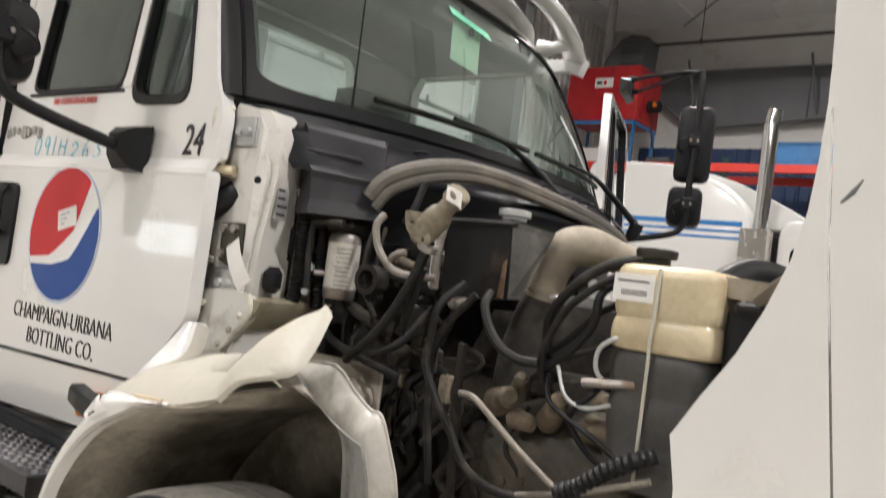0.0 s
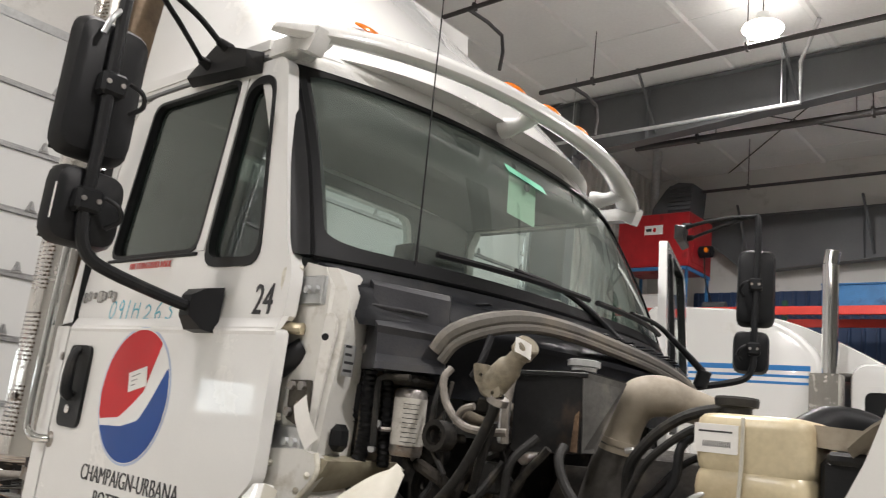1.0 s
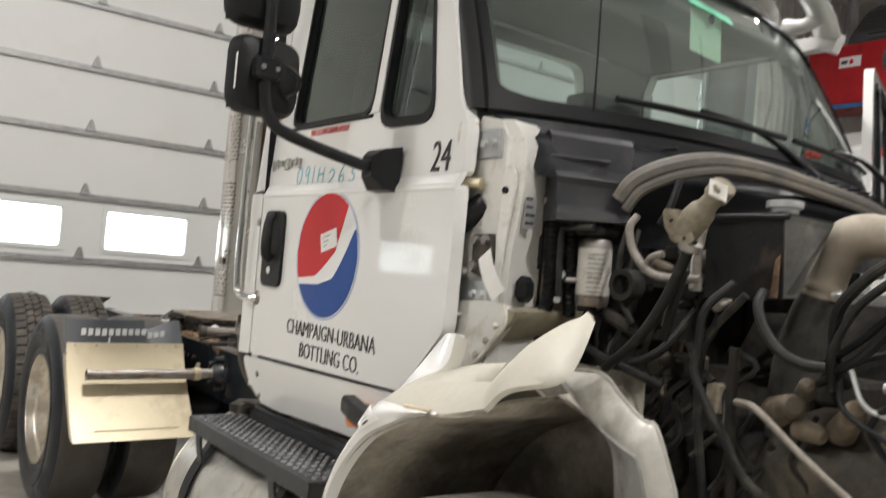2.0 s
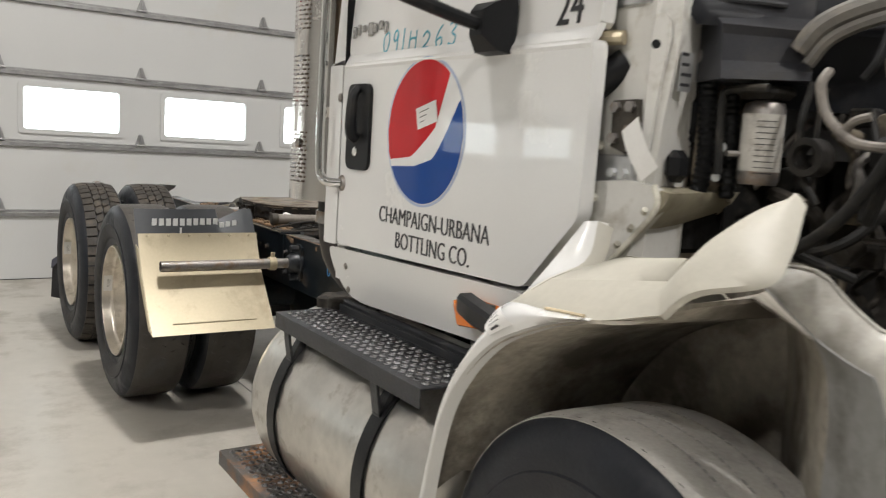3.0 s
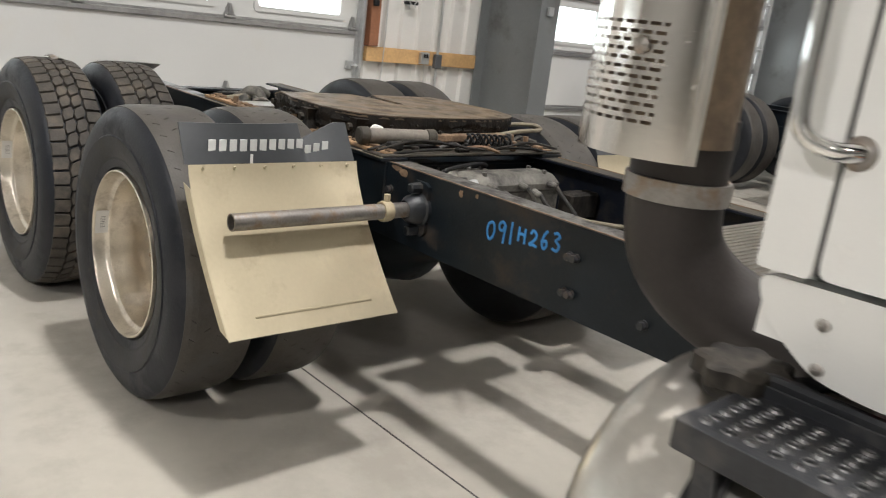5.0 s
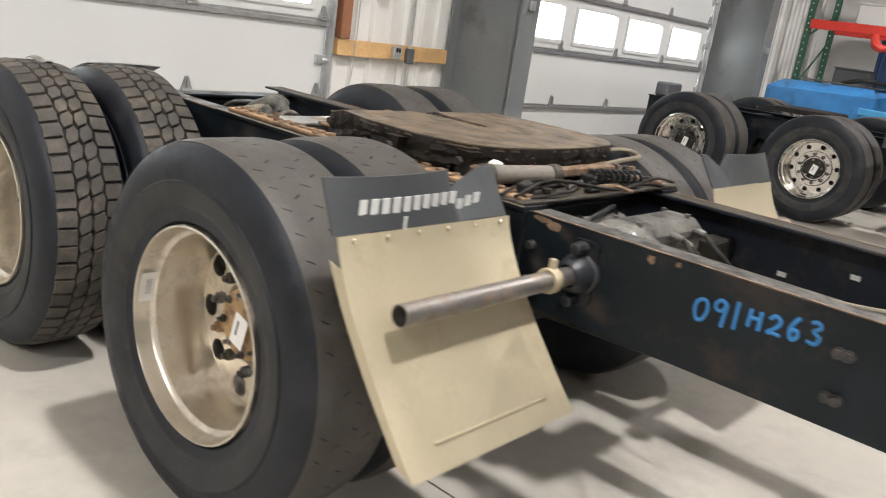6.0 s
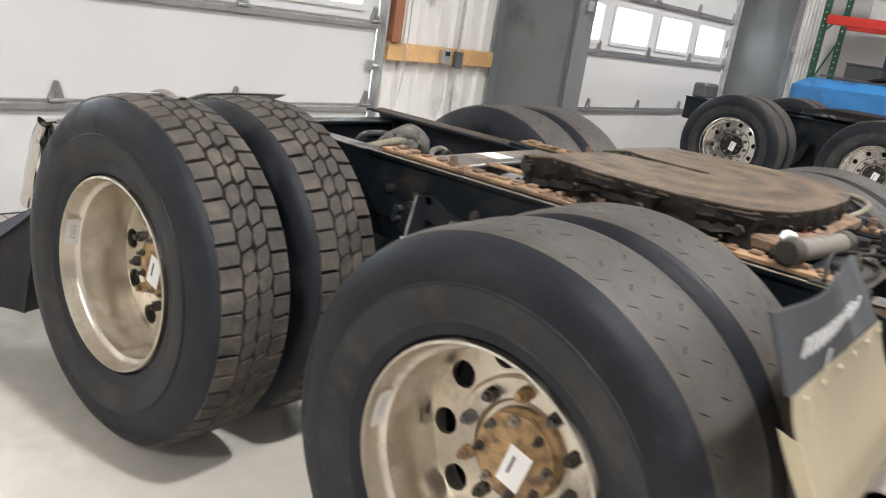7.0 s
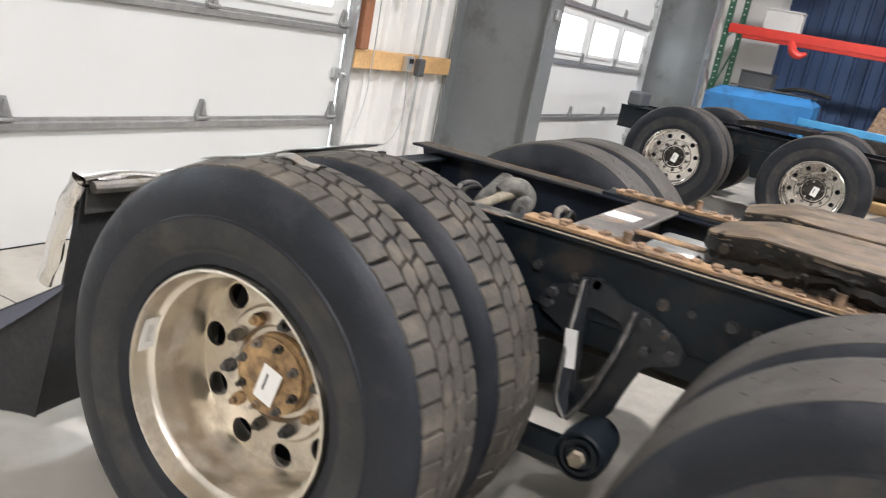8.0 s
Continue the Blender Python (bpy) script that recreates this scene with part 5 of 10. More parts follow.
# suspension hanger with its open triangle, on the near rail and its torque arm
for y0, d in ((2.518, -1), (mirror_y(2.518), 1)):
    outer_ = [(-6.075, 0.70), (-6.07, 0.755), (-6.02, 0.775), (-5.965, 0.815), (-5.91, 0.81), (-5.86, 0.78), (-5.785, 0.77), (-5.70, 0.725), (-5.69, 0.67), (-5.775, 0.64), (-5.80, 0.57), (-5.83, 0.47), (-5.93, 0.46), (-5.965, 0.55), (-5.99, 0.66)]
    hole = [(-5.945, 0.745), (-5.845, 0.725), (-5.86, 0.64), (-5.89, 0.55), (-5.93, 0.53)]
    h = part("suspension_hanger", Geo().panel(rounded(outer_, 0.02, 2), [rounded(hole, 0.02, 2)], lambda u, v, t: (u, y0 + d * t, v), 0.02), CAST_BLACK, truck, "black cast suspension hanger with an open triangle")
    for arm_ in ([(-5.965, 0.81), (-5.958, 0.70), (-5.952, 0.60), (-5.945, 0.52), (-5.915, 0.475)], [(-5.822, 0.77), (-5.83, 0.69), (-5.85, 0.61), (-5.875, 0.53), (-5.905, 0.475)]):
        rings = []
        for k, (x, z) in enumerate(arm_):
            deep = (0.02, 0.055, 0.075, 0.085, 0.09)[k]
            rings.append([(x - 0.007, y0 + d * 0.015, z), (x + 0.007, y0 + d * 0.015, z), (x + 0.006, y0 + d * (0.02 + deep), z), (x - 0.006, y0 + d * (0.02 + deep), z)])
        part("web", Geo().loft(rings), CAST_BLACK, h)
        # Lighter steel tubes stand in for the highlight along the web's front edge.
        part("web_edge", Geo().tube([(x, y0 + d * (0.021 + (0.02, 0.055, 0.075, 0.085, 0.09)[k]), z) for k, (x, z) in enumerate(arm_)], 0.0065, 6, 3), STEEL_DARK, h)
    part("knuckle", Geo().cyl((-5.84, y0, 0.415), (-5.84, y0 + d * 0.13, 0.415), 0.058, n=20, c=0.01), FRAME, h)
    for bx, bz in ((-6.045, 0.72), (-6.04, 0.75), (-5.985, 0.775), (-5.795, 0.75), (-5.745, 0.735), (-5.72, 0.69), (-5.78, 0.68)):
        part("bolt", Geo().cyl((bx, y0 + d * 0.02, bz), (bx, y0 + d * 0.042, bz), 0.013, n=6), BOLT, h)
    arm = Geo().tube([(-5.90, y0 + d * 0.06, 0.36), (-6.15, y0 + d * 0.06, 0.36), (-6.45, y0 + d * 0.05, 0.40)], 0.042, 10, 3)
    part("torque_arm", arm, FRAME, truck)
    bush = part("bushing", Geo().lathe([(-0.05, 0.001), (-0.05, 0.026), (-0.036, 0.028), (-0.036, 0.036), (-0.048, 0.038), (-0.048, 0.046), (-0.034, 0.048), (-0.034, 0.053), (-0.046, 0.055), (-0.042, 0.062), (0.0, 0.064), (0.042, 0.062), (0.046, 0.055), (0.034, 0.053), (0.034, 0.048), (0.048, 0.046), (0.048, 0.038), (0.036, 0.036), (0.036, 0.028), (0.05, 0.026), (0.05, 0.001)], (-5.835, y0 + d * 0.13, 0.425), "y", 28), FRAME, truck)
    part("bolt", Geo().cyl((-5.835, y0 + d * 0.178, 0.425), (-5.835, y0 + d * 0.20, 0.425), 0.02, n=6), DUSTY, bush)
m = pose(-5.942, 2.425, 0.645, 90, -8, 0)
part("inventory_label", Geo().box(-0.016, 0.016, -0.05, 0.05, -0.0005, 0.0005, 0.0002, m), PAPER, truck, "white paper label on the hanger")

# fifth wheel: horseshoe plate on its pivots
FW = (-5.33, 3.0, 1.005)
def fw_outline(s=1.0):
    pts = [(-0.42, -0.31), (-0.39, -0.37), (-0.12, -0.45), (0.12, -0.455), (0.27, -0.41), (0.345, -0.31), (0.375, -0.12), (0.375, 0.12), (0.345, 0.31), (0.27, 0.41), (0.12, 0.455), (-0.12, 0.45), (-0.39, 0.37), (-0.42, 0.31),
           (-0.40, 0.12), (-0.18, 0.025), (0.02, 0.02), (0.02, -0.02), (-0.18, -0.025), (-0.40, -0.12)]
    return [(FW[0] + x * s, FW[1] + y * s) for x, y in rounded(pts, 0.025, 2)]
outl = fw_outline()
def fw_z(x):
    return FW[2] - max(0, (FW[0] - 0.28) - x) * 0.22
rnd = random.Random(5)
# chipped edge: the outline walked in short uneven steps
edge_pts = []
for k in range(len(outl)):
    a, b = Vector(outl[k]), Vector(outl[(k + 1) % len(outl)])
    steps = max(1, int((b - a).length / 0.016))
    for q in range(steps):
        p = a.lerp(b, q / steps)
        edge_pts.append((p[0] + rnd.uniform(-0.0022, 0.0022), p[1] + rnd.uniform(-0.0022, 0.0022)))
bmp = Geo().panel(edge_pts, [], lambda u, v, t: (u, v, fw_z(u) - t), 0.014)
fwp = part("fifth_wheel_plate", bmp, GREASE, truck, "rust-brown greasy fifth wheel plate")
# caked casting below the edge, lumpy and of uneven depth
skirt = Geo()
n_ = len(edge_pts)
levels = (0.005, 0.024, 0.045, 0.066, 0.088, 0.112)
low = [0.8 + 0.2 * math.sin(k * 0.21) * math.sin(k * 0.057 + 1) + rnd.uniform(-0.06, 0.06) for k in range(n_)]
verts, faces = [], []
for q, dz in enumerate(levels):
    for k, (px, py) in enumerate(edge_pts):
        sc = 1.002 - (0.0, 0.004, 0.0, 0.024, 0.012, 0.05)[q] + (rnd.uniform(-0.012, 0.012) if q else 0)
        verts.append((FW[0] + (px - FW[0]) * sc, FW[1] + (py - FW[1]) * sc, fw_z(px) - dz * low[k] + (rnd.uniform(-0.005, 0.005) if q else 0)))
for q in range(len(levels) - 1):
    for k in range(n_):
        k2 = (k + 1) % n_
        faces.append((q * n_ + k, q * n_ + k2, (q + 1) * n_ + k2, (q + 1) * n_ + k))
skirt.add(verts, faces)
for k in range(160):
    a = edge_pts[rnd.randrange(n_)]
    r = rnd.uniform(0.003, 0.011)
    skirt.lathe([(-r, 0.001), (-r * 0.5, r * 0.8), (r * 0.4, r * 0.9), (r, 0.001)], (a[0] + rnd.uniform(-0.012, 0.012), a[1] + rnd.uniform(-0.012, 0.012), fw_z(a[0]) - rnd.uniform(0.025, 0.1)), "z", 7)
part("grease_skirt", skirt, GREASE_DARK, truck, "black caked grease under the plate edge")
for px, py in ((-5.68, 2.64), (-5.28, 2.535), (-5.05, 2.60)):
    rib = [[(px + a * w, py + b * w * 0.8, z) for a, b in ((-0.03, -0.02), (0.025, -0.024), (0.034, 0.03), (-0.024, 0.05))] for z, w in ((0.905, 1.0), (0.925, 0.8), (0.945, 0.55), (0.965, 0.7), (0.985, 1.1))]
    part("casting_rib", Geo().loft(rib), GREASE_DARK, truck)
    part("rib_nut", Geo().cyl((px - 0.005, py - 0.022, 0.955), (px - 0.005, py - 0.036, 0.953), 0.013, n=6), GRIME_TAN, truck)
for s in (-1, 1):
    bk = Geo().prism([(FW[0] - 0.25, RAIL_T + 0.015), (FW[0] + 0.22, RAIL_T + 0.015), (FW[0] + 0.1, FW[2] - 0.04), (FW[0] - 0.1, FW[2] - 0.04)], "y", FW[1] + s * 0.38 - 0.03, FW[1] + s * 0.38 + 0.03)
    part("pivot_bracket", bk, GREASE_DARK, truck)
part("base_bar", Geo().box(-5.6, -5.5, 2.60, mirror_y(2.60), RAIL_T + 0.03, RAIL_T + 0.06, 0.005), GREASE_DARK, truck)
part("base_bar", Geo().box(-5.05, -4.93, 2.60, mirror_y(2.60), RAIL_T + 0.03, RAIL_T + 0.06, 0.005), RUST, truck)
part("red_marker", Geo().box(-4.972, -4.966, 2.80, 2.85, 0.93, 0.955, 0.002), RED_PAINT, truck)
# air cylinder, coiled line and fittings in front of the plate
cyl = part("air_cylinder", Geo().cyl((-4.918, 2.555, 0.945), (-4.875, 2.80, 0.945), 0.027, n=18, c=0.006), TAN_HOSE, truck, "dusty grey air cylinder")
part("cylinder_head", Geo().cyl((-4.924, 2.52, 0.945), (-4.917, 2.56, 0.945), 0.031, n=18, c=0.005), GRIME_TAN, cyl)
part("cylinder_head", Geo().cyl((-4.878, 2.785, 0.945), (-4.870, 2.825, 0.945), 0.031, n=18, c=0.005), GRIME_TAN, cyl)
part("cable_end", Geo().tube([(-4.965, 2.60, 0.955), (-4.958, 2.615, 0.967), (-4.945, 2.64, 0.963)], [0.007, 0.011, 0.007], 8), PAPER, truck, "white plastic knob")
coil = []
for k in range(70):
    a = k * 0.7
    coil.append((-4.80 + 0.06 * (k / 70) + 0.018 * math.sin(a), 2.92 + 0.17 * k / 70, 0.955 + 0.018 * math.cos(a)))
part("coiled_air_line", Geo().tube(coil, 0.005, 6, 1), BLACK_PLASTIC, truck)
for k, (x, dz) in enumerate(((-4.86, 0.0), (-4.83, 0.012), (-4.80, -0.004), (-4.78, 0.02))):
    part("air_line", Geo().tube([(x, 2.5, 0.90 + dz), (x + 0.035 * (-1) ** k, 2.72, 0.925 + dz), (x - 0.045 * (-1) ** k, 2.95, 0.905 + dz), (x + 0.05, 3.18, 0.93 + dz), (x + 0.02, 3.38, 0.90 + dz)], 0.005, 8), GRIME if k % 2 else HOSE, truck)
part("cross_plate", Geo().box(-4.86, -4.755, 2.50, mirror_y(2.5), RAIL_T + 0.014, RAIL_T + 0.022, 0.002), GRIME_TAN, truck)
part("cable_loop", Geo().tube([(-5.02, 3.20, 0.93), (-5.05, 3.33, 0.965), (-5.04, 3.52, 0.97), (-4.97, 3.50, 0.96), (-4.95, 3.34, 0.955), (-4.98, 3.22, 0.93)], 0.009, 8, 4), NECK, truck, "dusty tan cable loop")
# battery and valve boxes between the rails
for x0, x1, y0, y1, top in ((-4.735, -4.675, 2.66, 2.98, 0.862), (-4.668, -4.53, 2.74, 3.16, 0.874)):
    c_ = 0.035
    blk = Geo().loft([[(x0, y0, 0.72), (x1, y0, 0.72), (x1, y1, 0.72), (x0, y1, 0.72)], [(x0, y0, top - c_), (x1, y0, top - c_), (x1, y1, top - c_), (x0, y1, top - c_)], [(x0 + c_ * 0.6, y0 + c_ * 0.6, top - 0.006), (x1 - c_ * 0.6, y0 + c_ * 0.6, top - 0.006), (x1 - c_ * 0.6, y1 - c_ * 0.6, top - 0.006), (x0 + c_ * 0.6, y1 - c_ * 0.6, top - 0.006)],
                      [(x0 + c_, y0 + c_, top), (x1 - c_, y0 + c_, top), (x1 - c_, y1 - c_, top), (x0 + c_, y1 - c_, top)]])
    vb = part("valve_box", blk, VALVE, truck, "dusty grey valve block between the rails")
    for q in range(4):
        part("cover_bolt", Geo().cyl((x0 + 0.03 + (x1 - x0 - 0.06) * (q % 2), y0 + 0.06 + (y1 - y0 - 0.12) * (q // 2), top - 0.012), (x0 + 0.03 + (x1 - x0 - 0.06) * (q % 2), y0 + 0.06 + (y1 - y0 - 0.12) * (q // 2), top + 0.008), 0.009, n=6), STEEL_DARK, vb)
    part("cover_seam", Geo().box(x0 - 0.003, x1 + 0.003, y0 - 0.003, y1 + 0.003, top - 0.062, top - 0.055, 0.002), GRIME, vb)
part("block_strap", Geo().tube([(-4.672, 2.70, 0.74), (-4.672, 2.71, 0.85), (-4.675, 2.76, 0.874), (-4.72, 2.92, 0.876), (-4.76, 3.0, 0.86)], 0.008, 8, 4), BLACK_PLASTIC, truck)
for y_, z_ in ((2.73, 0.80), (2.73, 0.755), (2.735, 0.845)):
    for q in range(3):
        fx = -4.65 + 0.05 * q
        part("valve_fitting", Geo().cyl((fx, y_ + 0.02, z_), (fx, y_ - 0.03, z_), 0.018 - 0.003 * (q % 2), 0.012, n=10, c=0.003), (VALVE, STEEL_DARK, GALV)[q], truck)
part("port_ring", Geo().lathe([(-0.02, 0.016), (-0.02, 0.032), (0.02, 0.034), (0.02, 0.016)], (-4.515, 2.84, 0.80), "z", 18), STEEL_DARK, truck)
for q in range(5):
    part("valve_fitting", Geo().cyl((-4.53, 2.80 + 0.075 * q, 0.84 - 0.03 * (q % 2)), (-4.49, 2.80 + 0.075 * q, 0.835 - 0.03 * (q % 2)), 0.016 - 0.002 * (q % 3), 0.011, n=10, c=0.003), (VALVE, STEEL_DARK, VALVE)[q % 3], truck)
    part("valve_hose", Geo().tube([(-4.49, 2.80 + 0.075 * q, 0.835 - 0.03 * (q % 2)), (-4.46, 2.80 + 0.075 * q, 0.81 - 0.03 * (q % 2)), (-4.45 + 0.02 * q, 2.78 + 0.08 * q, 0.74), (-4.40, 2.75 + 0.09 * q, 0.66)], 0.008, 8, 4), HOSE, truck)
for x, z in ((-4.327, 0.725), (-4.117, 0.781)):
    part("inventory_label", Geo().box(x - 0.014, x + 0.014, mirror_y(2.53) - 0.0105, mirror_y(2.53) - 0.0097, z - 0.008, z + 0.008, 0.0002), PAPER, rail_by_side[-1], "small white label inside the rail")
part("junction_box", Geo().box(-4.56, -4.49, 3.20, 3.36, 0.70, 0.80, 0.008), GRIME, truck)
part("tan_cable", Geo().tube([(-4.30, 2.625, 0.80), (-4.20, 2.612, 0.862), (-4.04, 2.606, 0.878), (-3.93, 2.606, 0.886), (-3.80, 2.63, 0.90)], 0.006, 8, 4), NECK, truck, "dusty tan cable along the rail")
rnd = random.Random(21)
for k in range(30):
    x, y = rnd.uniform(-5.02, -4.78), rnd.uniform(2.56, 3.36)
    z = RAIL_T + 0.024
    g = Geo()
    if k % 3 == 0:
        g.box(x, x + rnd.uniform(0.02, 0.06), y, y + rnd.uniform(0.02, 0.07), z, z + rnd.uniform(0.012, 0.035), 0.005)
    elif k % 3 == 1:
        g.cyl((x, y, z), (x, y, z + rnd.uniform(0.015, 0.04)), rnd.uniform(0.008, 0.016), n=8, c=0.003)
    else:
        g.tube([(x, y, z + 0.008), (x + rnd.uniform(-0.05, 0.05), y + 0.06, z + 0.025), (x + rnd.uniform(-0.08, 0.08), y + 0.13, z + 0.008)], 0.007, 6, 4)
    part("line_fitting", g, (RUST, STEEL_DARK, GREASE_DARK, HOSE)[k % 4], truck)
part("transmission", Geo().lathe([(-0.5, 0.05), (-0.48, 0.15), (-0.2, 0.2), (0.2, 0.24), (0.5, 0.28), (0.52, 0.1)], (-2.9, YC, 0.62), "x", 20), GRIME, truck)
part("deck_plate", Geo().box(-3.75, -3.2, 2.56, mirror_y(2.56), RAIL_T + 0.004, RAIL_T + 0.012, 0.002), ALU, truck, "pale ribbed aluminium deck plate behind the cab")
dk = Geo()
for k in range(26):
    dk.box(-3.73 + 0.02 * k, -3.72 + 0.02 * k, 2.58, mirror_y(2.58), RAIL_T + 0.012, RAIL_T + 0.016, 0.001)
part("deck_rib", dk, ALU, truck)

# front mud flap of stainless sheet with its rubber strip and tube
flap = Geo()
def flap_pt(u, v):
    z = 0.905 - 0.41 * v
    x = -4.685 + 0.285 * (v ** 1.35)
    return (x, 1.80 + 0.553 * u, z)
flap.sheet(flap_pt, 6, 14, 0.003, (1, 0, 0.4))
fl = part("mud_flap", flap, FLAP, truck, "dull gold-toned stainless mud flap")
part("side_flange", Geo().sheet(lambda u, v: (flap_pt(0, 0.15 + 0.83 * v)[0] - 0.035 * u + 0.006, 1.797 - 0.004 * u, flap_pt(0, 0.15 + 0.83 * v)[2] + 0.012 * u), 2, 12, 0.002, (0, 1, 0)), FLAP, fl)
part("crease", Geo().tube([flap_pt(0.17, 0.9), flap_pt(0.5, 0.9), flap_pt(0.86, 0.9)], 0.004, 6, 1), FLAP, fl)
for k in range(6):
    p = flap_pt(0.07 + 0.172 * k, 0.025)
    part("rivet", Geo().lathe([(0.002, 0.001), (0.004, 0.004), (0.0, 0.006)], (p[0] + 0.004, p[1], p[2]), "x", 10), FLAP, fl)
def strip_pt(u, v):
    tear = 0.05 * v * max(0.0, 1 - (u - 0.70) / 0.22) * min(1.0, max(0.0, (u - 0.68) / 0.02))
    return (-4.69 - 0.05 * v + 0.02 * v * math.sin(u * 5), 1.792 + 0.556 * u, 0.905 + 0.108 * v - tear)
part("rubber_strip", Geo().sheet(strip_pt, 64, 4, 0.006, (1, 0, 0)), FLAP_BLACK, fl, "dark rubber strip with a row of white letter shapes")
for k in range(13):
    u = 0.15 + 0.0565 * k
    p = strip_pt(u, 0.42)
    hgt = 0.021
    part("letter_shape", Geo().box(p[0] + 0.001, p[0] + 0.0035, p[1] - 0.0115, p[1] + 0.0105, p[2] - hgt, p[2] + hgt, 0.004), INK_WHITE, fl)
pp_ = strip_pt(0.36, 0.1)
part("letter_shape", Geo().box(pp_[0] + 0.001, pp_[0] + 0.0035, pp_[1] - 0.005, pp_[1] + 0.004, pp_[2] - 0.02, pp_[2] + 0.015, 0.002), INK_WHITE, fl)
tb = Geo().lathe([(0.0, 0.0245), (0.69, 0.0245), (0.69, 0.001), (0.685, 0.001), (0.685, 0.021), (0.0, 0.021), (0.0, 0.0245)], (-4.556, 1.868, 0.772), "y", 20)
hng = part("flap_tube", tb, STEEL, truck, "bare steel flap hanger tube")
part("clamp", Geo().lathe([(0.0, 0.0255), (0.0, 0.031), (0.008, 0.033), (0.026, 0.033), (0.034, 0.031), (0.034, 0.0255)], (-4.556, 2.37, 0.772), "y", 20), FLAP, hng, "tarnished yellow hose clamp")
part("bolt", Geo().cyl((-4.556, 2.39, 0.80), (-4.556, 2.39, 0.826), 0.011, n=6), FLAP, hng)
part("mount", Geo().lathe([(0.0, 0.030), (0.02, 0.046), (0.05, 0.05), (0.055, 0.058), (0.066, 0.058)], (-4.556, 2.462, 0.772), "y", 16), CAST_BLACK, hng)
for dz in (-0.07, 0.07):
    part("stud", Geo().cyl((-4.556, 2.475, 0.772 + dz), (-4.556, 2.53, 0.772 + dz), 0.016, 0.019, n=8, c=0.004), CAST_BLACK, hng)
part("hanger_plate", Geo().prism([(-4.60, 0.70), (-4.58, 0.685), (-4.53, 0.685), (-4.512, 0.70), (-4.512, 0.85), (-4.53, 0.862), (-4.58, 0.862), (-4.60, 0.85)], "y", 2.516, 2.528), FRAME, truck)

# its twin on the far side
ff = Geo().sheet(lambda u, v: (flap_pt(u, v)[0], mirror_y(flap_pt(u, v)[1]), flap_pt(u, v)[2]), 6, 14, 0.003, (1, 0, 0.4))
ffl = part("mud_flap", ff, FLAP, truck, "dull gold-toned stainless mud flap")
part("rubber_strip", Geo().sheet(lambda u, v: (strip_pt(u, v)[0], mirror_y(strip_pt(u, v)[1]), strip_pt(u, v)[2]), 30, 4, 0.006, (1, 0, 0)), FLAP_BLACK, ffl)
part("flap_tube", Geo().cyl((-4.57, mirror_y(1.875), 0.762), (-4.57, mirror_y(2.53), 0.762), 0.03, n=16), STEEL, ffl)

# rear mud flap: black rubber sheet, its near edge curled back, with crumpled bright trim along top and side
def rear_flap(u, v):
    return (-7.12 - 0.12 * v ** 1.2, 1.925 - 0.01 * v + 0.50 * u, 0.79 - 0.70 * v + 0.012 * math.sin(u * 5) * v)


rfo = part("mud_flap", Geo().sheet(rear_flap, 10, 16, 0.008, (1, 0, 0)), FLAP_RUBBER, truck, "black woven rubber rear mud flap")


def flap_wing(u, v):
    top, low = 0.52 - 0.13 * u, 0.09 + 0.01 * u
    z = top + (low - top) * v
    k = (0.79 - z) / 0.70
    return (-7.115 - 0.12 * k ** 1.2 - 0.15 * u, 1.931 - 0.01 * k - 0.10 * u ** 1.3, z)


part("curled_edge", Geo().sheet(flap_wing, 10, 10, 0.006, (0, 1, 0)), FLAP_RUBBER, rfo)
part("flap_fold", Geo().sheet(lambda u, v: tuple(Vector(flap_wing(u, 0)) + Vector((0.004, -0.010 - 0.006 * v, -0.004 - 0.05 * v * (0.3 + u)))), 10, 3, 0.003, (0, 1, 0)), FOLD, rfo, "blue-grey back of the curled flap")


def crumpled(centre, rx, ry, seed):
    """A flattened tube of thin sheet, dented along its length."""
    def place(u, v):
        a = 2 * math.pi * v
        k = 1 + 0.16 * math.sin(u * 11 + seed) * math.sin(2 * a + 5 * u) + 0.05 * math.sin(u * 17 + 3 * a)
        p, q = Vector(centre(u)), Vector(centre(u + 0.01))
        along_ = (q - p).normalized()
        side = along_.cross(Vector((0, 1, 0))) if abs(along_.y) < 0.7 else along_.cross(Vector((0, 0, 1)))
        side.normalize()
        return tuple(p + side * rx * k * math.cos(a) + side.cross(along_) * ry * k * math.sin(a))
    return place


part("trim", Geo().sheet(crumpled(lambda u: (-7.118, 1.92 + 0.50 * u, 0.802 + 0.006 * math.sin(u * 9)), 0.021, 0.015, 1), 36, 14), POLISHED, rfo, "bent bright metal trim rolled over the flap's top", 50)
part("trim", Geo().sheet(crumpled(lambda u: (-7.122 - 0.10 * u - 0.008 * math.sin(u * 5), 1.918 - 0.012 * u, 0.805 - 0.30 * u), 0.030, 0.012, 4), 34, 14), POLISHED, rfo, "crumpled bright metal trim hanging down the edge", 50)
part("flap_plate", Geo().box(-7.116, -7.110, 1.935, 2.42, 0.715, 0.786, 0.002), DARK_TANK, rfo, "dull grey clamping plate")
part("flap_arm", Geo().cyl((-7.095, 1.94, 0.79), (-7.02, 2.56, 0.80), 0.016, n=10), STEEL, rfo)
ol = Geo().sheet(lambda u, v: (-6.62 - 0.38 * u, 2.20 + 0.3 * v, 0.995 + 0.004 * math.sin(u * 9 + v * 3) - 0.12 * u), 14, 3, 0.003)
part("trim", ol, GALV, truck, "crumpled foil-like trim behind the rear tyres")

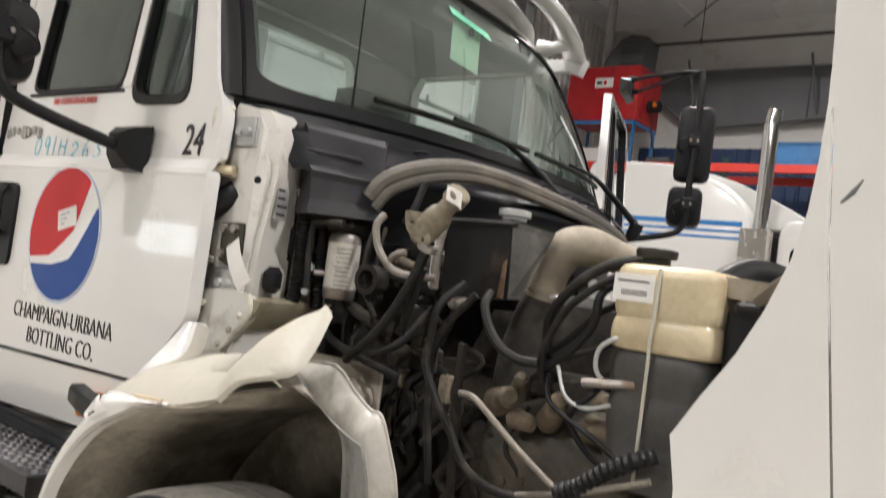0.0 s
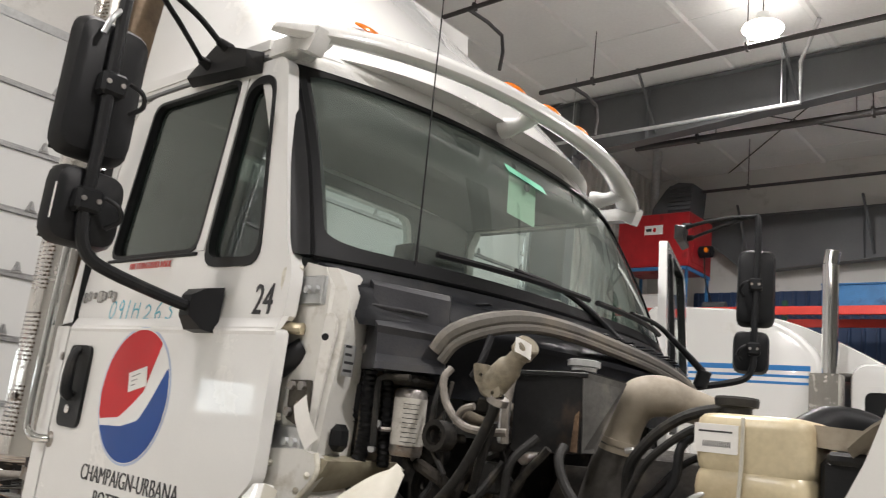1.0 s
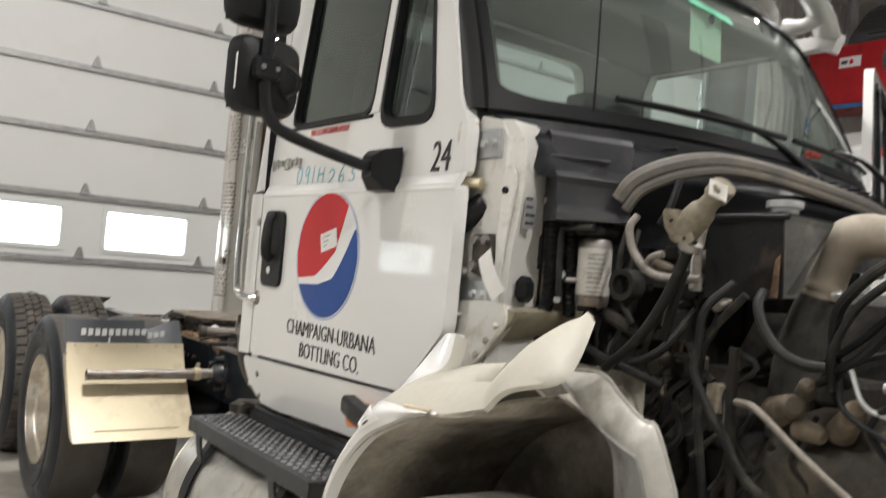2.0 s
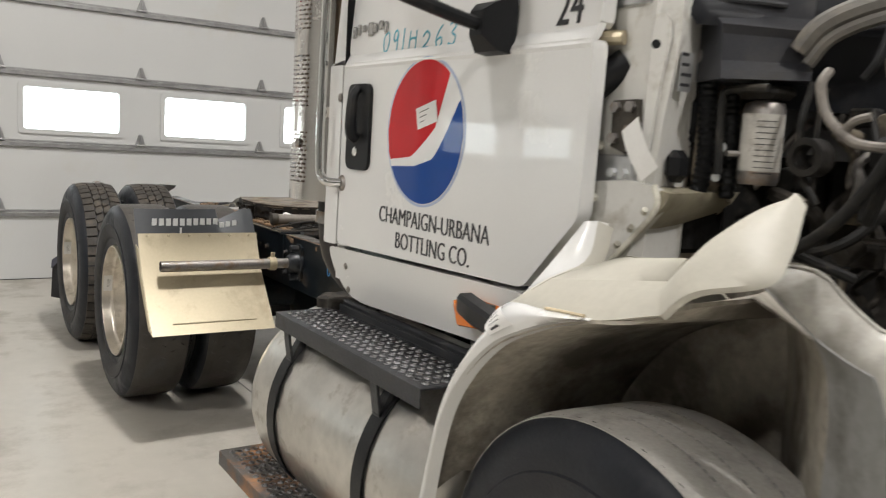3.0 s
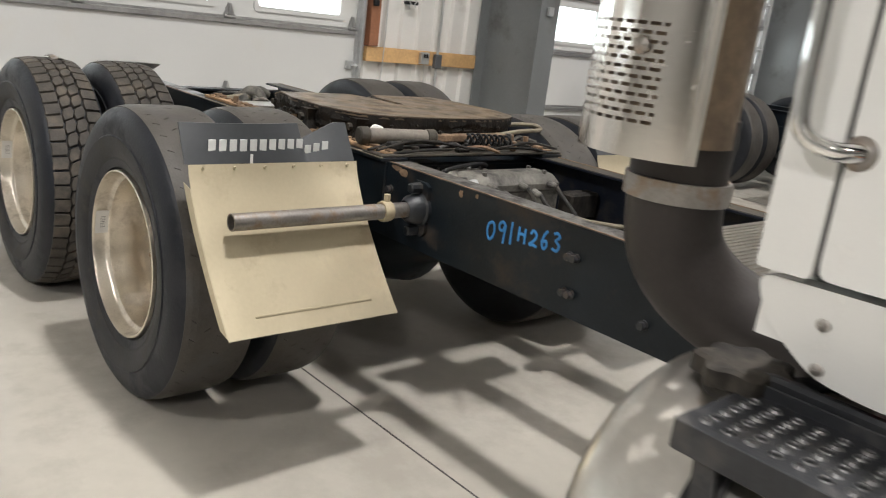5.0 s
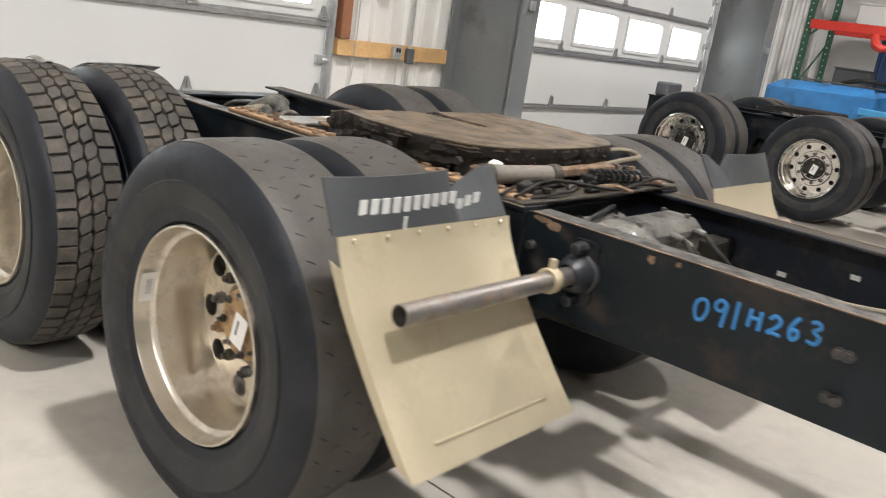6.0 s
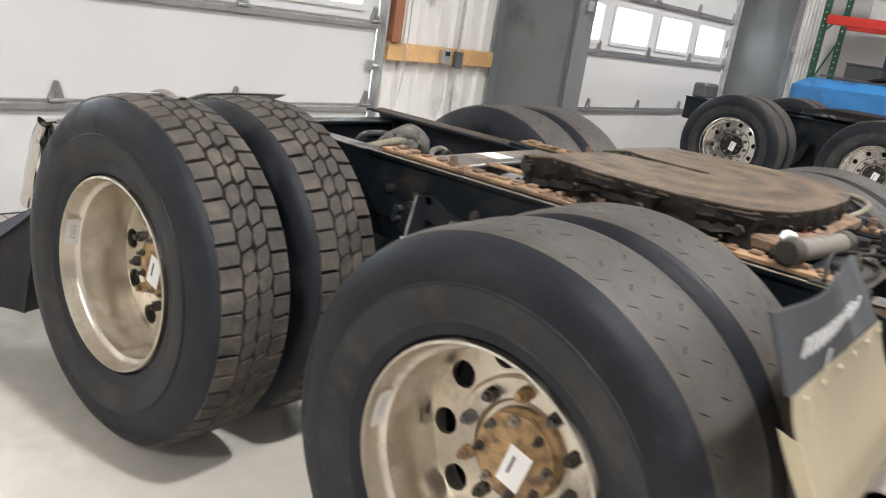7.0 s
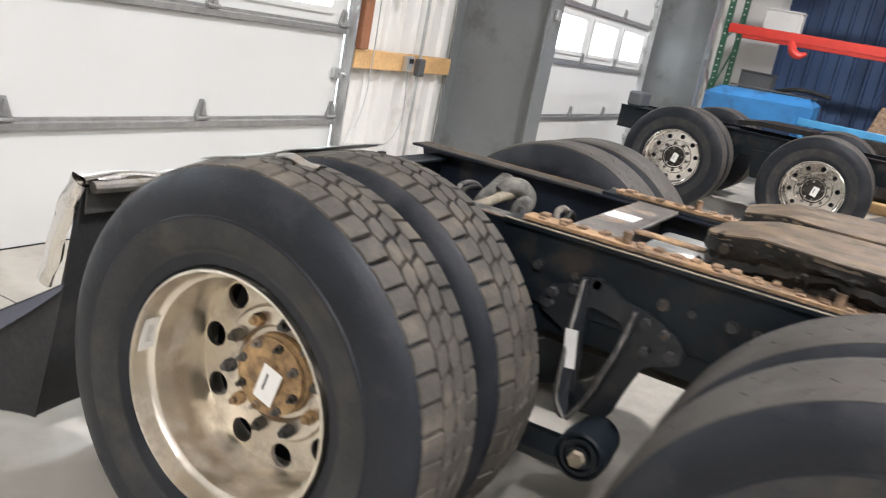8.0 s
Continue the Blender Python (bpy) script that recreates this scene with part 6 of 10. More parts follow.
# fuel tank with straps, upper and lower steps
TK_Y, TK_Z, TK_R = 2.12, 0.56, 0.30
tk = part("fuel_tank", Geo().lathe([(-3.33, 0.001), (-3.335, 0.2), (-3.32, 0.265), (-3.295, 0.292), (-3.26, 0.30), (-2.33, 0.30), (-2.29, 0.29), (-2.26, 0.25), (-2.25, 0.001)], (0, TK_Y, TK_Z), "x", 56), TANK, truck, "brushed aluminium round fuel tank")
cap = Geo().loft([[(-3.17 + r * (1 + lobe * 0.12 * math.cos(7 * t)) * math.cos(t), 2.07 + r * (1 + lobe * 0.12 * math.cos(7 * t)) * math.sin(t), TK_Z + TK_R - 0.02 + z) for t in np.linspace(0, 2 * math.pi, 57)[:-1]]
                  for z, r, lobe in ((0.0, 0.062, 0), (0.018, 0.062, 0), (0.022, 0.074, 1), (0.05, 0.074, 1), (0.056, 0.066, 1), (0.058, 0.04, 0), (0.054, 0.03, 0))])
part("filler_cap", cap, GRIME, tk, "grimy ribbed filler cap")
for x in (-3.10, -2.555):
    part("strap", Geo().lathe([(x - 0.026, 0.302), (x - 0.026, 0.308), (x + 0.026, 0.308), (x + 0.026, 0.302)], (0, TK_Y, TK_Z), "x", 56), BLACK_PLASTIC, tk)
    part("strap_bracket", Geo().prism([(2.30, 0.30), (2.5, 0.62), (2.5, 0.86), (2.44, 0.88), (2.42, 0.5)], "x", x - 0.03, x + 0.03), FRAME, tk)


def grip_step(name, x0, x1, y0, y1, z, material, rusty):
    st = Geo()
    nx, ny = max(3, round((x1 - x0) / 0.036)), max(2, round((y1 - y0) / 0.034))
    holes = []
    for i in range(nx):
        for j in range(ny):
            cx, cy = x0 + 0.03 + (x1 - x0 - 0.06) * i / (nx - 1), y0 + 0.03 + (y1 - y0 - 0.06) * j / (ny - 1)
            if (i + j) % 2:
                holes.append(circle(cx, cy, 0.0070, 8))
    st.panel([(x0, y0), (x1, y0), (x1, y1), (x0, y1)], holes, lambda u, v, t: (u, v, z - t), 0.004)
    s = part(name, st, material, truck, "black punched-grip steel step" if not rusty else "scuffed punched-grip steel lower step with rust")
    bumps = Geo()
    for i in range(nx):
        for j in range(ny):
            cx, cy = x0 + 0.03 + (x1 - x0 - 0.06) * i / (nx - 1), y0 + 0.03 + (y1 - y0 - 0.06) * j / (ny - 1)
            if (i + j) % 2 == 0:
                bumps.lathe([(0.0, 0.0105), (0.0042, 0.0078), (0.0048, 0.0045), (0.001, 0.0033)], (cx, cy, z), "z", 10)
            else:
                bumps.lathe([(0.0, 0.0102), (0.0026, 0.0088), (0.0, 0.0070), (-0.005, 0.0070)], (cx, cy, z), "z", 10)
    tagged(part("grip_bump", bumps, STEP_WORN, s, "worn bright grip bumps"), kind="stuff")
    part("edge_flange", Geo().box(x0, x1, y0 - 0.004, y0, z - 0.045, z + 0.001, 0.0015), material, s)
    part("edge_flange", Geo().box(x0 - 0.004, x0, y0, y1, z - 0.045, z + 0.001, 0.0015), material, s)
    part("edge_flange", Geo().box(x0, x1, y1, y1 + 0.004, z - 0.03, z + 0.02, 0.0015), material, s)
    return s


STEP_WORN = mat("worn_step_steel", (0.15, 0.15, 0.152), 0.36, 0.8, vary=0.3, scale=12, fine=120, bump=0.2)
STEP_PAINT = mat("black_step_paint", (0.030, 0.032, 0.036), 0.4, 0.3, vary=0.25, scale=9, fine=120, bump=0.2, dirt=(0.07, 0.065, 0.06), dirt_amount=0.25, dirt_scale=9)
STEP_RUST = mat("rusting_step_paint", (0.075, 0.07, 0.065), 0.5, 0.2, vary=0.25, scale=9, fine=120, bump=0.2, dirt=(0.30, 0.15, 0.07), dirt_amount=0.45, dirt_scale=6)
up_step = grip_step("upper_step", -3.14, -2.33, 1.84, 2.03, 0.865, STEP_PAINT, False)
lo_step = grip_step("lower_step", -3.39, -2.34, 1.765, 1.925, 0.36, STEP_RUST, True)
for x in (-3.09, -2.56):
    part("step_bracket", Geo().loft([[(x - 0.017, y, z), (x + 0.017, y, z), (x + 0.017, y + 0.008, z), (x - 0.017, y + 0.008, z)] for y, z in ((1.846, 0.858), (1.852, 0.79), (1.862, 0.73), (1.872, 0.70))]), STEP_PAINT, up_step)
    part("step_bracket", Geo().loft([[(x - 0.017, y, z), (x + 0.017, y, z), (x + 0.017, y + 0.02, z - 0.008), (x - 0.017, y + 0.02, z - 0.008)] for y, z in ((1.86, 0.735), (1.90, 0.805), (1.97, 0.853))]), STEP_PAINT, up_step)
    part("step_bracket", Geo().box(x - 0.02, x + 0.02, 1.78, 2.10, 0.325, 0.345, 0.003), STEP_PAINT, lo_step)
part("back_rail", Geo().box(-3.15, -2.30, 2.042, 2.066, 0.872, 0.897, 0.006), STEP_PAINT, up_step)

# exhaust stack behind the cab
MUFFLER = mat("browned_muffler_steel", (0.24, 0.18, 0.125), 0.42, 0.7, vary=0.2, scale=4, fine=60, bump=0.12, dirt=(0.12, 0.085, 0.06), dirt_amount=0.35, dirt_scale=5)
PIPE_RUST = mat("heat_browned_pipe", (0.028, 0.023, 0.021), 0.55, 0.2, vary=0.2, scale=5, fine=80, bump=0.15)
SX, SY = -3.465, 2.165
ex = part("exhaust_muffler", Geo().cyl((SX, SY, 1.20), (SX, SY, 3.1), 0.125, n=32), MUFFLER, truck, "tall exhaust muffler behind the cab")
sh = Geo()
a0, a1 = radians(180), radians(327)
R_SH, PITCH, SLOT = 0.152, 0.0145, 0.006
cols, rows = 132, 122
levels = []
for j in range(rows):
    levels += [1.175 + PITCH * j, 1.175 + PITCH * j + SLOT]
levels.append(1.175 + PITCH * rows)
sh_v = [(SX + R_SH * math.cos(a0 + (a1 - a0) * c / cols), SY + R_SH * math.sin(a0 + (a1 - a0) * c / cols), z) for z in levels for c in range(cols + 1)]
sh_f = []
for j in range(2 * rows):
    row = j // 2
    slotted = j % 2 == 0 and row >= 4 and (row - 4) % 17 < 12
    for c in range(cols):
        shift = c + (4 if row % 2 else 0)
        if slotted and 4 <= c < 104 and shift % 8 not in (0, 7):
            continue
        k = j * (cols + 1) + c
        sh_f.append((k, k + 1, k + cols + 2, k + cols + 1))
sh.add(sh_v, sh_f)
part("heat_shield", sh, POLISHED, ex, "polished heat shield with rows of slots")
part("tail_pipe", Geo().cyl((SX, SY, 3.1), (SX, SY, 3.6), 0.065, n=20), CHROME, ex)
part("clamp", Geo().lathe([(0.0, 0.09), (0.0, 0.098), (0.04, 0.098), (0.04, 0.09)], (SX + 0.03, SY + 0.03, 1.095), "z", 28), STEEL, ex)
part("down_pipe", Geo().tube([(SX + 0.03, SY + 0.03, 1.25), (SX + 0.03, SY + 0.03, 1.10), (SX + 0.05, SY + 0.05, 0.98), (SX + 0.15, SY + 0.11, 0.89), (SX + 0.4, SY + 0.19, 0.83)], 0.09, 20, 5), PIPE_RUST, ex, "dark heat-browned exhaust elbow")
part("shield_screw", Geo().lathe([(0, 0.001), (0.004, 0.012), (0, 0.016)], (0, 0, 0), "y", 12), STEEL, ex).matrix_basis = pose(SX + 0.03, SY - 0.155, 1.36)


# -- cab --
SIDE = 1.985


def side_y(z):
    """Near side of the cab: upright below the crease, leaning in above it, the sill tucked under."""
    if z < 1.6:
        return SIDE + (0.018 + 0.16 * max(0.0, 1.06 - z) if z < 1.066 else 0.0)
    return SIDE + 0.012 + (z - 1.6) * 0.075


def side_place(near=True):
    def put(u, v, t):
        y = side_y(v) + t
        return (u, y if near else mirror_y(y), v)
    return put


door_low = [(-3.06, 1.078), (-2.20, 1.102), (-2.05, 1.262), (-2.045, 1.595), (-3.06, 1.595)]
door_up = [(-3.06, 1.612), (-2.045, 1.612), (-2.052, 1.735), (-2.095, 1.80), (-2.178, 2.05), (-2.262, 2.315), (-2.29, 2.34), (-2.96, 2.345), (-3.03, 2.32), (-3.06, 2.26)]
win_main = [(-2.945, 1.80), (-2.475, 1.80), (-2.455, 2.305), (-2.92, 2.31)]
win_quarter = [(-2.43, 1.76), (-2.185, 1.755), (-2.30, 2.285), (-2.415, 2.285)]
MAIN, QUART = rounded(win_main, 0.045, 4), rounded(win_quarter, 0.06, 4)


def build_door(near):
    pl = side_place(near)
    g = Geo().panel(rounded(door_low, 0.02, 3), [], pl, 0.035)
    g.panel(rounded(door_up, 0.03, 3), [MAIN, QUART], pl, 0.035)
    sgn = 1 if near else -1
    y0 = SIDE if near else mirror_y(SIDE)
    # the rolled crease between the two panels
    g.prism([(-0.003, 1.585), (0.0, 1.577), (0.02, 1.60), (0.035, 1.632), (0.03, 1.645), (0.01, 1.613)], "x", -3.055, -2.05)
    g.v = [(x, (y + y0 if near else mirror_y(y + SIDE)) if abs(y) < 0.2 else y, z) for x, y, z in g.v]
    door = part("door", g, WHITE, truck, "white cab door with a round decal and lettering" if near else "white cab door standing open")
    for loop, lap, lip in ((MAIN, 0.004, 0.009), (QUART, 0.008, 0.017)):
        fr = Geo().panel(inset(loop, -lap), [inset(loop, lip)], lambda u, v, t: pl(u, v, t - 0.005), 0.03)
        part("window_seal", fr, BLACK_PLASTIC, door)
        gl = Geo().panel(inset(loop, 0.006), [], lambda u, v, t: pl(u, v, 0.014 + t), 0.004)
        part("window_pane", gl, SIDE_GLASS, door)
    part("divider", Geo().panel([(-2.478, 1.80), (-2.44, 1.80), (-2.425, 2.30), (-2.455, 2.30)], [], lambda u, v, t: pl(u, v, t - 0.004), 0.01), WHITE, door)
    inner = Geo().panel(rounded([(-3.02, 1.11), (-2.21, 1.13), (-2.09, 1.26), (-2.09, 1.74), (-3.02, 1.74)], 0.03, 3), [], lambda u, v, t: pl(u, v, 0.04 + t), 0.05)
    part("inner_trim", inner, INTERIOR, door)
    return door


door = build_door(True)
# chamfered lower lip of the window opening
part("window_ledge", Geo().box(-2.955, -2.47, SIDE + 0.019, SIDE + 0.03, 1.788, 1.797, 0.003), BLACK_PLASTIC, door)
# handle
hd = Geo().panel(rounded([(-3.0110, 1.300), (-2.8800, 1.300), (-2.8800, 1.535), (-3.0110, 1.535)], 0.03, 4), [rounded([(-2.9860, 1.375), (-2.9050, 1.375), (-2.9050, 1.515), (-2.9860, 1.515)], 0.02, 3)], lambda u, v, t: (u, SIDE - 0.010 + t, v), 0.012)
hd.panel(rounded([(-2.9980, 1.345), (-2.8930, 1.345), (-2.8930, 1.525), (-2.9980, 1.525)], 0.02, 3), [], lambda u, v, t: (u, SIDE - 0.0015 + t, v), 0.003)
handle = part("door_handle", hd, BLACK_PLASTIC, door, "black recessed door handle")
part("grip", Geo().tube([(-2.9460, SIDE - 0.012, 1.385), (-2.9460, SIDE - 0.028, 1.40), (-2.9460, SIDE - 0.03, 1.45), (-2.9460, SIDE - 0.026, 1.50), (-2.9460, SIDE - 0.01, 1.525)], [0.016, 0.017, 0.016, 0.014, 0.012], 10), BLACK_PLASTIC, door)
part("lock", Geo().cyl((-2.9460, SIDE - 0.008, 1.35), (-2.9460, SIDE - 0.017, 1.35), 0.013, n=18, c=0.002), CHROME, door)

# round decal: four flat shapes
LC, LR = (-2.613, 1.410), (0.178, 0.182)


def disc(rx, rz, n=56):
    return [(LC[0] + rx * math.cos(2 * math.pi * k / n), LC[1] + rz * math.sin(2 * math.pi * k / n)) for k in range(n)]


def clip_disc(lower, upper, n=40, s=0.955):
    """The slice of the disc between two wave curves (heights across -1..1)."""
    top, bot = [], []
    for k in range(n + 1):
        u = -0.999 + 1.998 * k / n
        e = math.sqrt(1 - u * u)
        lo, hi = max(-e, lower(u)), min(e, upper(u))
        if hi > lo:
            top.append((LC[0] + LR[0] * s * u, LC[1] + LR[1] * s * hi))
            bot.append((LC[0] + LR[0] * s * u, LC[1] + LR[1] * s * lo))
    return top + bot[::-1]


def wave_red(u):
    return -0.42 + 0.10 * (u + 1) + 0.62 * max(0, u + 0.35) ** 1.25 + (1.5 * max(0, u - 0.3))


def wave_blue(u):
    return -0.52 + 0.05 * (u + 1) + 0.20 * max(0, u + 0.2) + 1.2 * max(0, u - 0.25) ** 1.3


def flat_y(poly, depth):
    return Geo().panel(poly, [], lambda u, v, t: (u, SIDE - depth + t, v), 0.0006)


part("decal", flat_y(disc(LR[0], LR[1]), 0.0008), RING_LOGO, door, "round red, white and blue decal")
part("decal_field", flat_y(disc(LR[0] * 0.965, LR[1] * 0.965), 0.0016), WHITE_LOGO, door)
part("decal_field", flat_y(clip_disc(wave_red, lambda u: 2), 0.0024), RED_LOGO, door)
part("decal_field", flat_y(clip_disc(lambda u: -2, wave_blue), 0.0024), BLUE_LOGO, door)
m = pose(-2.60, SIDE - 0.0036, 1.452, 90, -14, 0)
lab = part("inventory_label", Geo().box(-0.045, 0.045, -0.026, 0.026, -0.0004, 0.0004, 0.0001, m), PAPER, door, "white printed label stuck on the decal")
for k in range(3):
    part("label_bar", Geo().box(-0.03, 0.012 - 0.012 * k, 0.012 - 0.012 * k, 0.014 - 0.012 * k, 0.0004, 0.0009, 0.0001, m), INK, door)
lettering("CHAMPAIGN-URBANA", 0.062, facing_y(-2.567, SIDE - 0.0012, 1.172), INK, door, squeeze=0.785, thin=-0.0007)
lettering("BOTTLING CO.", 0.062, facing_y(-2.556, SIDE - 0.0012, 1.112), INK, door, squeeze=0.785, thin=-0.0007)
lettering("24", 0.105, facing_y(-2.133, SIDE + 0.012, 1.627, -4), INK, door, squeeze=0.72)
lettering("FIRE EXTINGUISHER INSIDE", 0.028, facing_y(-2.70, SIDE + 0.0215, 1.762, -4), INK_RED, door, squeeze=0.66, thin=-0.0006)
handwriting("091H263", [(-2.865, -2.828, 1.617, 1.668), (-2.815, -2.785, 1.612, 1.67), (-2.765, -2.755, 1.612, 1.672), (-2.735, -2.69, 1.617, 1.665), (-2.67, -2.625, 1.612, 1.655), (-2.61, -2.57, 1.612, 1.665), (-2.555, -2.515, 1.615, 1.668)],
            lambda u, v: (u, side_y(v) - 0.0005, v), 0.0028, INK_TEAL, door, "teal marker number on the door")
for k, w in enumerate((0.02, 0.014, 0.016, 0.03, 0.018, 0.022, 0.015)):
    x = -3.04 + 0.03 * k
    part("badge_shape", Geo().box(x, x + w, SIDE + 0.010, SIDE + 0.018, 1.665 + 0.006 * (k % 3), 1.697 + 0.004 * (k % 2), 0.003), BADGE, door)

# the rest of the cab shell
sill = [(-3.155, 1.06), (-2.19, 1.092), (-2.24, 0.945), (-2.96, 0.915), (-3.05, 0.925), (-3.13, 0.99)]
shell = Geo()
side_parts = []
for near in (True, False):
    pl = side_place(near)
    side_parts.append(("sill_panel", Geo().panel(rounded(sill, 0.03, 3), [], pl, 0.04)))
    side_parts.append(("corner_panel", Geo().panel(rounded([(-3.15, 1.072), (-3.068, 1.074), (-3.068, 1.592), (-3.15, 1.592)], 0.01, 2), [], pl, 0.05)))
    up_frame = Geo().panel(rounded([(-3.15, 1.592), (-3.068, 1.612), (-3.068, 2.28), (-3.03, 2.355), (-2.24, 2.352), (-2.19, 2.33), (-2.16, 2.40), (-3.15, 2.42)], 0.01, 2), [], pl, 0.05)
    side_parts.append(("door_frame", up_frame))
shell.panel([(2.03, 0.96), (mirror_y(2.03), 0.96), (mirror_y(2.08), 2.42), (2.08, 2.42)], [rounded([(2.44, 2.07), (mirror_y(2.44), 2.07), (mirror_y(2.48), 2.33), (2.48, 2.33)], 0.06, 4)], lambda u, v, t: (-3.15 + t, u, v), 0.05)
side_parts.append(("cab_floor", Geo().box(-3.1, -2.19, 2.03, mirror_y(2.03), 0.99, 1.03, 0.004)))


def roof_pt(u, v):
    s = 2 * u - 1
    x = -3.16 + v * (0.80 + 0.125 * (1 - s * s))
    return (x, YC + s * 0.905, 2.405 + 0.055 * (1 - s ** 4) * (1 - 0.7 * v ** 6))


side_parts.append(("roof_panel", Geo().sheet(roof_pt, 20, 10, 0.03)))
cab = part("cab_back", shell, WHITE, truck, "white steel cab rear wall with a window")
for nm, g in side_parts:
    part(nm, g, WHITE, truck)
for bx, bz in ((-3.045, 1.012), (-3.043, 0.942)):
    part("bolt", Geo().lathe([(0.0, 0.010), (-0.003, 0.0095), (-0.005, 0.006), (-0.006, 0.001)], (bx, side_y(bz), bz), "y", 16), STEEL, cab)
part("bolt", Geo().lathe([(0.0, 0.013), (-0.004, 0.012), (-0.007, 0.001)], (-3.075, SIDE, 1.50), "y", 14), STEEL, cab)
part("seam_rubber", Geo().box(-3.066, -3.063, SIDE + 0.004, SIDE + 0.03, 1.08, 2.3, 0.0005), BLACK_PLASTIC, cab)
lin = Geo()
lin.panel([(2.08, 1.03), (mirror_y(2.08), 1.03), (mirror_y(2.1), 2.38), (2.1, 2.38)], [rounded([(2.44, 2.07), (mirror_y(2.44), 2.07), (mirror_y(2.48), 2.33), (2.48, 2.33)], 0.06, 4)], lambda u, v, t: (-3.098 + t, u, v), 0.02)
lin.sheet(lambda u, v: (roof_pt(u, v)[0] * 0.98 - 0.05, roof_pt(u, v)[1], roof_pt(u, v)[2] - 0.045), 12, 6, 0.01)
part("headliner", lin, INTERIOR, cab, "grey cab lining")
rear_pane = part("rear_window", Geo().box(-3.128, -3.122, 2.43, mirror_y(2.43), 2.06, 2.34, 0.001), CLEAR, cab)
# chrome grab bar at the rear corner
gb = part("grab_bar", Geo().tube([(-3.045, SIDE - 0.002, 1.256), (-3.068, SIDE - 0.03, 1.256), (-3.105, SIDE - 0.038, 1.272), (-3.116, SIDE - 0.04, 1.32), (-3.118, SIDE - 0.04, 1.5), (-3.12, SIDE - 0.03, 2.05), (-3.12, SIDE - 0.01, 2.09), (-3.11, SIDE + 0.03, 2.1)], 0.0135, 12, 4), CHROME, truck, "chrome grab bar")
part("foot", Geo().lathe([(0.0, 0.001), (-0.008, 0.014), (-0.003, 0.022), (0.0, 0.024)], (-3.045, SIDE, 1.256), "y", 18), STEEL, gb)


# windshield, its rubber, posts and header
def ws(u, v):
    s = 2 * u - 1
    b = 1 - abs(s) ** 2.4
    x0, z0 = -2.045 + 0.20 * b, 1.775 + 0.0 * b
    x1, z1 = -2.303 + 0.12 * b, 2.335 + 0.018 * b
    bow = 0.02 * math.sin(v * math.pi)
    return (x0 + (x1 - x0) * v + bow, YC + s * (0.90 - 0.05 * v), z0 + (z1 - z0) * v)


shield = part("windshield", Geo().sheet(ws, 28, 14), WINDSHIELD, truck, "large green-tinted curved windshield")
# thick rubber frame with rounded corners, standing proud of the glass
inner_loop = []
corners = rounded([(0.012, 0.06), (0.5, 0.045), (0.984, 0.045), (0.988, 0.97), (0.010, 0.97)], 0.075, 10)
for i, p in enumerate(corners):
    q = corners[(i + 1) % len(corners)]
    n_ = max(1, int(math.hypot(q[0] - p[0], q[1] - p[1]) / 0.03))
    inner_loop += [(p[0] + (q[0] - p[0]) * k / n_, p[1] + (q[1] - p[1]) * k / n_) for k in range(n_)]
outer_loop = [(k / 40, 0.0) for k in range(40)] + [(1.0, k / 24) for k in range(24)] + [(1 - k / 40, 1.0) for k in range(40)] + [(0.0, 1 - k / 24) for k in range(24)]
part("windshield_frame", Geo().panel(outer_loop, [inner_loop], lambda u, v, d: tuple(Vector(ws(u, v)) + Vector((0.007 - d, -0.002, 0.004))), 0.012), GLASS_EDGE, shield, "thick black windshield rubber")
edge = [ws(k / 24, 0) for k in range(25)] + [ws(1, k / 10) for k in range(1, 11)] + [ws(1 - k / 24, 1) for k in range(1, 25)] + [ws(0, 1 - k / 10) for k in range(1, 11)]
part("windshield_rubber", Geo().tube(edge, 0.009, 8, 1, False), GLASS_EDGE, shield)
for near in (True, False):
    rings = []
    for k in range(9):
        v = k / 8
        p = Vector(ws(0, v))
        dz = (p.z - 1.775)
        a, b = side_y(p.z) + 0.001, p.y - 0.012
        b = a + 0.032
        ring = [(p.x - 0.095, a + 0.002, p.z), (p.x - 0.062, a, p.z), (p.x - 0.052, a + 0.008, p.z), (p.x - 0.052, b, p.z), (p.x - 0.06, b + 0.03, p.z), (p.x - 0.10, b + 0.03, p.z)]
        rings.append([(x, y if near else mirror_y(y), z) for x, y, z in ring])
    part("pillar", Geo().loft(rings), WHITE, cab)
    rings = []
    for k in range(9):
        p = Vector(ws(0, k / 8))
        a = side_y(p.z) + 0.008
        ring = [(p.x - 0.051, a, p.z), (p.x - 0.03, a + 0.003, p.z), (p.x - 0.006, a + 0.018, p.z), (p.x + 0.010, p.y + 0.012, p.z), (p.x + 0.012, p.y + 0.035, p.z), (p.x - 0.03, p.y + 0.04, p.z)]
        rings.append([(x, y if near else mirror_y(y), z) for x, y, z in ring])
    part("pillar_trim", Geo().loft(rings), BLACK_PLASTIC, shield, "black plastic windshield pillar trim")
hdr = Geo().sheet(lambda u, v: (ws(u, 1)[0] - 0.012 - 0.06 * v, YC + (2 * u - 1) * (0.865 + 0.03 * v), ws(u, 1)[2] + 0.012 + v * 0.085 - 0.03 * abs(2 * u - 1) ** 4 * v), 24, 4, 0.02, (1, 0, 0))
part("header", hdr, WHITE, cab)

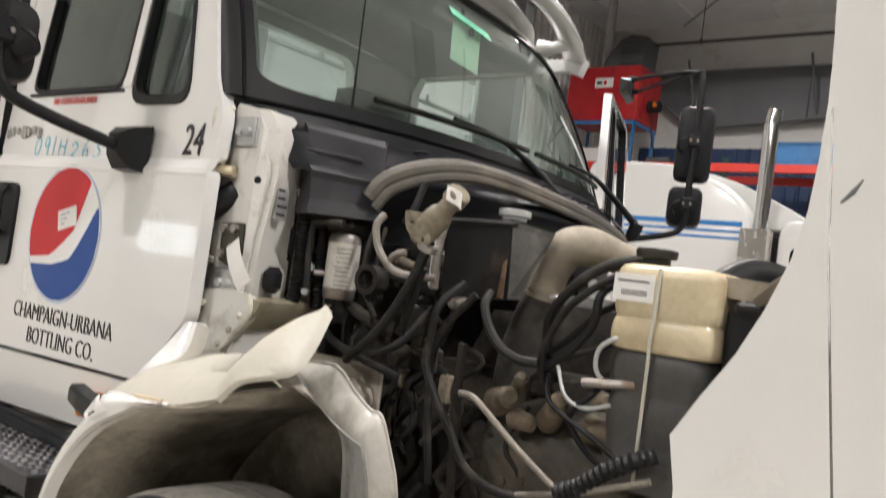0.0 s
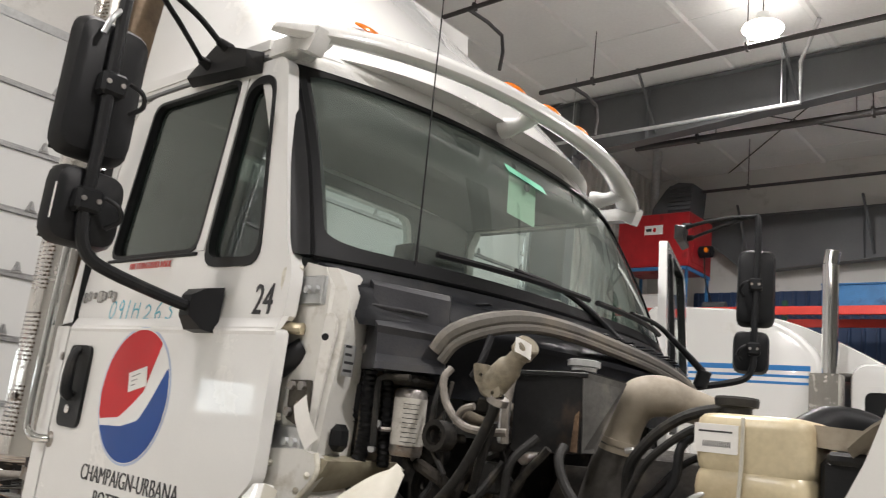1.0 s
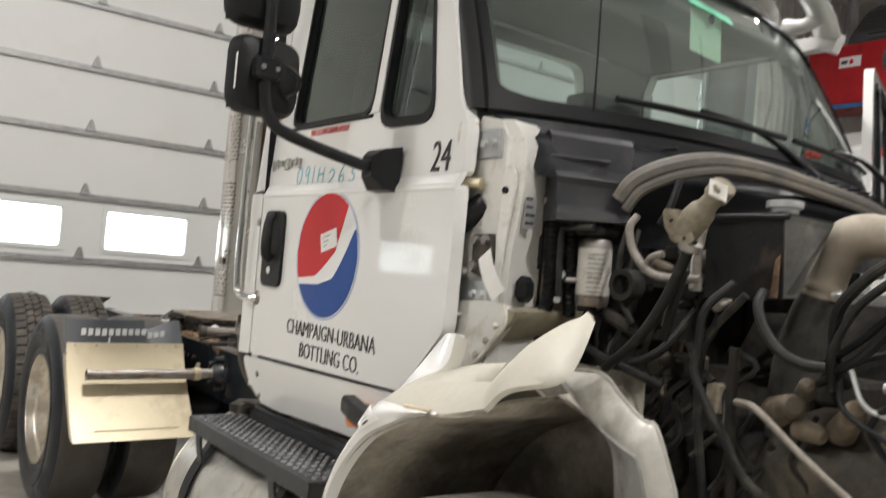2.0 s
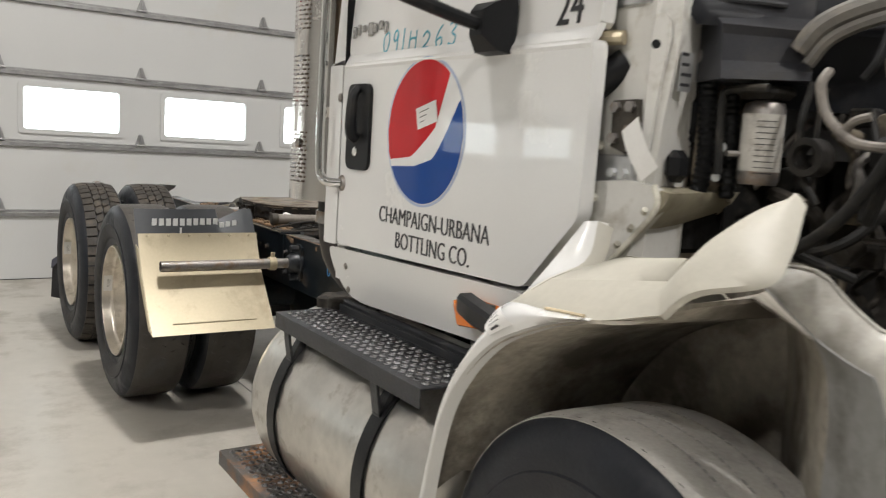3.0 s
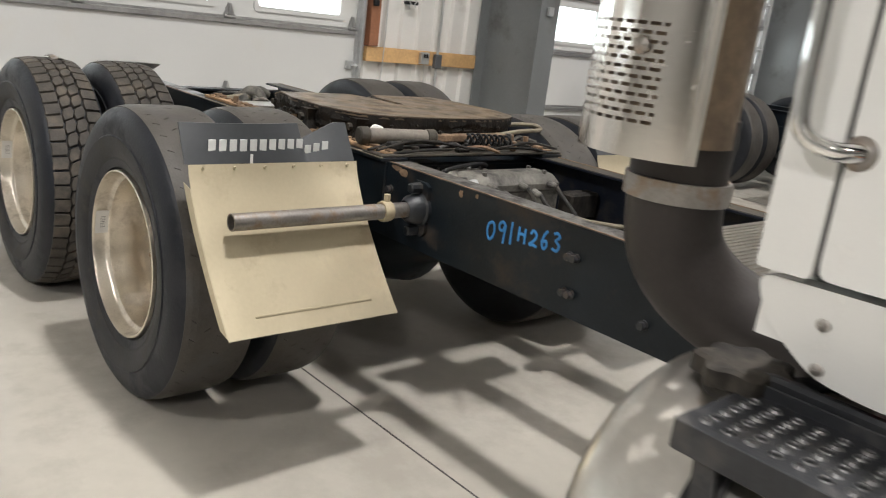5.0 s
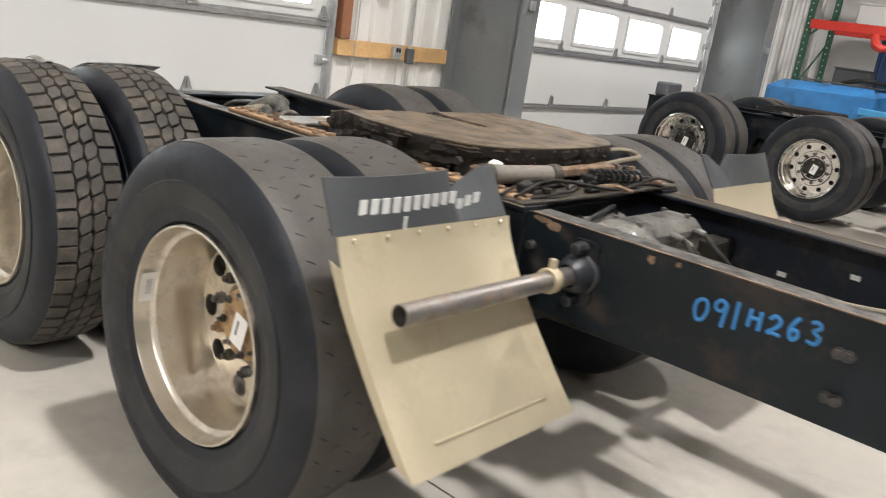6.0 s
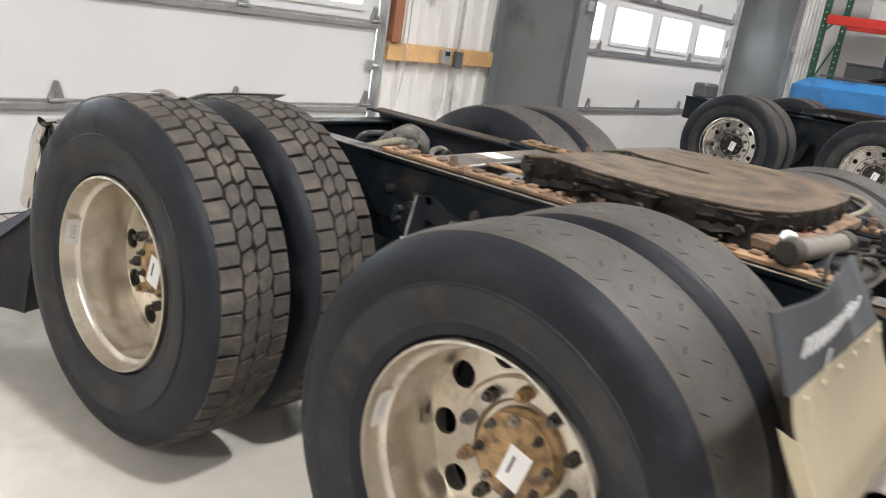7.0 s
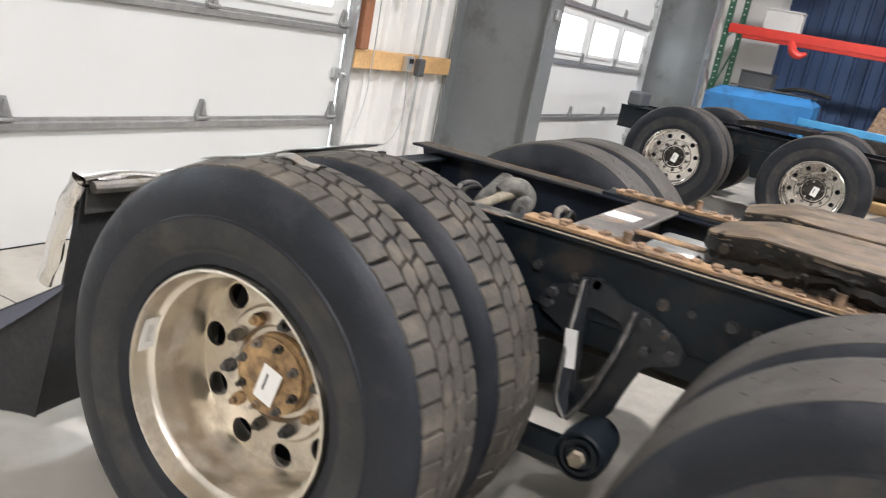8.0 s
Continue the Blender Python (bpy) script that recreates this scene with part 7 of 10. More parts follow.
# sun visor across the roof front
rings = []
for k in range(41):
    s = -1 + 2 * k / 40
    e = math.sqrt(max(0.0, 1 - (abs(s) ** 16))) * 0.45 + 0.55
    cx, cy, cz = -2.27 + 0.215 * (1 - abs(s) ** 2.2), YC + 0.965 * s, 2.458 - 0.06 * abs(s) ** 3
    ring = []
    for q in range(14):
        a = 2 * math.pi * q / 14
        c, w = 0.066 * e * math.cos(a), 0.031 * e * math.sin(a)
        lean = math.atan2(s, 1.4)
        ring.append((cx + c * 0.86 * math.cos(lean) + w * 0.5, cy + c * 0.86 * math.sin(lean), cz - c * 0.5 + w * 0.86))
    rings.append(ring)
visor = part("sun_visor", Geo().loft(rings), WHITE, truck, "white exterior sun visor with amber marker lamps")
for s in (-0.83, -0.06, 0.72):
    a = Vector((-2.275 + 0.215 * (1 - abs(s) ** 2.2), YC + s, 2.458 - 0.06 * abs(s) ** 3 - 0.008))
    b = Vector((a.x - 0.13, a.y - 0.02 * s, 2.425 - 0.03 * abs(s)))
    part("strut", Geo().tube([a, (a + b) / 2 + Vector((0, 0, -0.012)), b], [0.030, 0.026, 0.038], 14, 4), WHITE, visor)
for s in (-0.76, -0.2, 0.0, 0.2, 0.76):
    cx, cy, cz = -2.27 + 0.215 * (1 - abs(s) ** 2.2), YC + 0.965 * s, 2.458 - 0.06 * abs(s) ** 3
    lens = Geo().lathe([(0.0, 0.032), (0.006, 0.028), (0.012, 0.015), (0.014, 0.001)], (0, 0, 0), "z", 20)
    o = part("marker_lamp", lens, AMBER, visor, "amber marker lamp")
    o.matrix_basis = pose(cx + 0.012, cy, cz + 0.024, 0, 34, 0) @ pose(0, 0, 0, 0, 0, math.degrees(math.atan2(s, 1.4)) * 0.8) @ Matrix.Diagonal((0.75, 1.7, 1.0, 1))

# roof fairing
rings = []
for k in range(13):
    t = k / 12
    z = 2.43 + 0.95 * t
    ring = []
    hw = 0.86 - 0.10 * t ** 1.5
    xf = -2.16 - 0.98 * t ** 1.05
    xb = -3.16
    for q in range(41):
        s = -1 + 2 * q / 40
        ring.append((min(max(xf - 0.32 * abs(s) ** 3.2, xb + 0.02), xf), YC + s * hw, z))
    ring += [(xb, YC + hw, z), (xb, YC - hw, z)]
    rings.append(ring)
part("roof_fairing", Geo().loft(rings), WHITE, truck, "tall white roof air deflector", 50)

# wipers
def wiper(y0, y1, up):
    w = part("wiper_arm", Geo().tube([(-1.79, y1, 1.715), (-1.84, y1 - 0.12, 1.80), (-1.87, (y0 + y1) / 2, 1.85), (-1.90, y0 + 0.10, 1.865)], [0.014, 0.011, 0.008, 0.007], 8), BLACK_PLASTIC, truck)
    u0, u1 = (y0 - 0.20 - (YC - 0.9)) / 1.8, (y0 + 0.42 - (YC - 0.9)) / 1.8
    pts = [Vector(ws(u0 + (u1 - u0) * k / 8, 0.11)) + Vector((0.022, 0, 0.004)) for k in range(9)]
    part("wiper_blade", Geo().tube(pts, 0.009, 6, 1), BLACK_PLASTIC, w)


wiper(2.55, 3.10, 0)
wiper(3.22, 3.66, 0)
part("wiper_pivot", Geo().cyl((-1.80, 3.10, 1.68), (-1.78, 3.10, 1.73), 0.025, n=14, c=0.004), BLACK_PLASTIC, truck)
part("wiper_pivot", Geo().cyl((-1.80, 3.66, 1.66), (-1.78, 3.66, 1.72), 0.025, n=14, c=0.004), BLACK_PLASTIC, truck)

# paper tag taped inside the glass, antenna
def on_glass(y, z, dy, dz):
    u, v = (y - (YC - 0.88)) / 1.76, (z - 1.775) / 0.565
    a = Vector(ws(u, v)) + Vector((0.004, 0, 0))
    return a


top_l, top_r = on_glass(2.856, 2.238, 0, 0), on_glass(2.999, 2.222, 0, 0)
c = [top_l + Vector((-0.008, 0.006, -0.137)), top_r + Vector((-0.008, 0.006, -0.135)), top_r - Vector((0.012, 0, 0)), top_l - Vector((0.012, 0, 0))]
part("paper_tag", Geo().add(c, [(0, 1, 2, 3)]), GREENISH, shield, "pale paper tag taped on the windshield")
c = [on_glass(2.826 + 0.205 * i, 2.232 + 0.028 * j - 0.026 * i, 0, 0) + Vector((0.002, 0, 0)) for i, j in ((0, 0), (1, 0), (1, 1), (0, 1))]
part("tape", Geo().add(c, [(0, 1, 2, 3)]), TAPE, shield, "green masking tape")
p = on_glass(2.934, 2.205, 0, 0) - Vector((0.018, 0, 0))
part("tag_dot", Geo().lathe([(0.006, 0.001), (0.006, 0.014), (0.004, 0.0145)], (p.x, p.y, p.z), "x", 14), INK, shield)
an = part("antenna", Geo().tube([(-1.985, 2.30, 1.50), (-1.965, 2.30, 1.64), (-1.95, 2.30, 1.72), (-1.94, 2.29, 1.9), (-1.93, 2.27, 2.3), (-1.92, 2.25, 2.8)], [0.008, 0.008, 0.006, 0.0025, 0.002, 0.0015], 6), BLACK_PLASTIC, truck)
part("antenna_sleeve", Geo().cyl((-1.968, 2.30, 1.62), (-1.962, 2.30, 1.69), 0.009, n=8), WOOD, an)

# cab interior: dash, seats, wheel
part("dashboard", Geo().loft([[(-2.24, y, 1.45), (-2.20, y, 1.72), (-2.12, y, 1.765), (-2.085 + 0.20 * (1 - (abs(y - YC) / 0.9) ** 2.4), y, 1.768), (-2.085 + 0.18 * (1 - (abs(y - YC) / 0.9) ** 2.4), y, 1.40)] for y in np.linspace(2.10, 3.81, 16)]), INTERIOR, truck)
for y in (2.45, 3.45):
    seat = part("seat", Geo().loft([[(-2.93 + 0.5 * a, y + b, 1.36 + 0.05 * math.sin(a * 3)) for a, b in ((0, -0.24), (1, -0.25), (1, 0.25), (0, 0.24))], [(-2.93 + 0.5 * a, y + b * 0.96, 1.48) for a, b in ((0, -0.24), (1, -0.25), (1, 0.25), (0, 0.24))]]), SEAT, truck, "grey cloth cab seat")
    rings = []
    for k in range(8):
        t = k / 7
        hw = 0.25 * (1 - 0.35 * t ** 3)
        rings.append([(-2.86 - 0.12 * t + 0.05, y - hw, 1.45 + 0.72 * t), (-2.86 - 0.12 * t + 0.07, y, 1.45 + 0.72 * t), (-2.86 - 0.12 * t + 0.05, y + hw, 1.45 + 0.72 * t), (-2.86 - 0.12 * t - 0.07, y + hw * 0.9, 1.45 + 0.72 * t), (-2.86 - 0.12 * t - 0.07, y - hw * 0.9, 1.45 + 0.72 * t)])
    part("backrest", Geo().loft(rings), SEAT, seat)
    part("pedestal", Geo().box(-2.85, -2.5, y - 0.18, y + 0.18, 1.03, 1.36, 0.02), INTERIOR, seat)
ring_ = [(-2.36 + 0.075 * math.sin(a), 3.45 + 0.21 * math.cos(a), 1.73 + 0.2 * math.sin(a)) for a in np.linspace(0, 2 * math.pi, 33)]
part("steering_wheel", Geo().tube(ring_, 0.014, 8, 1, False), BLACK_PLASTIC, truck)

# mirrors on the near door
def mirror_set(parent, base, flip=1, reach=1.0):
    bx, by, bz = base
    d = -flip * reach
    def P(x, y, z):
        return (bx + x, by + d * y, bz + z)
    mb = part("mirror_arm", Geo().tube([P(0.0, 0.02, 0.0), P(0.0, 0.10, 0.012), P(0.0, 0.26, 0.045), P(0.0, 0.315, 0.075), P(0.0, 0.335, 0.14), P(0.0, 0.335, 0.30), P(0.0, 0.34, 0.72), P(-0.01, 0.30, 0.765), P(-0.09, 0.12, 0.772), P(-0.175, -0.025, 0.763)], [0.0145] * 7 + [0.010, 0.0085, 0.0085], 10, 4), BLACK_PLASTIC, parent, "black tubular mirror arm")
    part("arm_base", Geo().loft([[P(-0.045, -0.02, -0.055), P(0.045, -0.02, -0.055), P(0.05, -0.02, 0.06), P(-0.05, -0.02, 0.06)], [P(-0.04, 0.02, -0.05), P(0.04, 0.02, -0.05), P(0.04, 0.025, 0.05), P(-0.04, 0.025, 0.05)], [P(-0.022, 0.05, -0.02), P(0.022, 0.05, -0.02), P(0.022, 0.05, 0.03), P(-0.022, 0.05, 0.03)]]), BLACK_PLASTIC, parent)
    part("upper_bracket", Geo().loft([[P(-0.39, -0.075, 0.70), P(-0.035, -0.075, 0.672), P(-0.04, -0.075, 0.735), P(-0.22, -0.075, 0.785), P(-0.39, -0.075, 0.715)], [P(-0.36, -0.035, 0.708), P(-0.06, -0.035, 0.682), P(-0.06, -0.03, 0.73), P(-0.22, -0.03, 0.782), P(-0.36, -0.035, 0.714)]]), BLACK_PLASTIC, parent)
    for u, z in ((-0.175, 0.763), (-0.255, 0.725)):
        part("arm_socket", Geo().cyl(P(u, -0.05, z), P(u + 0.012, 0.0, z + 0.004), 0.018, 0.012, n=12, c=0.003), BLACK_PLASTIC, parent)
    part("stay_rod", Geo().tube([P(-0.255, -0.02, 0.725), P(-0.13, 0.14, 0.748), P(-0.02, 0.29, 0.765)], 0.0075, 8, 2), BLACK_PLASTIC, parent)
    def shell_(y0, y1, z0, z1, x0, depth):
        rings = []
        for t, s in ((0.0, 0.93), (0.12, 1.0), (0.5, 0.98), (0.85, 0.9), (1.0, 0.74)):
            loop = rounded([(y0, z0), (y1, z0), (y1, z1), (y0, z1)], 0.045, 4)
            cy, cz = (y0 + y1) / 2, (z0 + z1) / 2
            rings.append([P(x0 + depth * t, cy + (a - cy) * s, cz + (b - cz) * s) for a, b in loop])
        return Geo().loft(rings)
    part("mirror_head", shell_(0.245, 0.425, 0.285, 0.625, -0.07, 0.055), BLACK_PLASTIC, parent, "large black mirror head")
    part("mirror_head", shell_(0.235, 0.405, 0.085, 0.268, -0.07, 0.055), BLACK_PLASTIC, parent, "small square convex mirror head")
    for z in (0.46, 0.185):
        g = Geo().box(*sorted((bx - 0.02, bx + 0.022)), *sorted((by + d * 0.305, by + d * 0.365)), bz + z - 0.028, bz + z + 0.028, 0.008)
        g.tube([P(0.02, 0.30, z + 0.012), P(0.035, 0.275, z - 0.005), P(0.02, 0.262, z - 0.03), P(-0.005, 0.28, z - 0.05)], 0.006, 6)
        part("clamp", g, BLACK_PLASTIC, parent)
        for s in (0.318, 0.352):
            part("clamp_screw", Geo().cyl(P(0.02, s, z), P(0.026, s, z), 0.006, n=8), STEEL, parent)
    for z0, z1, y0, y1 in ((0.295, 0.615, 0.255, 0.415), (0.095, 0.258, 0.245, 0.395)):
        part("mirror_glass", Geo().box(*sorted((bx - 0.074, bx - 0.071)), *sorted((by + d * y0, by + d * y1)), bz + z0, bz + z1, 0.001), CHROME, parent)
    return mb


mset = mirror_set(door, (-2.335, 1.972, 1.632))
part("inventory_label", Geo().box(-2.338, -2.332, 1.564, 1.566, 1.76, 1.84, 0.0005), PAPER, door, "white label on the small mirror")
part("lamp_wire", Geo().tube([(-2.33, 1.62, 2.27), (-2.32, 1.60, 2.24), (-2.325, 1.59, 2.20)], 0.007, 6), GALV, door)

# far door, standing open on its hinges
far_door = build_door(False)
mirror_set(far_door, (-2.335, mirror_y(1.972), 1.70), -1, 0.86)
hinge_p = Vector((-2.05, mirror_y(2.0), 0))
far_door.matrix_basis = Matrix.Translation(hinge_p) @ pose(0, 0, 0, 0, 0, -71) @ Matrix.Translation(-hinge_p)
for ob in far_door.children:
    ob.matrix_parent_inverse = Matrix.Identity(4)

# amber side lamp on a black bracket below the door
sl = Geo().loft([[(-2.36 + (a + 2.36) * s_, y_, 1.01 + (b - 1.01) * s_) for a, b in rounded([(-2.432, 1.034), (-2.408, 0.976), (-2.285, 0.990), (-2.275, 1.045), (-2.35, 1.046)], 0.008, 3)] for y_, s_ in ((2.02, 0.98), (1.982, 1.0), (1.973, 0.95), (1.969, 0.85))])
part("side_lamp", sl, AMBER, truck, "amber side marker lamp")
arm_rings = []
for x, y, z, hh, ww in ((-2.243, 1.872, 1.072, 0.012, 0.014), (-2.232, 1.867, 1.070, 0.021, 0.02), (-2.17, 1.856, 1.062, 0.022, 0.022), (-2.08, 1.846, 1.052, 0.02, 0.02)):
    arm_rings.append([(x, y + ww * a, z + hh * b) for a, b in ((-0.7, -1), (0.7, -1), (1, -0.6), (1, 0.6), (0.7, 1), (-0.7, 1), (-1, 0.6), (-1, -0.6))])
part("lamp_bracket", Geo().loft(arm_rings), BLACK_PLASTIC, truck)
part("lamp_bracket", Geo().tube([(-2.232, 1.875, 1.07), (-2.25, 1.93, 1.055), (-2.29, 1.985, 1.04)], 0.008, 8, 3), BLACK_PLASTIC, truck)


# -- opened front: cowl, firewall, fender remains, hood --
post = Geo()
post.prism([(-2.115, 1.16), (-2.0, 1.16), (-1.975, 1.22), (-1.965, 1.70), (-1.99, 1.745), (-2.06, 1.76), (-2.10, 1.70)], "y", 2.055, 2.10)
def flank(z, e, q=0.0):
    return [(-1.985, 2.056, z + q), (-1.932 - e, 2.085 - 0.5 * e, z + q), (-1.940 - e, 2.11, z), (-1.975, 2.19, z), (-2.02, 2.19, z), (-2.02, 2.07, z)]


post.loft([flank(1.16, 0.03), flank(1.30, 0.024), flank(1.45, 0.016), flank(1.60, 0.0), flank(1.68, 0.0), flank(1.725, 0.02), flank(1.745, 0.035)])
def rib_ring(z, e, w):
    a, b = Vector((-1.976, 2.0555, z)), Vector((-1.942 - e, 2.0745 - 0.5 * e, z))
    m_, h_ = (a + b) / 2, (b - a) / 2 * w
    o = Vector((0.0033, -0.0058, 0))
    return [tuple(m_ - h_), tuple(m_ - h_ * 0.8 + o), tuple(m_ + h_ * 0.8 + o), tuple(m_ + h_)]
post.loft([rib_ring(1.30, 0.024, 0.3), rib_ring(1.325, 0.022, 0.85), rib_ring(1.45, 0.016, 0.95), rib_ring(1.60, 0.0, 0.95), rib_ring(1.625, 0.0, 0.8), rib_ring(1.64, 0.0, 0.3)])
hp = part("hinge_post", post, POST_WHITE, truck, "dull white cab hinge post with open door jamb")
for z in (1.691, 1.351):
    pl_ = Geo().box(-2.095, -1.985, 2.047, 2.055, z - 0.034, z + 0.034, 0.006)
    pl_.box(-1.985, -1.978, 2.05, 2.10, z - 0.034, z + 0.034, 0.003)
    h = part("door_hinge", pl_, GALV, hp, "zinc door hinge plate")
    part("hinge_knuckle", Geo().tube([(-2.062, 2.045, z - 0.05), (-2.078, 2.015, z - 0.045), (-2.078, 2.012, z), (-2.078, 2.015, z + 0.045), (-2.062, 2.045, z + 0.05)], 0.009, 8, 3), CREAM, hp)
    for x in (-2.03, -2.002):
        part("bolt", Geo().cyl((x, 2.047, z), (x, 2.036, z), 0.010, n=6), GALV, hp)
part("check_plate", Geo().prism([(-2.04, 1.485), (-1.98, 1.487), (-1.973, 1.42), (-2.0, 1.387), (-2.038, 1.40)], "y", 2.04, 2.054), GRIME_TAN, hp, "brown rusted check plate")
for x, z in ((-2.028, 1.472), (-1.992, 1.473), (-2.028, 1.415), (-1.99, 1.43)):
    part("bolt", Geo().cyl((x, 2.04, z), (x, 2.03, z), 0.011, n=6), STEEL, hp)
m = pose(-1.955, 2.028, 1.395, 90, -36, 0)
part("paper_tag", Geo().sheet(lambda u, v: tuple(m @ Vector((-0.022 + 0.046 * u + 0.006 * v, -0.052 + 0.104 * v, 0.008 * math.sin(v * 3)))), 2, 6, 0.0004, (0, 1, 0)), PAPER, hp, "white paper tag hanging on the post")
part("rubber_boot", Geo().tube([(-2.10, 2.03, 1.50), (-2.07, 2.05, 1.53), (-2.045, 2.075, 1.555)], [0.028, 0.03, 0.034], 14, 3), BLACK_PLASTIC, hp)
part("door_check", Geo().cyl((-2.075, 2.03, 1.60), (-2.03, 2.045, 1.60), 0.014, n=10), FLAP, hp)
part("plug", Geo().cyl((-1.964, 2.060, 1.585), (-1.9615, 2.0555, 1.585), 0.0085, n=12), BLACK_PLASTIC, hp)
part("rubber_bumper", Geo().box(-1.965, -1.93, 2.10, 2.15, 1.34, 1.40, 0.015), BLACK_PLASTIC, hp)
note = part("note_label", Geo().box(-1.9365, -1.935, 2.094, 2.128, 1.505, 1.575, 0.0003), GALV, hp, "silver note label with handwriting")
for k, w in enumerate((0.026, 0.03, 0.04, 0.036)):
    part("writing_bar", Geo().box(-1.935, -1.9343, 2.097, 2.097 + 0.7 * w, 1.568 - 0.018 * k, 1.574 - 0.018 * k, 0.0002), INK, hp)

fw = Geo().box(-2.01, -1.975, 2.185, 2.30, 1.20, 1.70, 0.01)
fw.box(-2.01, -1.976, 2.30, mirror_y(2.30), 0.80, 1.70, 0.01)
fwall = part("firewall", fw, INSULATION, truck, "dark padded cab firewall")
for k in range(4):
    part("insulation_pad", Geo().box(-1.974, -1.962, 2.30 + 0.36 * k, 2.54 + 0.36 * k, 0.9, 1.6, 0.008), INSULATION, fwall)
part("side_plate", Geo().box(-1.972, -1.955, 2.192, 2.31, 1.30, 1.64, 0.006), DUSTY, truck, "dull white sheet patch on the firewall")
part("floor_beam", Geo().loft([[(-2.003, 2.052, 1.203), (-1.905, 2.052, 1.30), (-1.90, 2.06, 1.322), (-1.99, 2.06, 1.335), (-2.06, 2.06, 1.22)], [(-2.07, 2.35, 1.205), (-1.97, 2.35, 1.30), (-1.965, 2.35, 1.325), (-2.05, 2.35, 1.34), (-2.12, 2.35, 1.22)]]), FLOOR_BEAM, truck, "oily cream cab floor beam")


def cowl_pt(u, v):
    s = 2 * u - 1
    p = Vector(ws(u, 0))
    b = 1 - abs(s) ** 2.4
    ridge = 0.008 * math.sin(v * 14) * (1 if 0.1 < v < 0.9 else 0)
    return (p.x + 0.012 + v * (0.10 + 0.05 * b), YC + s * (0.89 - 0.06 * v), p.z - 0.012 - 0.075 * v - 0.05 * v * v + ridge)


cowl = part("cowl", Geo().sheet(cowl_pt, 40, 16, 0.012), COWL, truck, "dark plastic cowl below the windshield")
part("cowl_front", Geo().sheet(lambda u, v: (cowl_pt(0.1 + 0.88 * u, 1)[0] - 0.02 * v - 0.01, cowl_pt(0.1 + 0.88 * u, 1)[1], cowl_pt(0.1 + 0.88 * u, 1)[2] - 0.01 - 0.14 * v), 24, 6, 0.01, (1, 0, 0)), COWL, cowl)
for k in range(16):
    u = 0.2 + 0.045 * k
    p = Vector(cowl_pt(u, 0.42))
    part("vent_slot", Geo().box(p.x - 0.03, p.x + 0.03, p.y - 0.006, p.y + 0.006, p.z + 0.004, p.z + 0.010, 0.002), BLACK_PLASTIC, cowl)
sidebox = Geo()
sidebox.loft([[(-1.955, 2.165, 1.738), (-1.824, 2.30, 1.722), (-1.93, 2.44, 1.75), (-2.03, 2.20, 1.758)], [(-1.938, 2.160, 1.725), (-1.815, 2.297, 1.708), (-1.93, 2.44, 1.70), (-2.03, 2.20, 1.70)],
              [(-1.926, 2.160, 1.652), (-1.815, 2.297, 1.646), (-1.93, 2.44, 1.64), (-2.0, 2.20, 1.64)], [(-1.912, 2.155, 1.640), (-1.808, 2.29, 1.634), (-1.93, 2.44, 1.63), (-2.0, 2.20, 1.63)],
              [(-1.896, 2.148, 1.628), (-1.80, 2.285, 1.622), (-1.93, 2.44, 1.62), (-2.0, 2.20, 1.62)], [(-1.900, 2.155, 1.612), (-1.808, 2.29, 1.608), (-1.93, 2.44, 1.60), (-2.0, 2.20, 1.60)],
              [(-1.898, 2.157, 1.565), (-1.808, 2.29, 1.566), (-1.92, 2.44, 1.57), (-2.0, 2.20, 1.57)], [(-1.880, 2.138, 1.545), (-1.795, 2.278, 1.55), (-1.92, 2.44, 1.55), (-2.0, 2.20, 1.55)],
              [(-1.878, 2.136, 1.530), (-1.794, 2.276, 1.535), (-1.92, 2.44, 1.53), (-2.0, 2.20, 1.53)]])
icv = part("intake_cover", sidebox, COWL_GREY, truck, "dark grey stepped plastic air intake cover", 18)
part("rib", Geo().tube([(-1.934, 2.157, 1.676), (-1.87, 2.226, 1.672), (-1.845, 2.255, 1.668)], 0.005, 6, 1), COWL_GREY, icv)
part("fixing_tab", Geo().box(-1.985, -1.955, 2.150, 2.165, 1.66, 1.70, 0.003), COWL, icv)
seal_pts = [(-1.815, 2.265, 1.585), (-1.785, 2.28, 1.63), (-1.735, 2.33, 1.665), (-1.705, 2.44, 1.69), (-1.70, 2.60, 1.697), (-1.70, 2.80, 1.69), (-1.70, 3.05, 1.675), (-1.71, 3.25, 1.655), (-1.73, 3.42, 1.632), (-1.745, 3.50, 1.61), (-1.76, 3.66, 1.60), (-1.79, 3.80, 1.585)]
part("hood_seal", Geo().tube(seal_pts, 0.022, 10, 5), HOOD_SEAL, truck, "grey dusty rubber hood seal")
part("hood_seal_lip", Geo().tube([(x + 0.018, y, z - 0.022) for x, y, z in seal_pts], 0.012, 8, 5), HOOD_SEAL, truck)

AX = -1.69


def arch(theta, r, y):
    a = radians(theta)
    return (AX + r * math.cos(a), y, 0.49 + 0.955 * r * math.sin(a))


def along(points, u):
    """The point at u (0..1) of a line through points."""
    n = len(points)
    k = min(int(u * (n - 1)), n - 2)
    f = u * (n - 1) - k
    b, c = Vector(points[k]), Vector(points[k + 1])
    a = Vector(points[k - 1]) if k else b * 2 - c
    d = Vector(points[k + 2]) if k + 2 < n else c * 2 - b
    return 0.5 * (2 * b + (c - a) * f + (2 * a - 5 * b + 4 * c - d) * f * f + (3 * b - a - 3 * c + d) * f ** 3)


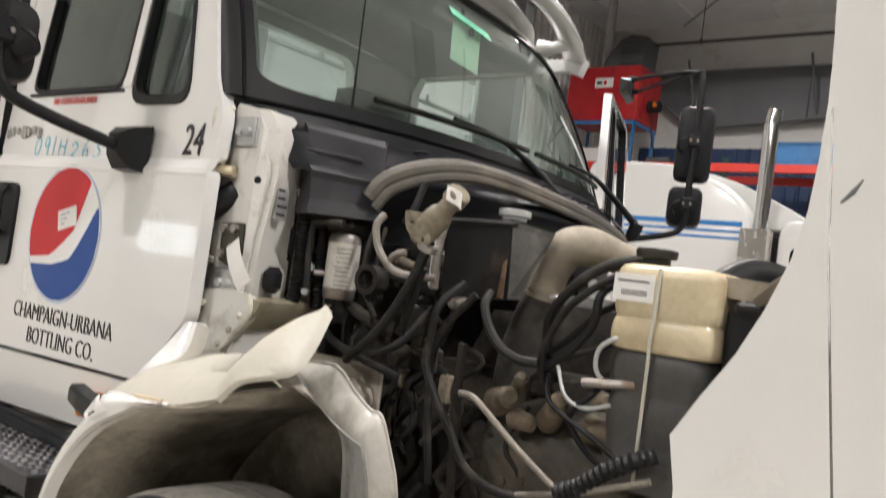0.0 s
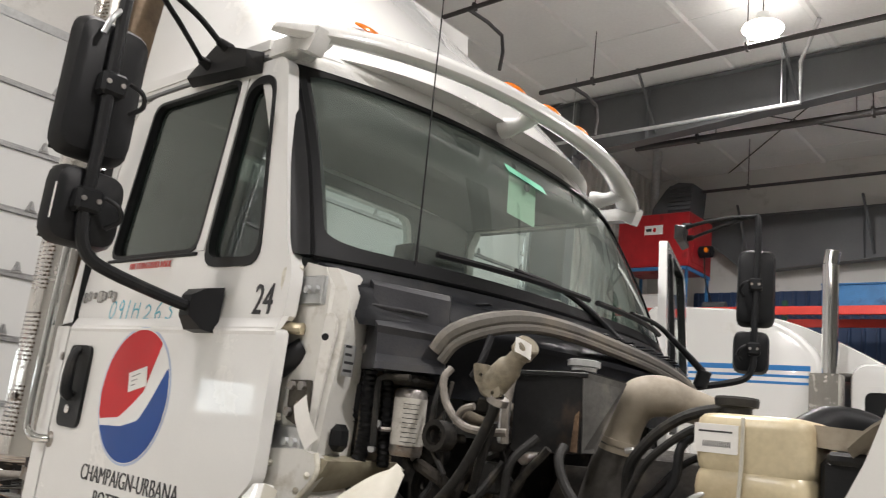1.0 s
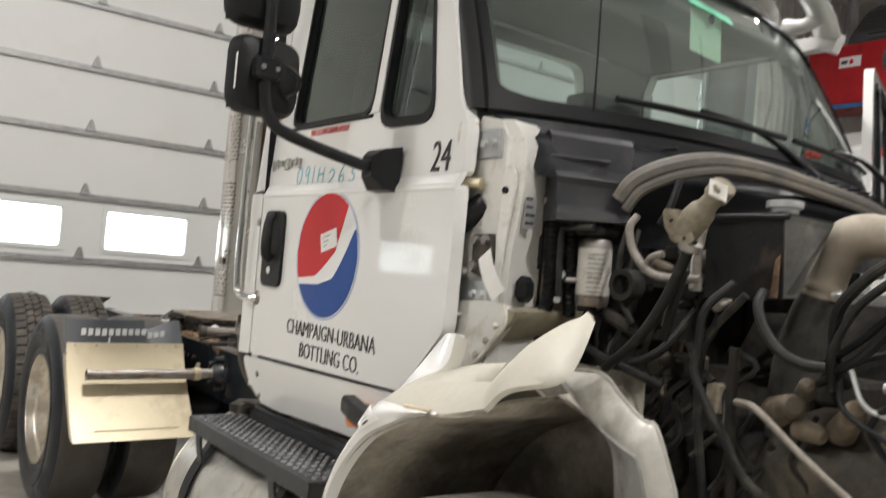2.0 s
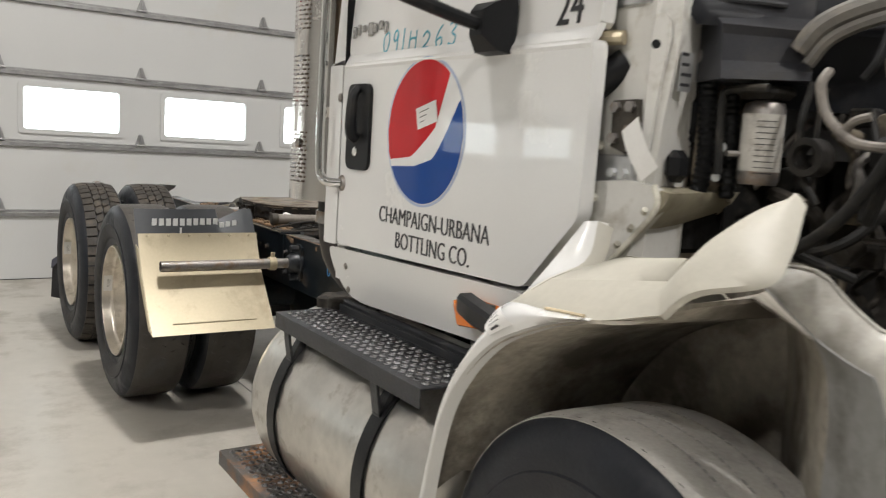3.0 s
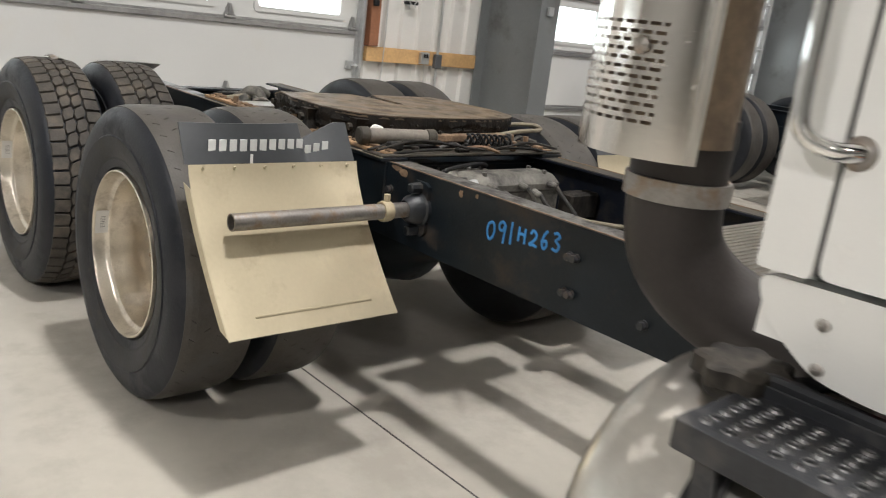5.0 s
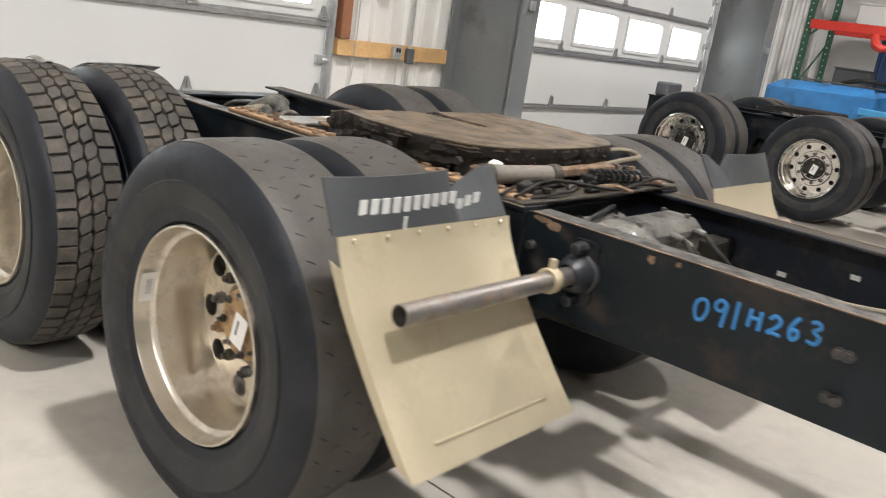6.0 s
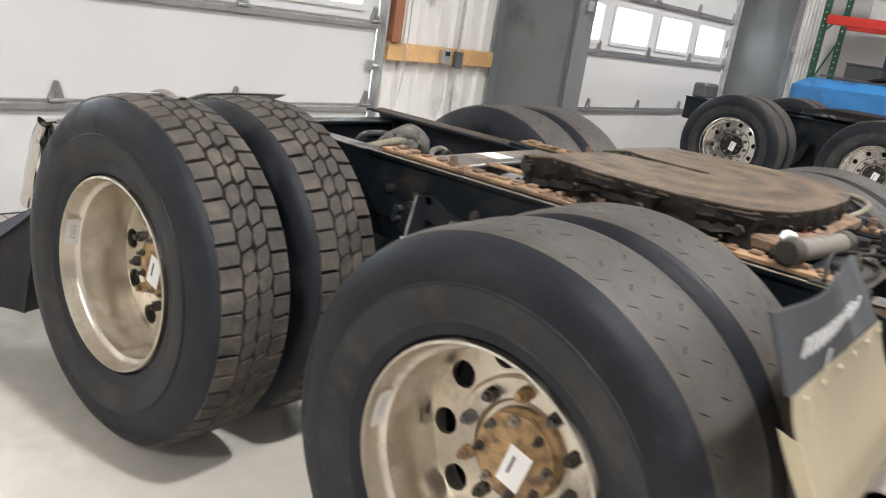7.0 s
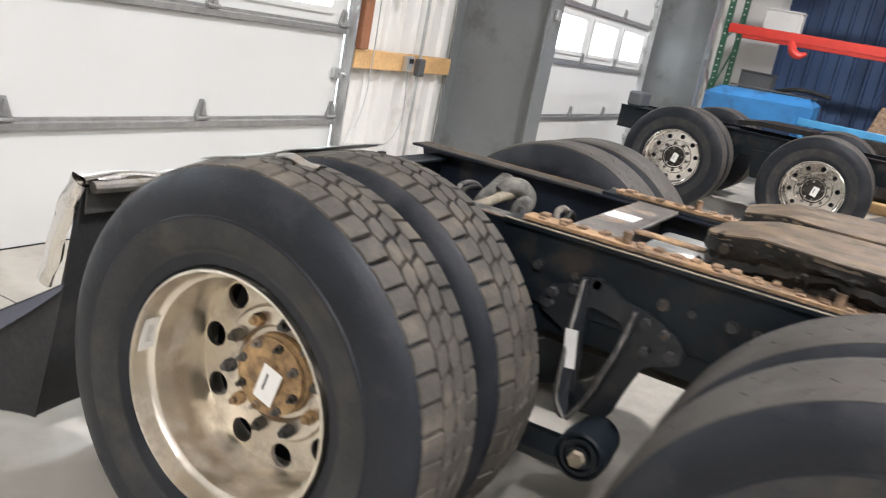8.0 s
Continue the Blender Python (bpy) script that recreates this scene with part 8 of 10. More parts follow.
def between(edge_a, edge_b, nu, nv, thick, normal, bulge=0.0, out=(0, -1, 0)):
    """A sheet spanned between two edge lines, bulged along out."""
    return Geo().sheet(lambda u, v: tuple(along(edge_a, u).lerp(along(edge_b, u), v) + Vector(out) * bulge * math.sin(math.pi * v)), nu, nv, thick, normal)


LIP_OUT = [(-2.33, 1.86, 0.60), (-2.27, 1.845, 0.75), (-2.205, 1.83, 0.90), (-2.14, 1.82, 0.995), (-2.08, 1.815, 1.06), (-2.025, 1.811, 1.115), (-1.91, 1.797, 1.127), (-1.803, 1.783, 1.137)]
LIP_IN = [(-2.305, 1.84, 0.60), (-2.252, 1.822, 0.75), (-2.195, 1.806, 0.87), (-2.125, 1.797, 0.963), (-2.035, 1.79, 1.042), (-1.94, 1.787, 1.090), (-1.87, 1.785, 1.116), (-1.803, 1.783, 1.134)]
fen = part("fender", between(LIP_OUT, LIP_IN, 42, 6, 0.006, (0.3, -1, 0.2), 0.014), WHITE, truck, "broken white fender edge over the front wheel", 50)
part("fender_lip", between(LIP_IN, [(x + 0.012, y + 0.022, z - 0.004) for x, y, z in LIP_IN], 42, 2, 0.004, (1, 0, -1)), WHITE, fen)
part("torn_edge", Geo().tube([along(LIP_OUT, 0.86 + 0.14 * k / 6) + Vector((0, 0, 0.003)) for k in range(7)], 0.0028, 6, 1), TORN, fen, "beige torn fibreglass edge")
STEP_TOP = [(-1.975, 1.861, 1.164), (-1.83, 1.847, 1.188), (-1.684, 1.831, 1.212)]
STEP_LOW = [(-2.030, 1.822, 1.112), (-1.815, 1.795, 1.131), (-1.667, 1.792, 1.169)]
STEP_BACK = [(-2.005, 1.945, 1.170), (-1.925, 1.965, 1.205), (-1.80, 1.90, 1.226), (-1.665, 1.835, 1.248)]
part("fender_step", between(STEP_TOP, STEP_LOW, 16, 4, 0.006, (0, -1, 0.4), 0.004), FIBRE, fen, "cream broken step of the fender")
part("fender_ledge", between(STEP_BACK, STEP_TOP, 16, 5, 0.006, (0, 0, 1), 0.006, (0, 0, 1)), FIBRE, fen, "cream inner ledge of the broken fender")
SPIRE_L = [(-2.095, 1.84, 1.06), (-2.06, 1.862, 1.11), (-2.025, 1.905, 1.185), (-1.998, 1.952, 1.262)]
SPIRE_R = [(-2.025, 1.822, 1.115), (-1.978, 1.858, 1.162), (-1.955, 1.925, 1.20), (-1.968, 1.957, 1.266)]
part("fender_spire", between(SPIRE_L, SPIRE_R, 18, 5, 0.02, (-0.3, -1, 0.2), 0.008), WHITE, fen, "white spire of the broken fender", 50)
SPIRE_IN = [(x + 0.008 + 0.003 * k, y + 0.022, z - 0.004 * k) for k, (x, y, z) in enumerate(SPIRE_R)]
part("spire_flange", between(SPIRE_R, SPIRE_IN, 14, 3, 0.008, (1, 0, 0.2), 0.003, (1, 0, 0)), FIBRE, fen, "cream side flange of the spire", 50)
part("splash_panel", between([(-2.05, 1.97, 1.135), (-1.93, 1.972, 1.205), (-1.80, 1.91, 1.226), (-1.67, 1.845, 1.245)], [(-2.06, 2.03, 1.10), (-1.92, 2.035, 1.12), (-1.79, 2.0, 1.15), (-1.67, 1.95, 1.18)], 14, 3, 0.006, (0, 1, 0)), FIBRE, fen)
TONGUE_UP = [(-1.690, 1.833, 1.212), (-1.66, 1.848, 1.258), (-1.634, 1.86, 1.287), (-1.603, 1.90, 1.324), (-1.568, 1.93, 1.345)]
TONGUE_LOW = [(-1.667, 1.792, 1.169), (-1.62, 1.797, 1.21), (-1.535, 1.82, 1.238), (-1.536, 1.865, 1.275), (-1.562, 1.925, 1.338)]
part("fender_tongue", between(TONGUE_UP, TONGUE_LOW, 22, 6, 0.010, (-0.6, -0.5, 0.6), 0.012, (-0.5, -0.3, 0.6)), FIBRE, fen, "curved broken tongue of the fender", 50)
BAND_OUT = [(-1.611, 1.93, 1.244), (-1.532, 1.93, 1.249), (-1.48, 1.93, 1.214), (-1.439, 1.93, 1.19), (-1.414, 1.93, 1.185), (-1.387, 1.93, 1.134), (-1.361, 1.93, 1.065), (-1.34, 1.93, 0.9), (-1.32, 1.93, 0.6)]
BAND_IN = [(-1.591, 1.90, 1.225), (-1.51, 1.90, 1.172), (-1.462, 1.90, 1.15), (-1.43, 1.90, 1.14), (-1.419, 1.90, 1.134), (-1.405, 1.90, 1.10), (-1.395, 1.90, 1.06), (-1.375, 1.90, 0.9), (-1.355, 1.90, 0.6)]
part("fender_rear_band", between(BAND_OUT, BAND_IN, 32, 5, 0.006, (0.3, -1, 0), 0.009), SOOTY_FIBRE, fen, "cream inner fender band", 50)
part("fender_band_edge", Geo().tube([along(BAND_OUT, k / 24) for k in range(25)], 0.0028, 6, 1), SOOTY_FIBRE, fen)
INNER = [(-1.595, 1.935, 1.216), (-1.525, 1.95, 1.145), (-1.507, 1.965, 1.06), (-1.505, 1.97, 0.9), (-1.48, 1.97, 0.6)]
part("inner_panel", between(BAND_IN, INNER, 24, 3, 0.005, (0.3, 1, 0)), INNER_GREY, fen, "grey-white inner fender panel")
ARCH_LINE = [(x, y + 0.008, z) for x, y, z in LIP_IN] + [(-1.72, 1.80, 1.15), (-1.65, 1.83, 1.185), (-1.60, 1.90, 1.20), (-1.53, 1.955, 1.142), (-1.512, 1.968, 1.05), (-1.505, 1.972, 0.9), (-1.48, 1.972, 0.6)]
ARCH_DEEP = [(x * 0.9 + -1.85 * 0.1 - 0.22 * min(1.0, max(0.0, (k - 8) / 3)), 2.27, z - 0.02) for k, (x, y, z) in enumerate(ARCH_LINE)]
part("fender_liner", between(ARCH_LINE[:11], ARCH_DEEP[:11], 34, 8, 0.006, (0, 0, 1)), FENDER_IN, fen, "grimy inside of the wheel arch", 60)
part("front_liner", between(ARCH_LINE[10:], ARCH_DEEP[10:], 14, 8, 0.006, (1, 0, 0)), FENDER_IN, fen, "grimy front liner of the wheel arch", 60)
back = Geo().box(-2.3, -1.72, 2.276, 2.286, 0.4, 1.21, 0.002)
part("arch_back", back, FENDER_IN, fen)
# The pale disc stands in for light shining through a hole in the liner.
for x, y, z in ((-2.135, 1.99, 0.985), (-2.09, 1.95, 1.035), (-1.99, 1.92, 1.072)):
    part("liner_clip", Geo().lathe([(0.0, 0.012), (-0.006, 0.010), (-0.008, 0.001)], (x, y, z), "z", 10), GALV if z < 1 else BLACK_PLASTIC, fen)
corner = Geo().panel(rounded([(-2.09, 1.33), (-2.09, 1.15), (-2.025, 1.17), (-1.965, 1.235), (-1.915, 1.295), (-1.925, 1.33), (-1.985, 1.34)], 0.012, 2), [], lambda u, v, t: (u, 2.035 + 0.10 * (u + 2.09) + t, v), 0.02)
cc = part("cab_corner", corner, POST_WHITE, truck, "dirty cream cab corner below the hinge post")
part("corner_seam", Geo().tube([(-2.03, 2.038, 1.165), (-1.97, 2.044, 1.23), (-1.92, 2.049, 1.292), (-1.928, 2.049, 1.335)], 0.006, 8, 4), CREAM, cc)
for k in range(3):
    x = -2.0 + 0.03 * k
    part("sealant_bead", Geo().cyl((x, 2.04, 1.215 + 1.15 * (x + 2.0)), (x + 0.009, 2.034, 1.222 + 1.15 * (x + 2.0)), 0.006, n=6), CREAM, cc)

def on_lip(u, v, lift):
    p = along(LIP_OUT, u).lerp(along(LIP_IN, u), v)
    return (p.x - 0.3 * lift, p.y - 0.014 * math.sin(math.pi * v) - lift, p.z + 0.2 * lift)


lip_label = part("inventory_label", Geo().sheet(lambda u, v: on_lip(0.60 + 0.10 * u, 0.12 + 0.72 * v, 0.0075), 6, 6, 0.0005, (0, -1, 0)), PAPER, fen, "white printed label on the fender lip")
for v0, v1, u0, u1 in ((0.22, 0.25, 0.635, 0.68), (0.36, 0.385, 0.63, 0.68), (0.50, 0.525, 0.625, 0.675), (0.64, 0.73, 0.62, 0.655)):
    part("label_bar", Geo().sheet(lambda u, v: on_lip(u0 + (u1 - u0) * u, v0 + (v1 - v0) * v, 0.0082), 3, 1, 0.0002, (0, -1, 0)), INK, lip_label)

hood_line = [(-0.92, 0.75), (-0.925, 1.19), (-0.938, 1.258), (-0.905, 1.315), (-0.867, 1.375), (-0.838, 1.435), (-0.813, 1.503), (-0.80, 1.565), (-0.794, 1.63), (-0.791, 1.70), (-0.792, 1.765), (-0.795, 1.83), (-0.80, 2.0), (-0.82, 2.35)]
seam = [(-0.70, 0.75), (-0.738, 1.23), (-0.77, 1.5), (-0.785, 1.69)]
hood = Geo().panel(hood_line + [(-0.786, 2.35), (-0.78, 1.70)] + [(x - 0.0015, z) for x, z in seam[::-1]], [], lambda u, v, t: (u, 1.95 + t, v), 0.012)
hd_ = part("hood", hood, WHITE, truck, "white fibreglass hood tilted open")
part("hood_side", Geo().panel([(-0.698, 0.75), (-0.736, 1.23), (-0.768, 1.5), (-0.783, 1.69), (-0.776, 2.35), (0.65, 2.3), (0.9, 1.5), (0.9, 0.75)], [], lambda u, v, t: (u, 1.947 + 0.02 * (u + 0.78) + t, v), 0.012), WHITE, hd_)
part("hood_far_side", Geo().panel([(x, z) for x, z in hood_line] + [(0.65, 2.3), (0.9, 1.5), (0.9, 0.75)], [], lambda u, v, t: (u, mirror_y(1.95) - t, v), 0.012), WHITE, hd_)
part("hood_top", Geo().sheet(lambda u, v: (0.9 - 0.25 * v * v + 0.15 * math.sin(u * math.pi), 1.96 + 1.99 * u, 0.8 + 1.5 * v), 16, 8, 0.012, (1, 0, 0)), WHITE, hd_)
part("hood_scuff", Geo().tube([(-0.764, 1.9475, 1.575), (-0.752, 1.9475, 1.588), (-0.742, 1.9475, 1.604)], [0.0015, 0.0035, 0.001], 6, 3), INTERIOR, hd_)

# -- engine bay --
eng = Geo()
eng.loft([[(-1.85, 2.58, 0.55), (-0.55, 2.58, 0.55), (-0.55, 3.3, 0.55), (-1.85, 3.3, 0.55)], [(-1.85, 2.50, 1.05), (-0.55, 2.52, 1.05), (-0.55, 3.35, 1.05), (-1.85, 3.35, 1.05)], [(-1.82, 2.62, 1.22), (-0.6, 2.62, 1.22), (-0.6, 3.25, 1.22), (-1.82, 3.25, 1.22)]])
engine = part("engine_block", eng, GRIME, truck, "oily inline diesel engine block")
part("valve_cover", Geo().loft([[(-1.78, 2.68, 1.22), (-0.65, 2.68, 1.22), (-0.65, 3.15, 1.22), (-1.78, 3.15, 1.22)], [(-1.75, 2.74, 1.36), (-0.68, 2.74, 1.36), (-0.68, 3.08, 1.36), (-1.75, 3.08, 1.36)]]), GRIME, engine)
rnd = random.Random(11)
for k in range(26):
    x = rnd.uniform(-1.55, -0.95)
    z = rnd.uniform(0.8, 1.22)
    r = rnd.uniform(0.018, 0.055)
    y = 2.50 - r * 0.3
    g = Geo()
    if k % 3 == 0:
        g.cyl((x, y + 0.06, z), (x + rnd.uniform(-0.06, 0.06), y - rnd.uniform(0.02, 0.09), z + rnd.uniform(-0.04, 0.04)), r, r * 0.8, n=14, c=0.006)
    elif k % 3 == 1:
        g.cyl((x, y, z), (x + rnd.uniform(0.08, 0.18), y - rnd.uniform(0, 0.05), z + rnd.uniform(-0.03, 0.05)), r * 0.7, n=12, c=0.005)
    else:
        g.box(x, x + rnd.uniform(0.05, 0.14), y - 0.06, y + 0.06, z, z + rnd.uniform(0.03, 0.09), 0.01)
    part("engine_fitting", g, DUSTY if k % 2 else GRIME, engine)
for a_, b_, r_ in (((-1.45, 2.33, 1.185), (-1.38, 2.27, 1.212), 0.03), ((-1.325, 2.33, 1.17), (-1.265, 2.26, 1.228), 0.026), ((-1.385, 2.31, 1.23), (-1.36, 2.27, 1.255), 0.018), ((-1.235, 2.32, 1.18), (-1.16, 2.29, 1.175), 0.028),
                   ((-1.39, 2.30, 1.17), (-1.33, 2.285, 1.165), 0.022), ((-1.21, 2.31, 1.235), (-1.17, 2.27, 1.24), 0.02)):
    part("cast_fitting", Geo().cyl(a_, b_, r_, r_ * 0.75, n=16, c=0.007), TAN_CAST, engine, "tan dusty cast fitting")
part("oil_cooler", Geo().loft([[(-1.48, 2.34, 0.80), (-1.08, 2.31, 0.80), (-1.06, 2.55, 0.80), (-1.48, 2.55, 0.80)], [(-1.475, 2.31, 1.0), (-1.10, 2.28, 1.02), (-1.06, 2.55, 1.05), (-1.47, 2.55, 1.05)], [(-1.465, 2.31, 1.10), (-1.13, 2.28, 1.11), (-1.08, 2.55, 1.1), (-1.46, 2.55, 1.1)],
                               [(-1.45, 2.345, 1.165), (-1.16, 2.33, 1.17), (-1.13, 2.55, 1.2), (-1.44, 2.55, 1.2)], [(-1.40, 2.40, 1.195), (-1.2, 2.39, 1.20), (-1.2, 2.55, 1.22), (-1.4, 2.55, 1.22)]]), GRIME_TAN, engine, "oily brown engine side casting")
for k in range(7):
    part("casting_bolt", Geo().cyl((-1.44 + 0.045 * k, 2.315, 1.03 + 0.012 * (k % 3)), (-1.44 + 0.045 * k, 2.295, 1.03 + 0.012 * (k % 3)), 0.010, n=6), GRIME_TAN, engine)

part("valve_cover", Geo().loft([[(-1.62, 2.60, 1.18), (-0.62, 2.60, 1.18), (-0.62, 3.12, 1.18), (-1.62, 3.12, 1.18)], [(-1.62, 2.60, 1.30), (-0.62, 2.60, 1.30), (-0.62, 3.12, 1.30), (-1.62, 3.12, 1.30)], [(-1.60, 2.63, 1.40), (-0.64, 2.63, 1.40), (-0.64, 3.09, 1.40), (-1.60, 3.09, 1.40)], [(-1.57, 2.68, 1.425), (-0.67, 2.68, 1.425), (-0.67, 3.04, 1.425), (-1.57, 3.04, 1.425)]]), GRIME, engine, "grimy black valve cover")

bb = Geo().loft([[(-1.605, 2.30, 1.388), (-1.428, 2.285, 1.398), (-1.435, 2.345, 1.40), (-1.56, 2.385, 1.39)], [(-1.612, 2.30, 1.555), (-1.438, 2.285, 1.562), (-1.403, 2.40, 1.553), (-1.56, 2.42, 1.56)]])
box_ = part("surge_tank", bb, BOX_BLACK, truck, "scuffed black metal surge tank")
cp = Geo().lathe([(0.0, 0.026), (0.008, 0.026), (0.010, 0.034), (0.022, 0.034), (0.024, 0.028), (0.024, 0.001)], (-1.462, 2.33, 1.562), "z", 20)
part("filler_cap", cp, GALV, box_)
# Thin lighter panel: the light on this end is put into its colour.
part("side_face", Geo().loft([[(-1.4265, 2.2855, 1.40), (-1.4335, 2.3445, 1.402), (-1.4305, 2.3445, 1.402), (-1.4245, 2.2855, 1.40)], [(-1.4365, 2.2855, 1.558), (-1.4015, 2.3995, 1.549), (-1.3995, 2.3995, 1.549), (-1.4345, 2.2855, 1.558)]]), SCUFFED_LIT_SIDE, box_, "scuffed end of the tank, coloured lighter as if lit")
part("rust_streak", Geo().loft([[(-1.452, 2.2835, 1.40), (-1.436, 2.2825, 1.40), (-1.436, 2.2845, 1.40), (-1.452, 2.2855, 1.40)], [(-1.446, 2.2835, 1.47), (-1.437, 2.2825, 1.48), (-1.437, 2.2845, 1.48), (-1.446, 2.2855, 1.47)]]), RUST, box_)
part("flange", Geo().box(-1.615, -1.42, 2.278, 2.284, 1.545, 1.556, 0.002), BOX_BLACK, box_)
part("bracket", Geo().box(-1.628, -1.612, 2.275, 2.30, 1.40, 1.53, 0.004), GALV, box_)

neck = part("oil_filler", Geo().tube([(-1.470, 2.122, 1.572), (-1.484, 2.124, 1.560), (-1.494, 2.126, 1.551), (-1.503, 2.128, 1.543), (-1.535, 2.134, 1.516), (-1.55, 2.138, 1.500), (-1.556, 2.14, 1.49)], [0.018, 0.018, 0.019, 0.026, 0.029, 0.026, 0.017], 16, 3), NECK, truck, "dusty tan oil filler neck")
part("filler_cap", Geo().cyl((-1.474, 2.122, 1.569), (-1.452, 2.117, 1.588), 0.0235, n=18, c=0.003), NECK, neck, "dusty tan filler cap")
part("paper_tag", Geo().sheet(lambda u, v: (-1.466 + 0.036 * u, 2.092 + 0.008 * math.sin(u * 3), 1.598 - 0.028 * v - 0.016 * u), 5, 3, 0.0006, (0, 1, 0)), PAPER, neck, "white paper tag on the filler cap")
part("neck_bracket", Geo().panel(rounded([(-1.572, 1.548), (-1.535, 1.545), (-1.505, 1.492), (-1.522, 1.480), (-1.545, 1.490), (-1.565, 1.512)], 0.008, 2), [circle(-1.553, 1.525, 0.004, 8), circle(-1.525, 1.493, 0.004, 8)], lambda u, v, t: (u, 2.104 + 0.2 * (u + 1.57) + t, v), 0.006), NECK, neck)
part("clamp", Geo().cyl((-1.522, 2.132, 1.487), (-1.528, 2.133, 1.474), 0.021, n=14), STEEL, neck)
part("filler_hose", Geo().tube([(-1.522, 2.132, 1.492), (-1.545, 2.14, 1.445), (-1.582, 2.15, 1.385), (-1.62, 2.155, 1.33), (-1.67, 2.165, 1.28), (-1.78, 2.22, 1.22)], 0.0105, 12), HOSE, truck)
part("hose_coupling", Geo().tube([(-1.56, 2.17, 1.44), (-1.59, 2.18, 1.36), (-1.62, 2.2, 1.30)], 0.0095, 10), HOSE, truck)

can = part("fuel_filter", Geo().lathe([(0.0, 0.001), (0.0, 0.034), (0.01, 0.038), (0.14, 0.038), (0.15, 0.034), (0.155, 0.02), (0.155, 0.001)], (-1.872, 2.262, 1.345), "z", 24), STEEL, truck, "dusty white spin-on filter canister")
part("filter_label", Geo().lathe([(0.025, 0.0383), (0.13, 0.0383)], (-1.872, 2.262, 1.345), "z", 24), FILTER_PAPER, can, "grubby white filter label with small print")
for k in range(10):
    part("print_bar", Geo().sheet(lambda u, v: (-1.872 + 0.0387 * math.cos(radians(-70 + 55 * u)), 2.262 + 0.0387 * math.sin(radians(-70 + 55 * u)), 1.366 + 0.0105 * k + 0.0016 * v), 4, 1), INK, can)
part("filter_head", Geo().box(-1.915, -1.83, 2.225, 2.30, 1.502, 1.528, 0.01), GRIME, truck)
part("filter_guard", Geo().tube([(-1.905, 2.19, 1.36), (-1.912, 2.19, 1.49), (-1.895, 2.19, 1.515), (-1.825, 2.20, 1.517)], 0.008, 8, 2), HOSE, truck)


def ribbed_hose(points, r, parent=truck, material=BLACK_PLASTIC):
    pts = np.array(points, float)
    seg = []
    for a, b in zip(pts[:-1], pts[1:]):
        n = max(2, int(np.linalg.norm(b - a) / 0.006))
        seg += [a + (b - a) * k / n for k in range(n)]
    rad = [r if k % 2 else r * 0.82 for k in range(len(seg))]
    return part("ribbed_hose", Geo().tube(seg, rad, 10, 1), material, parent)


ribbed_hose([(-1.962, 2.205, 1.62), (-1.955, 2.20, 1.55), (-1.95, 2.20, 1.47), (-1.945, 2.20, 1.395), (-1.947, 2.195, 1.335), (-1.962, 2.19, 1.30), (-1.985, 2.19, 1.288), (-2.005, 2.185, 1.30), (-2.012, 2.18, 1.34), (-1.995, 2.185, 1.40), (-1.982, 2.195, 1.45)], 0.0185)
ribbed_hose([(-1.94, 2.24, 1.60), (-1.93, 2.24, 1.50), (-1.925, 2.24, 1.42), (-1.925, 2.245, 1.36), (-1.93, 2.255, 1.31)], 0.016)
part("rubber_cup", Geo().cyl((-1.995, 2.20, 1.43), (-1.995, 2.20, 1.50), 0.03, n=16, c=0.008), BLACK_PLASTIC, truck)
part("fitting_bolt", Geo().cyl((-1.915, 2.205, 1.41), (-1.905, 2.19, 1.41), 0.010, n=10), GALV, truck)
part("fitting_bolt", Geo().cyl((-1.92, 2.205, 1.354), (-1.91, 2.19, 1.354), 0.008, n=10), GALV, truck)
part("cable_joint", Geo().cyl((-2.01, 2.19, 1.578), (-1.965, 2.195, 1.579), 0.014, n=12, c=0.003), STEEL, truck)
part("clamp_band", Geo().tube([(-1.90, 2.20, 1.40), (-1.89, 2.26, 1.40), (-1.90, 2.30, 1.395)], 0.006, 6), STEEL, truck)

ib = part("intake_elbow", Geo().tube([(-1.439, 2.455, 1.42), (-1.431, 2.455, 1.46), (-1.418, 2.455, 1.495), (-1.395, 2.457, 1.524), (-1.355, 2.47, 1.533), (-1.318, 2.52, 1.522), (-1.27, 2.62, 1.50), (-1.22, 2.78, 1.46)], [0.038, 0.039, 0.042, 0.045, 0.043, 0.036, 0.033, 0.032], 20, 5), INTAKE, truck, "dusty tan air intake elbow")
for t in ((-1.440, 2.455, 1.415), (-1.437, 2.455, 1.43)):
    part("hose_clamp", Geo().tube([Vector(t) - Vector((0.0012, 0, 0.0055)), Vector(t) + Vector((0.0012, 0, 0.0055))], 0.0425, 20, 1), INTAKE, ib, "tan dusted hose clamp")
part("clamp_screw", Geo().cyl((-1.405, 2.42, 1.414), (-1.388, 2.425, 1.418), 0.006, n=8), GALV, ib)
part("lower_duct", Geo().tube([(-1.439, 2.455, 1.42), (-1.456, 2.455, 1.379), (-1.468, 2.455, 1.335), (-1.48, 2.455, 1.285), (-1.487, 2.455, 1.225), (-1.49, 2.46, 1.12)], [0.040, 0.043, 0.045, 0.047, 0.048, 0.048], 20, 4), DUCT, truck, "grey rubber duct")

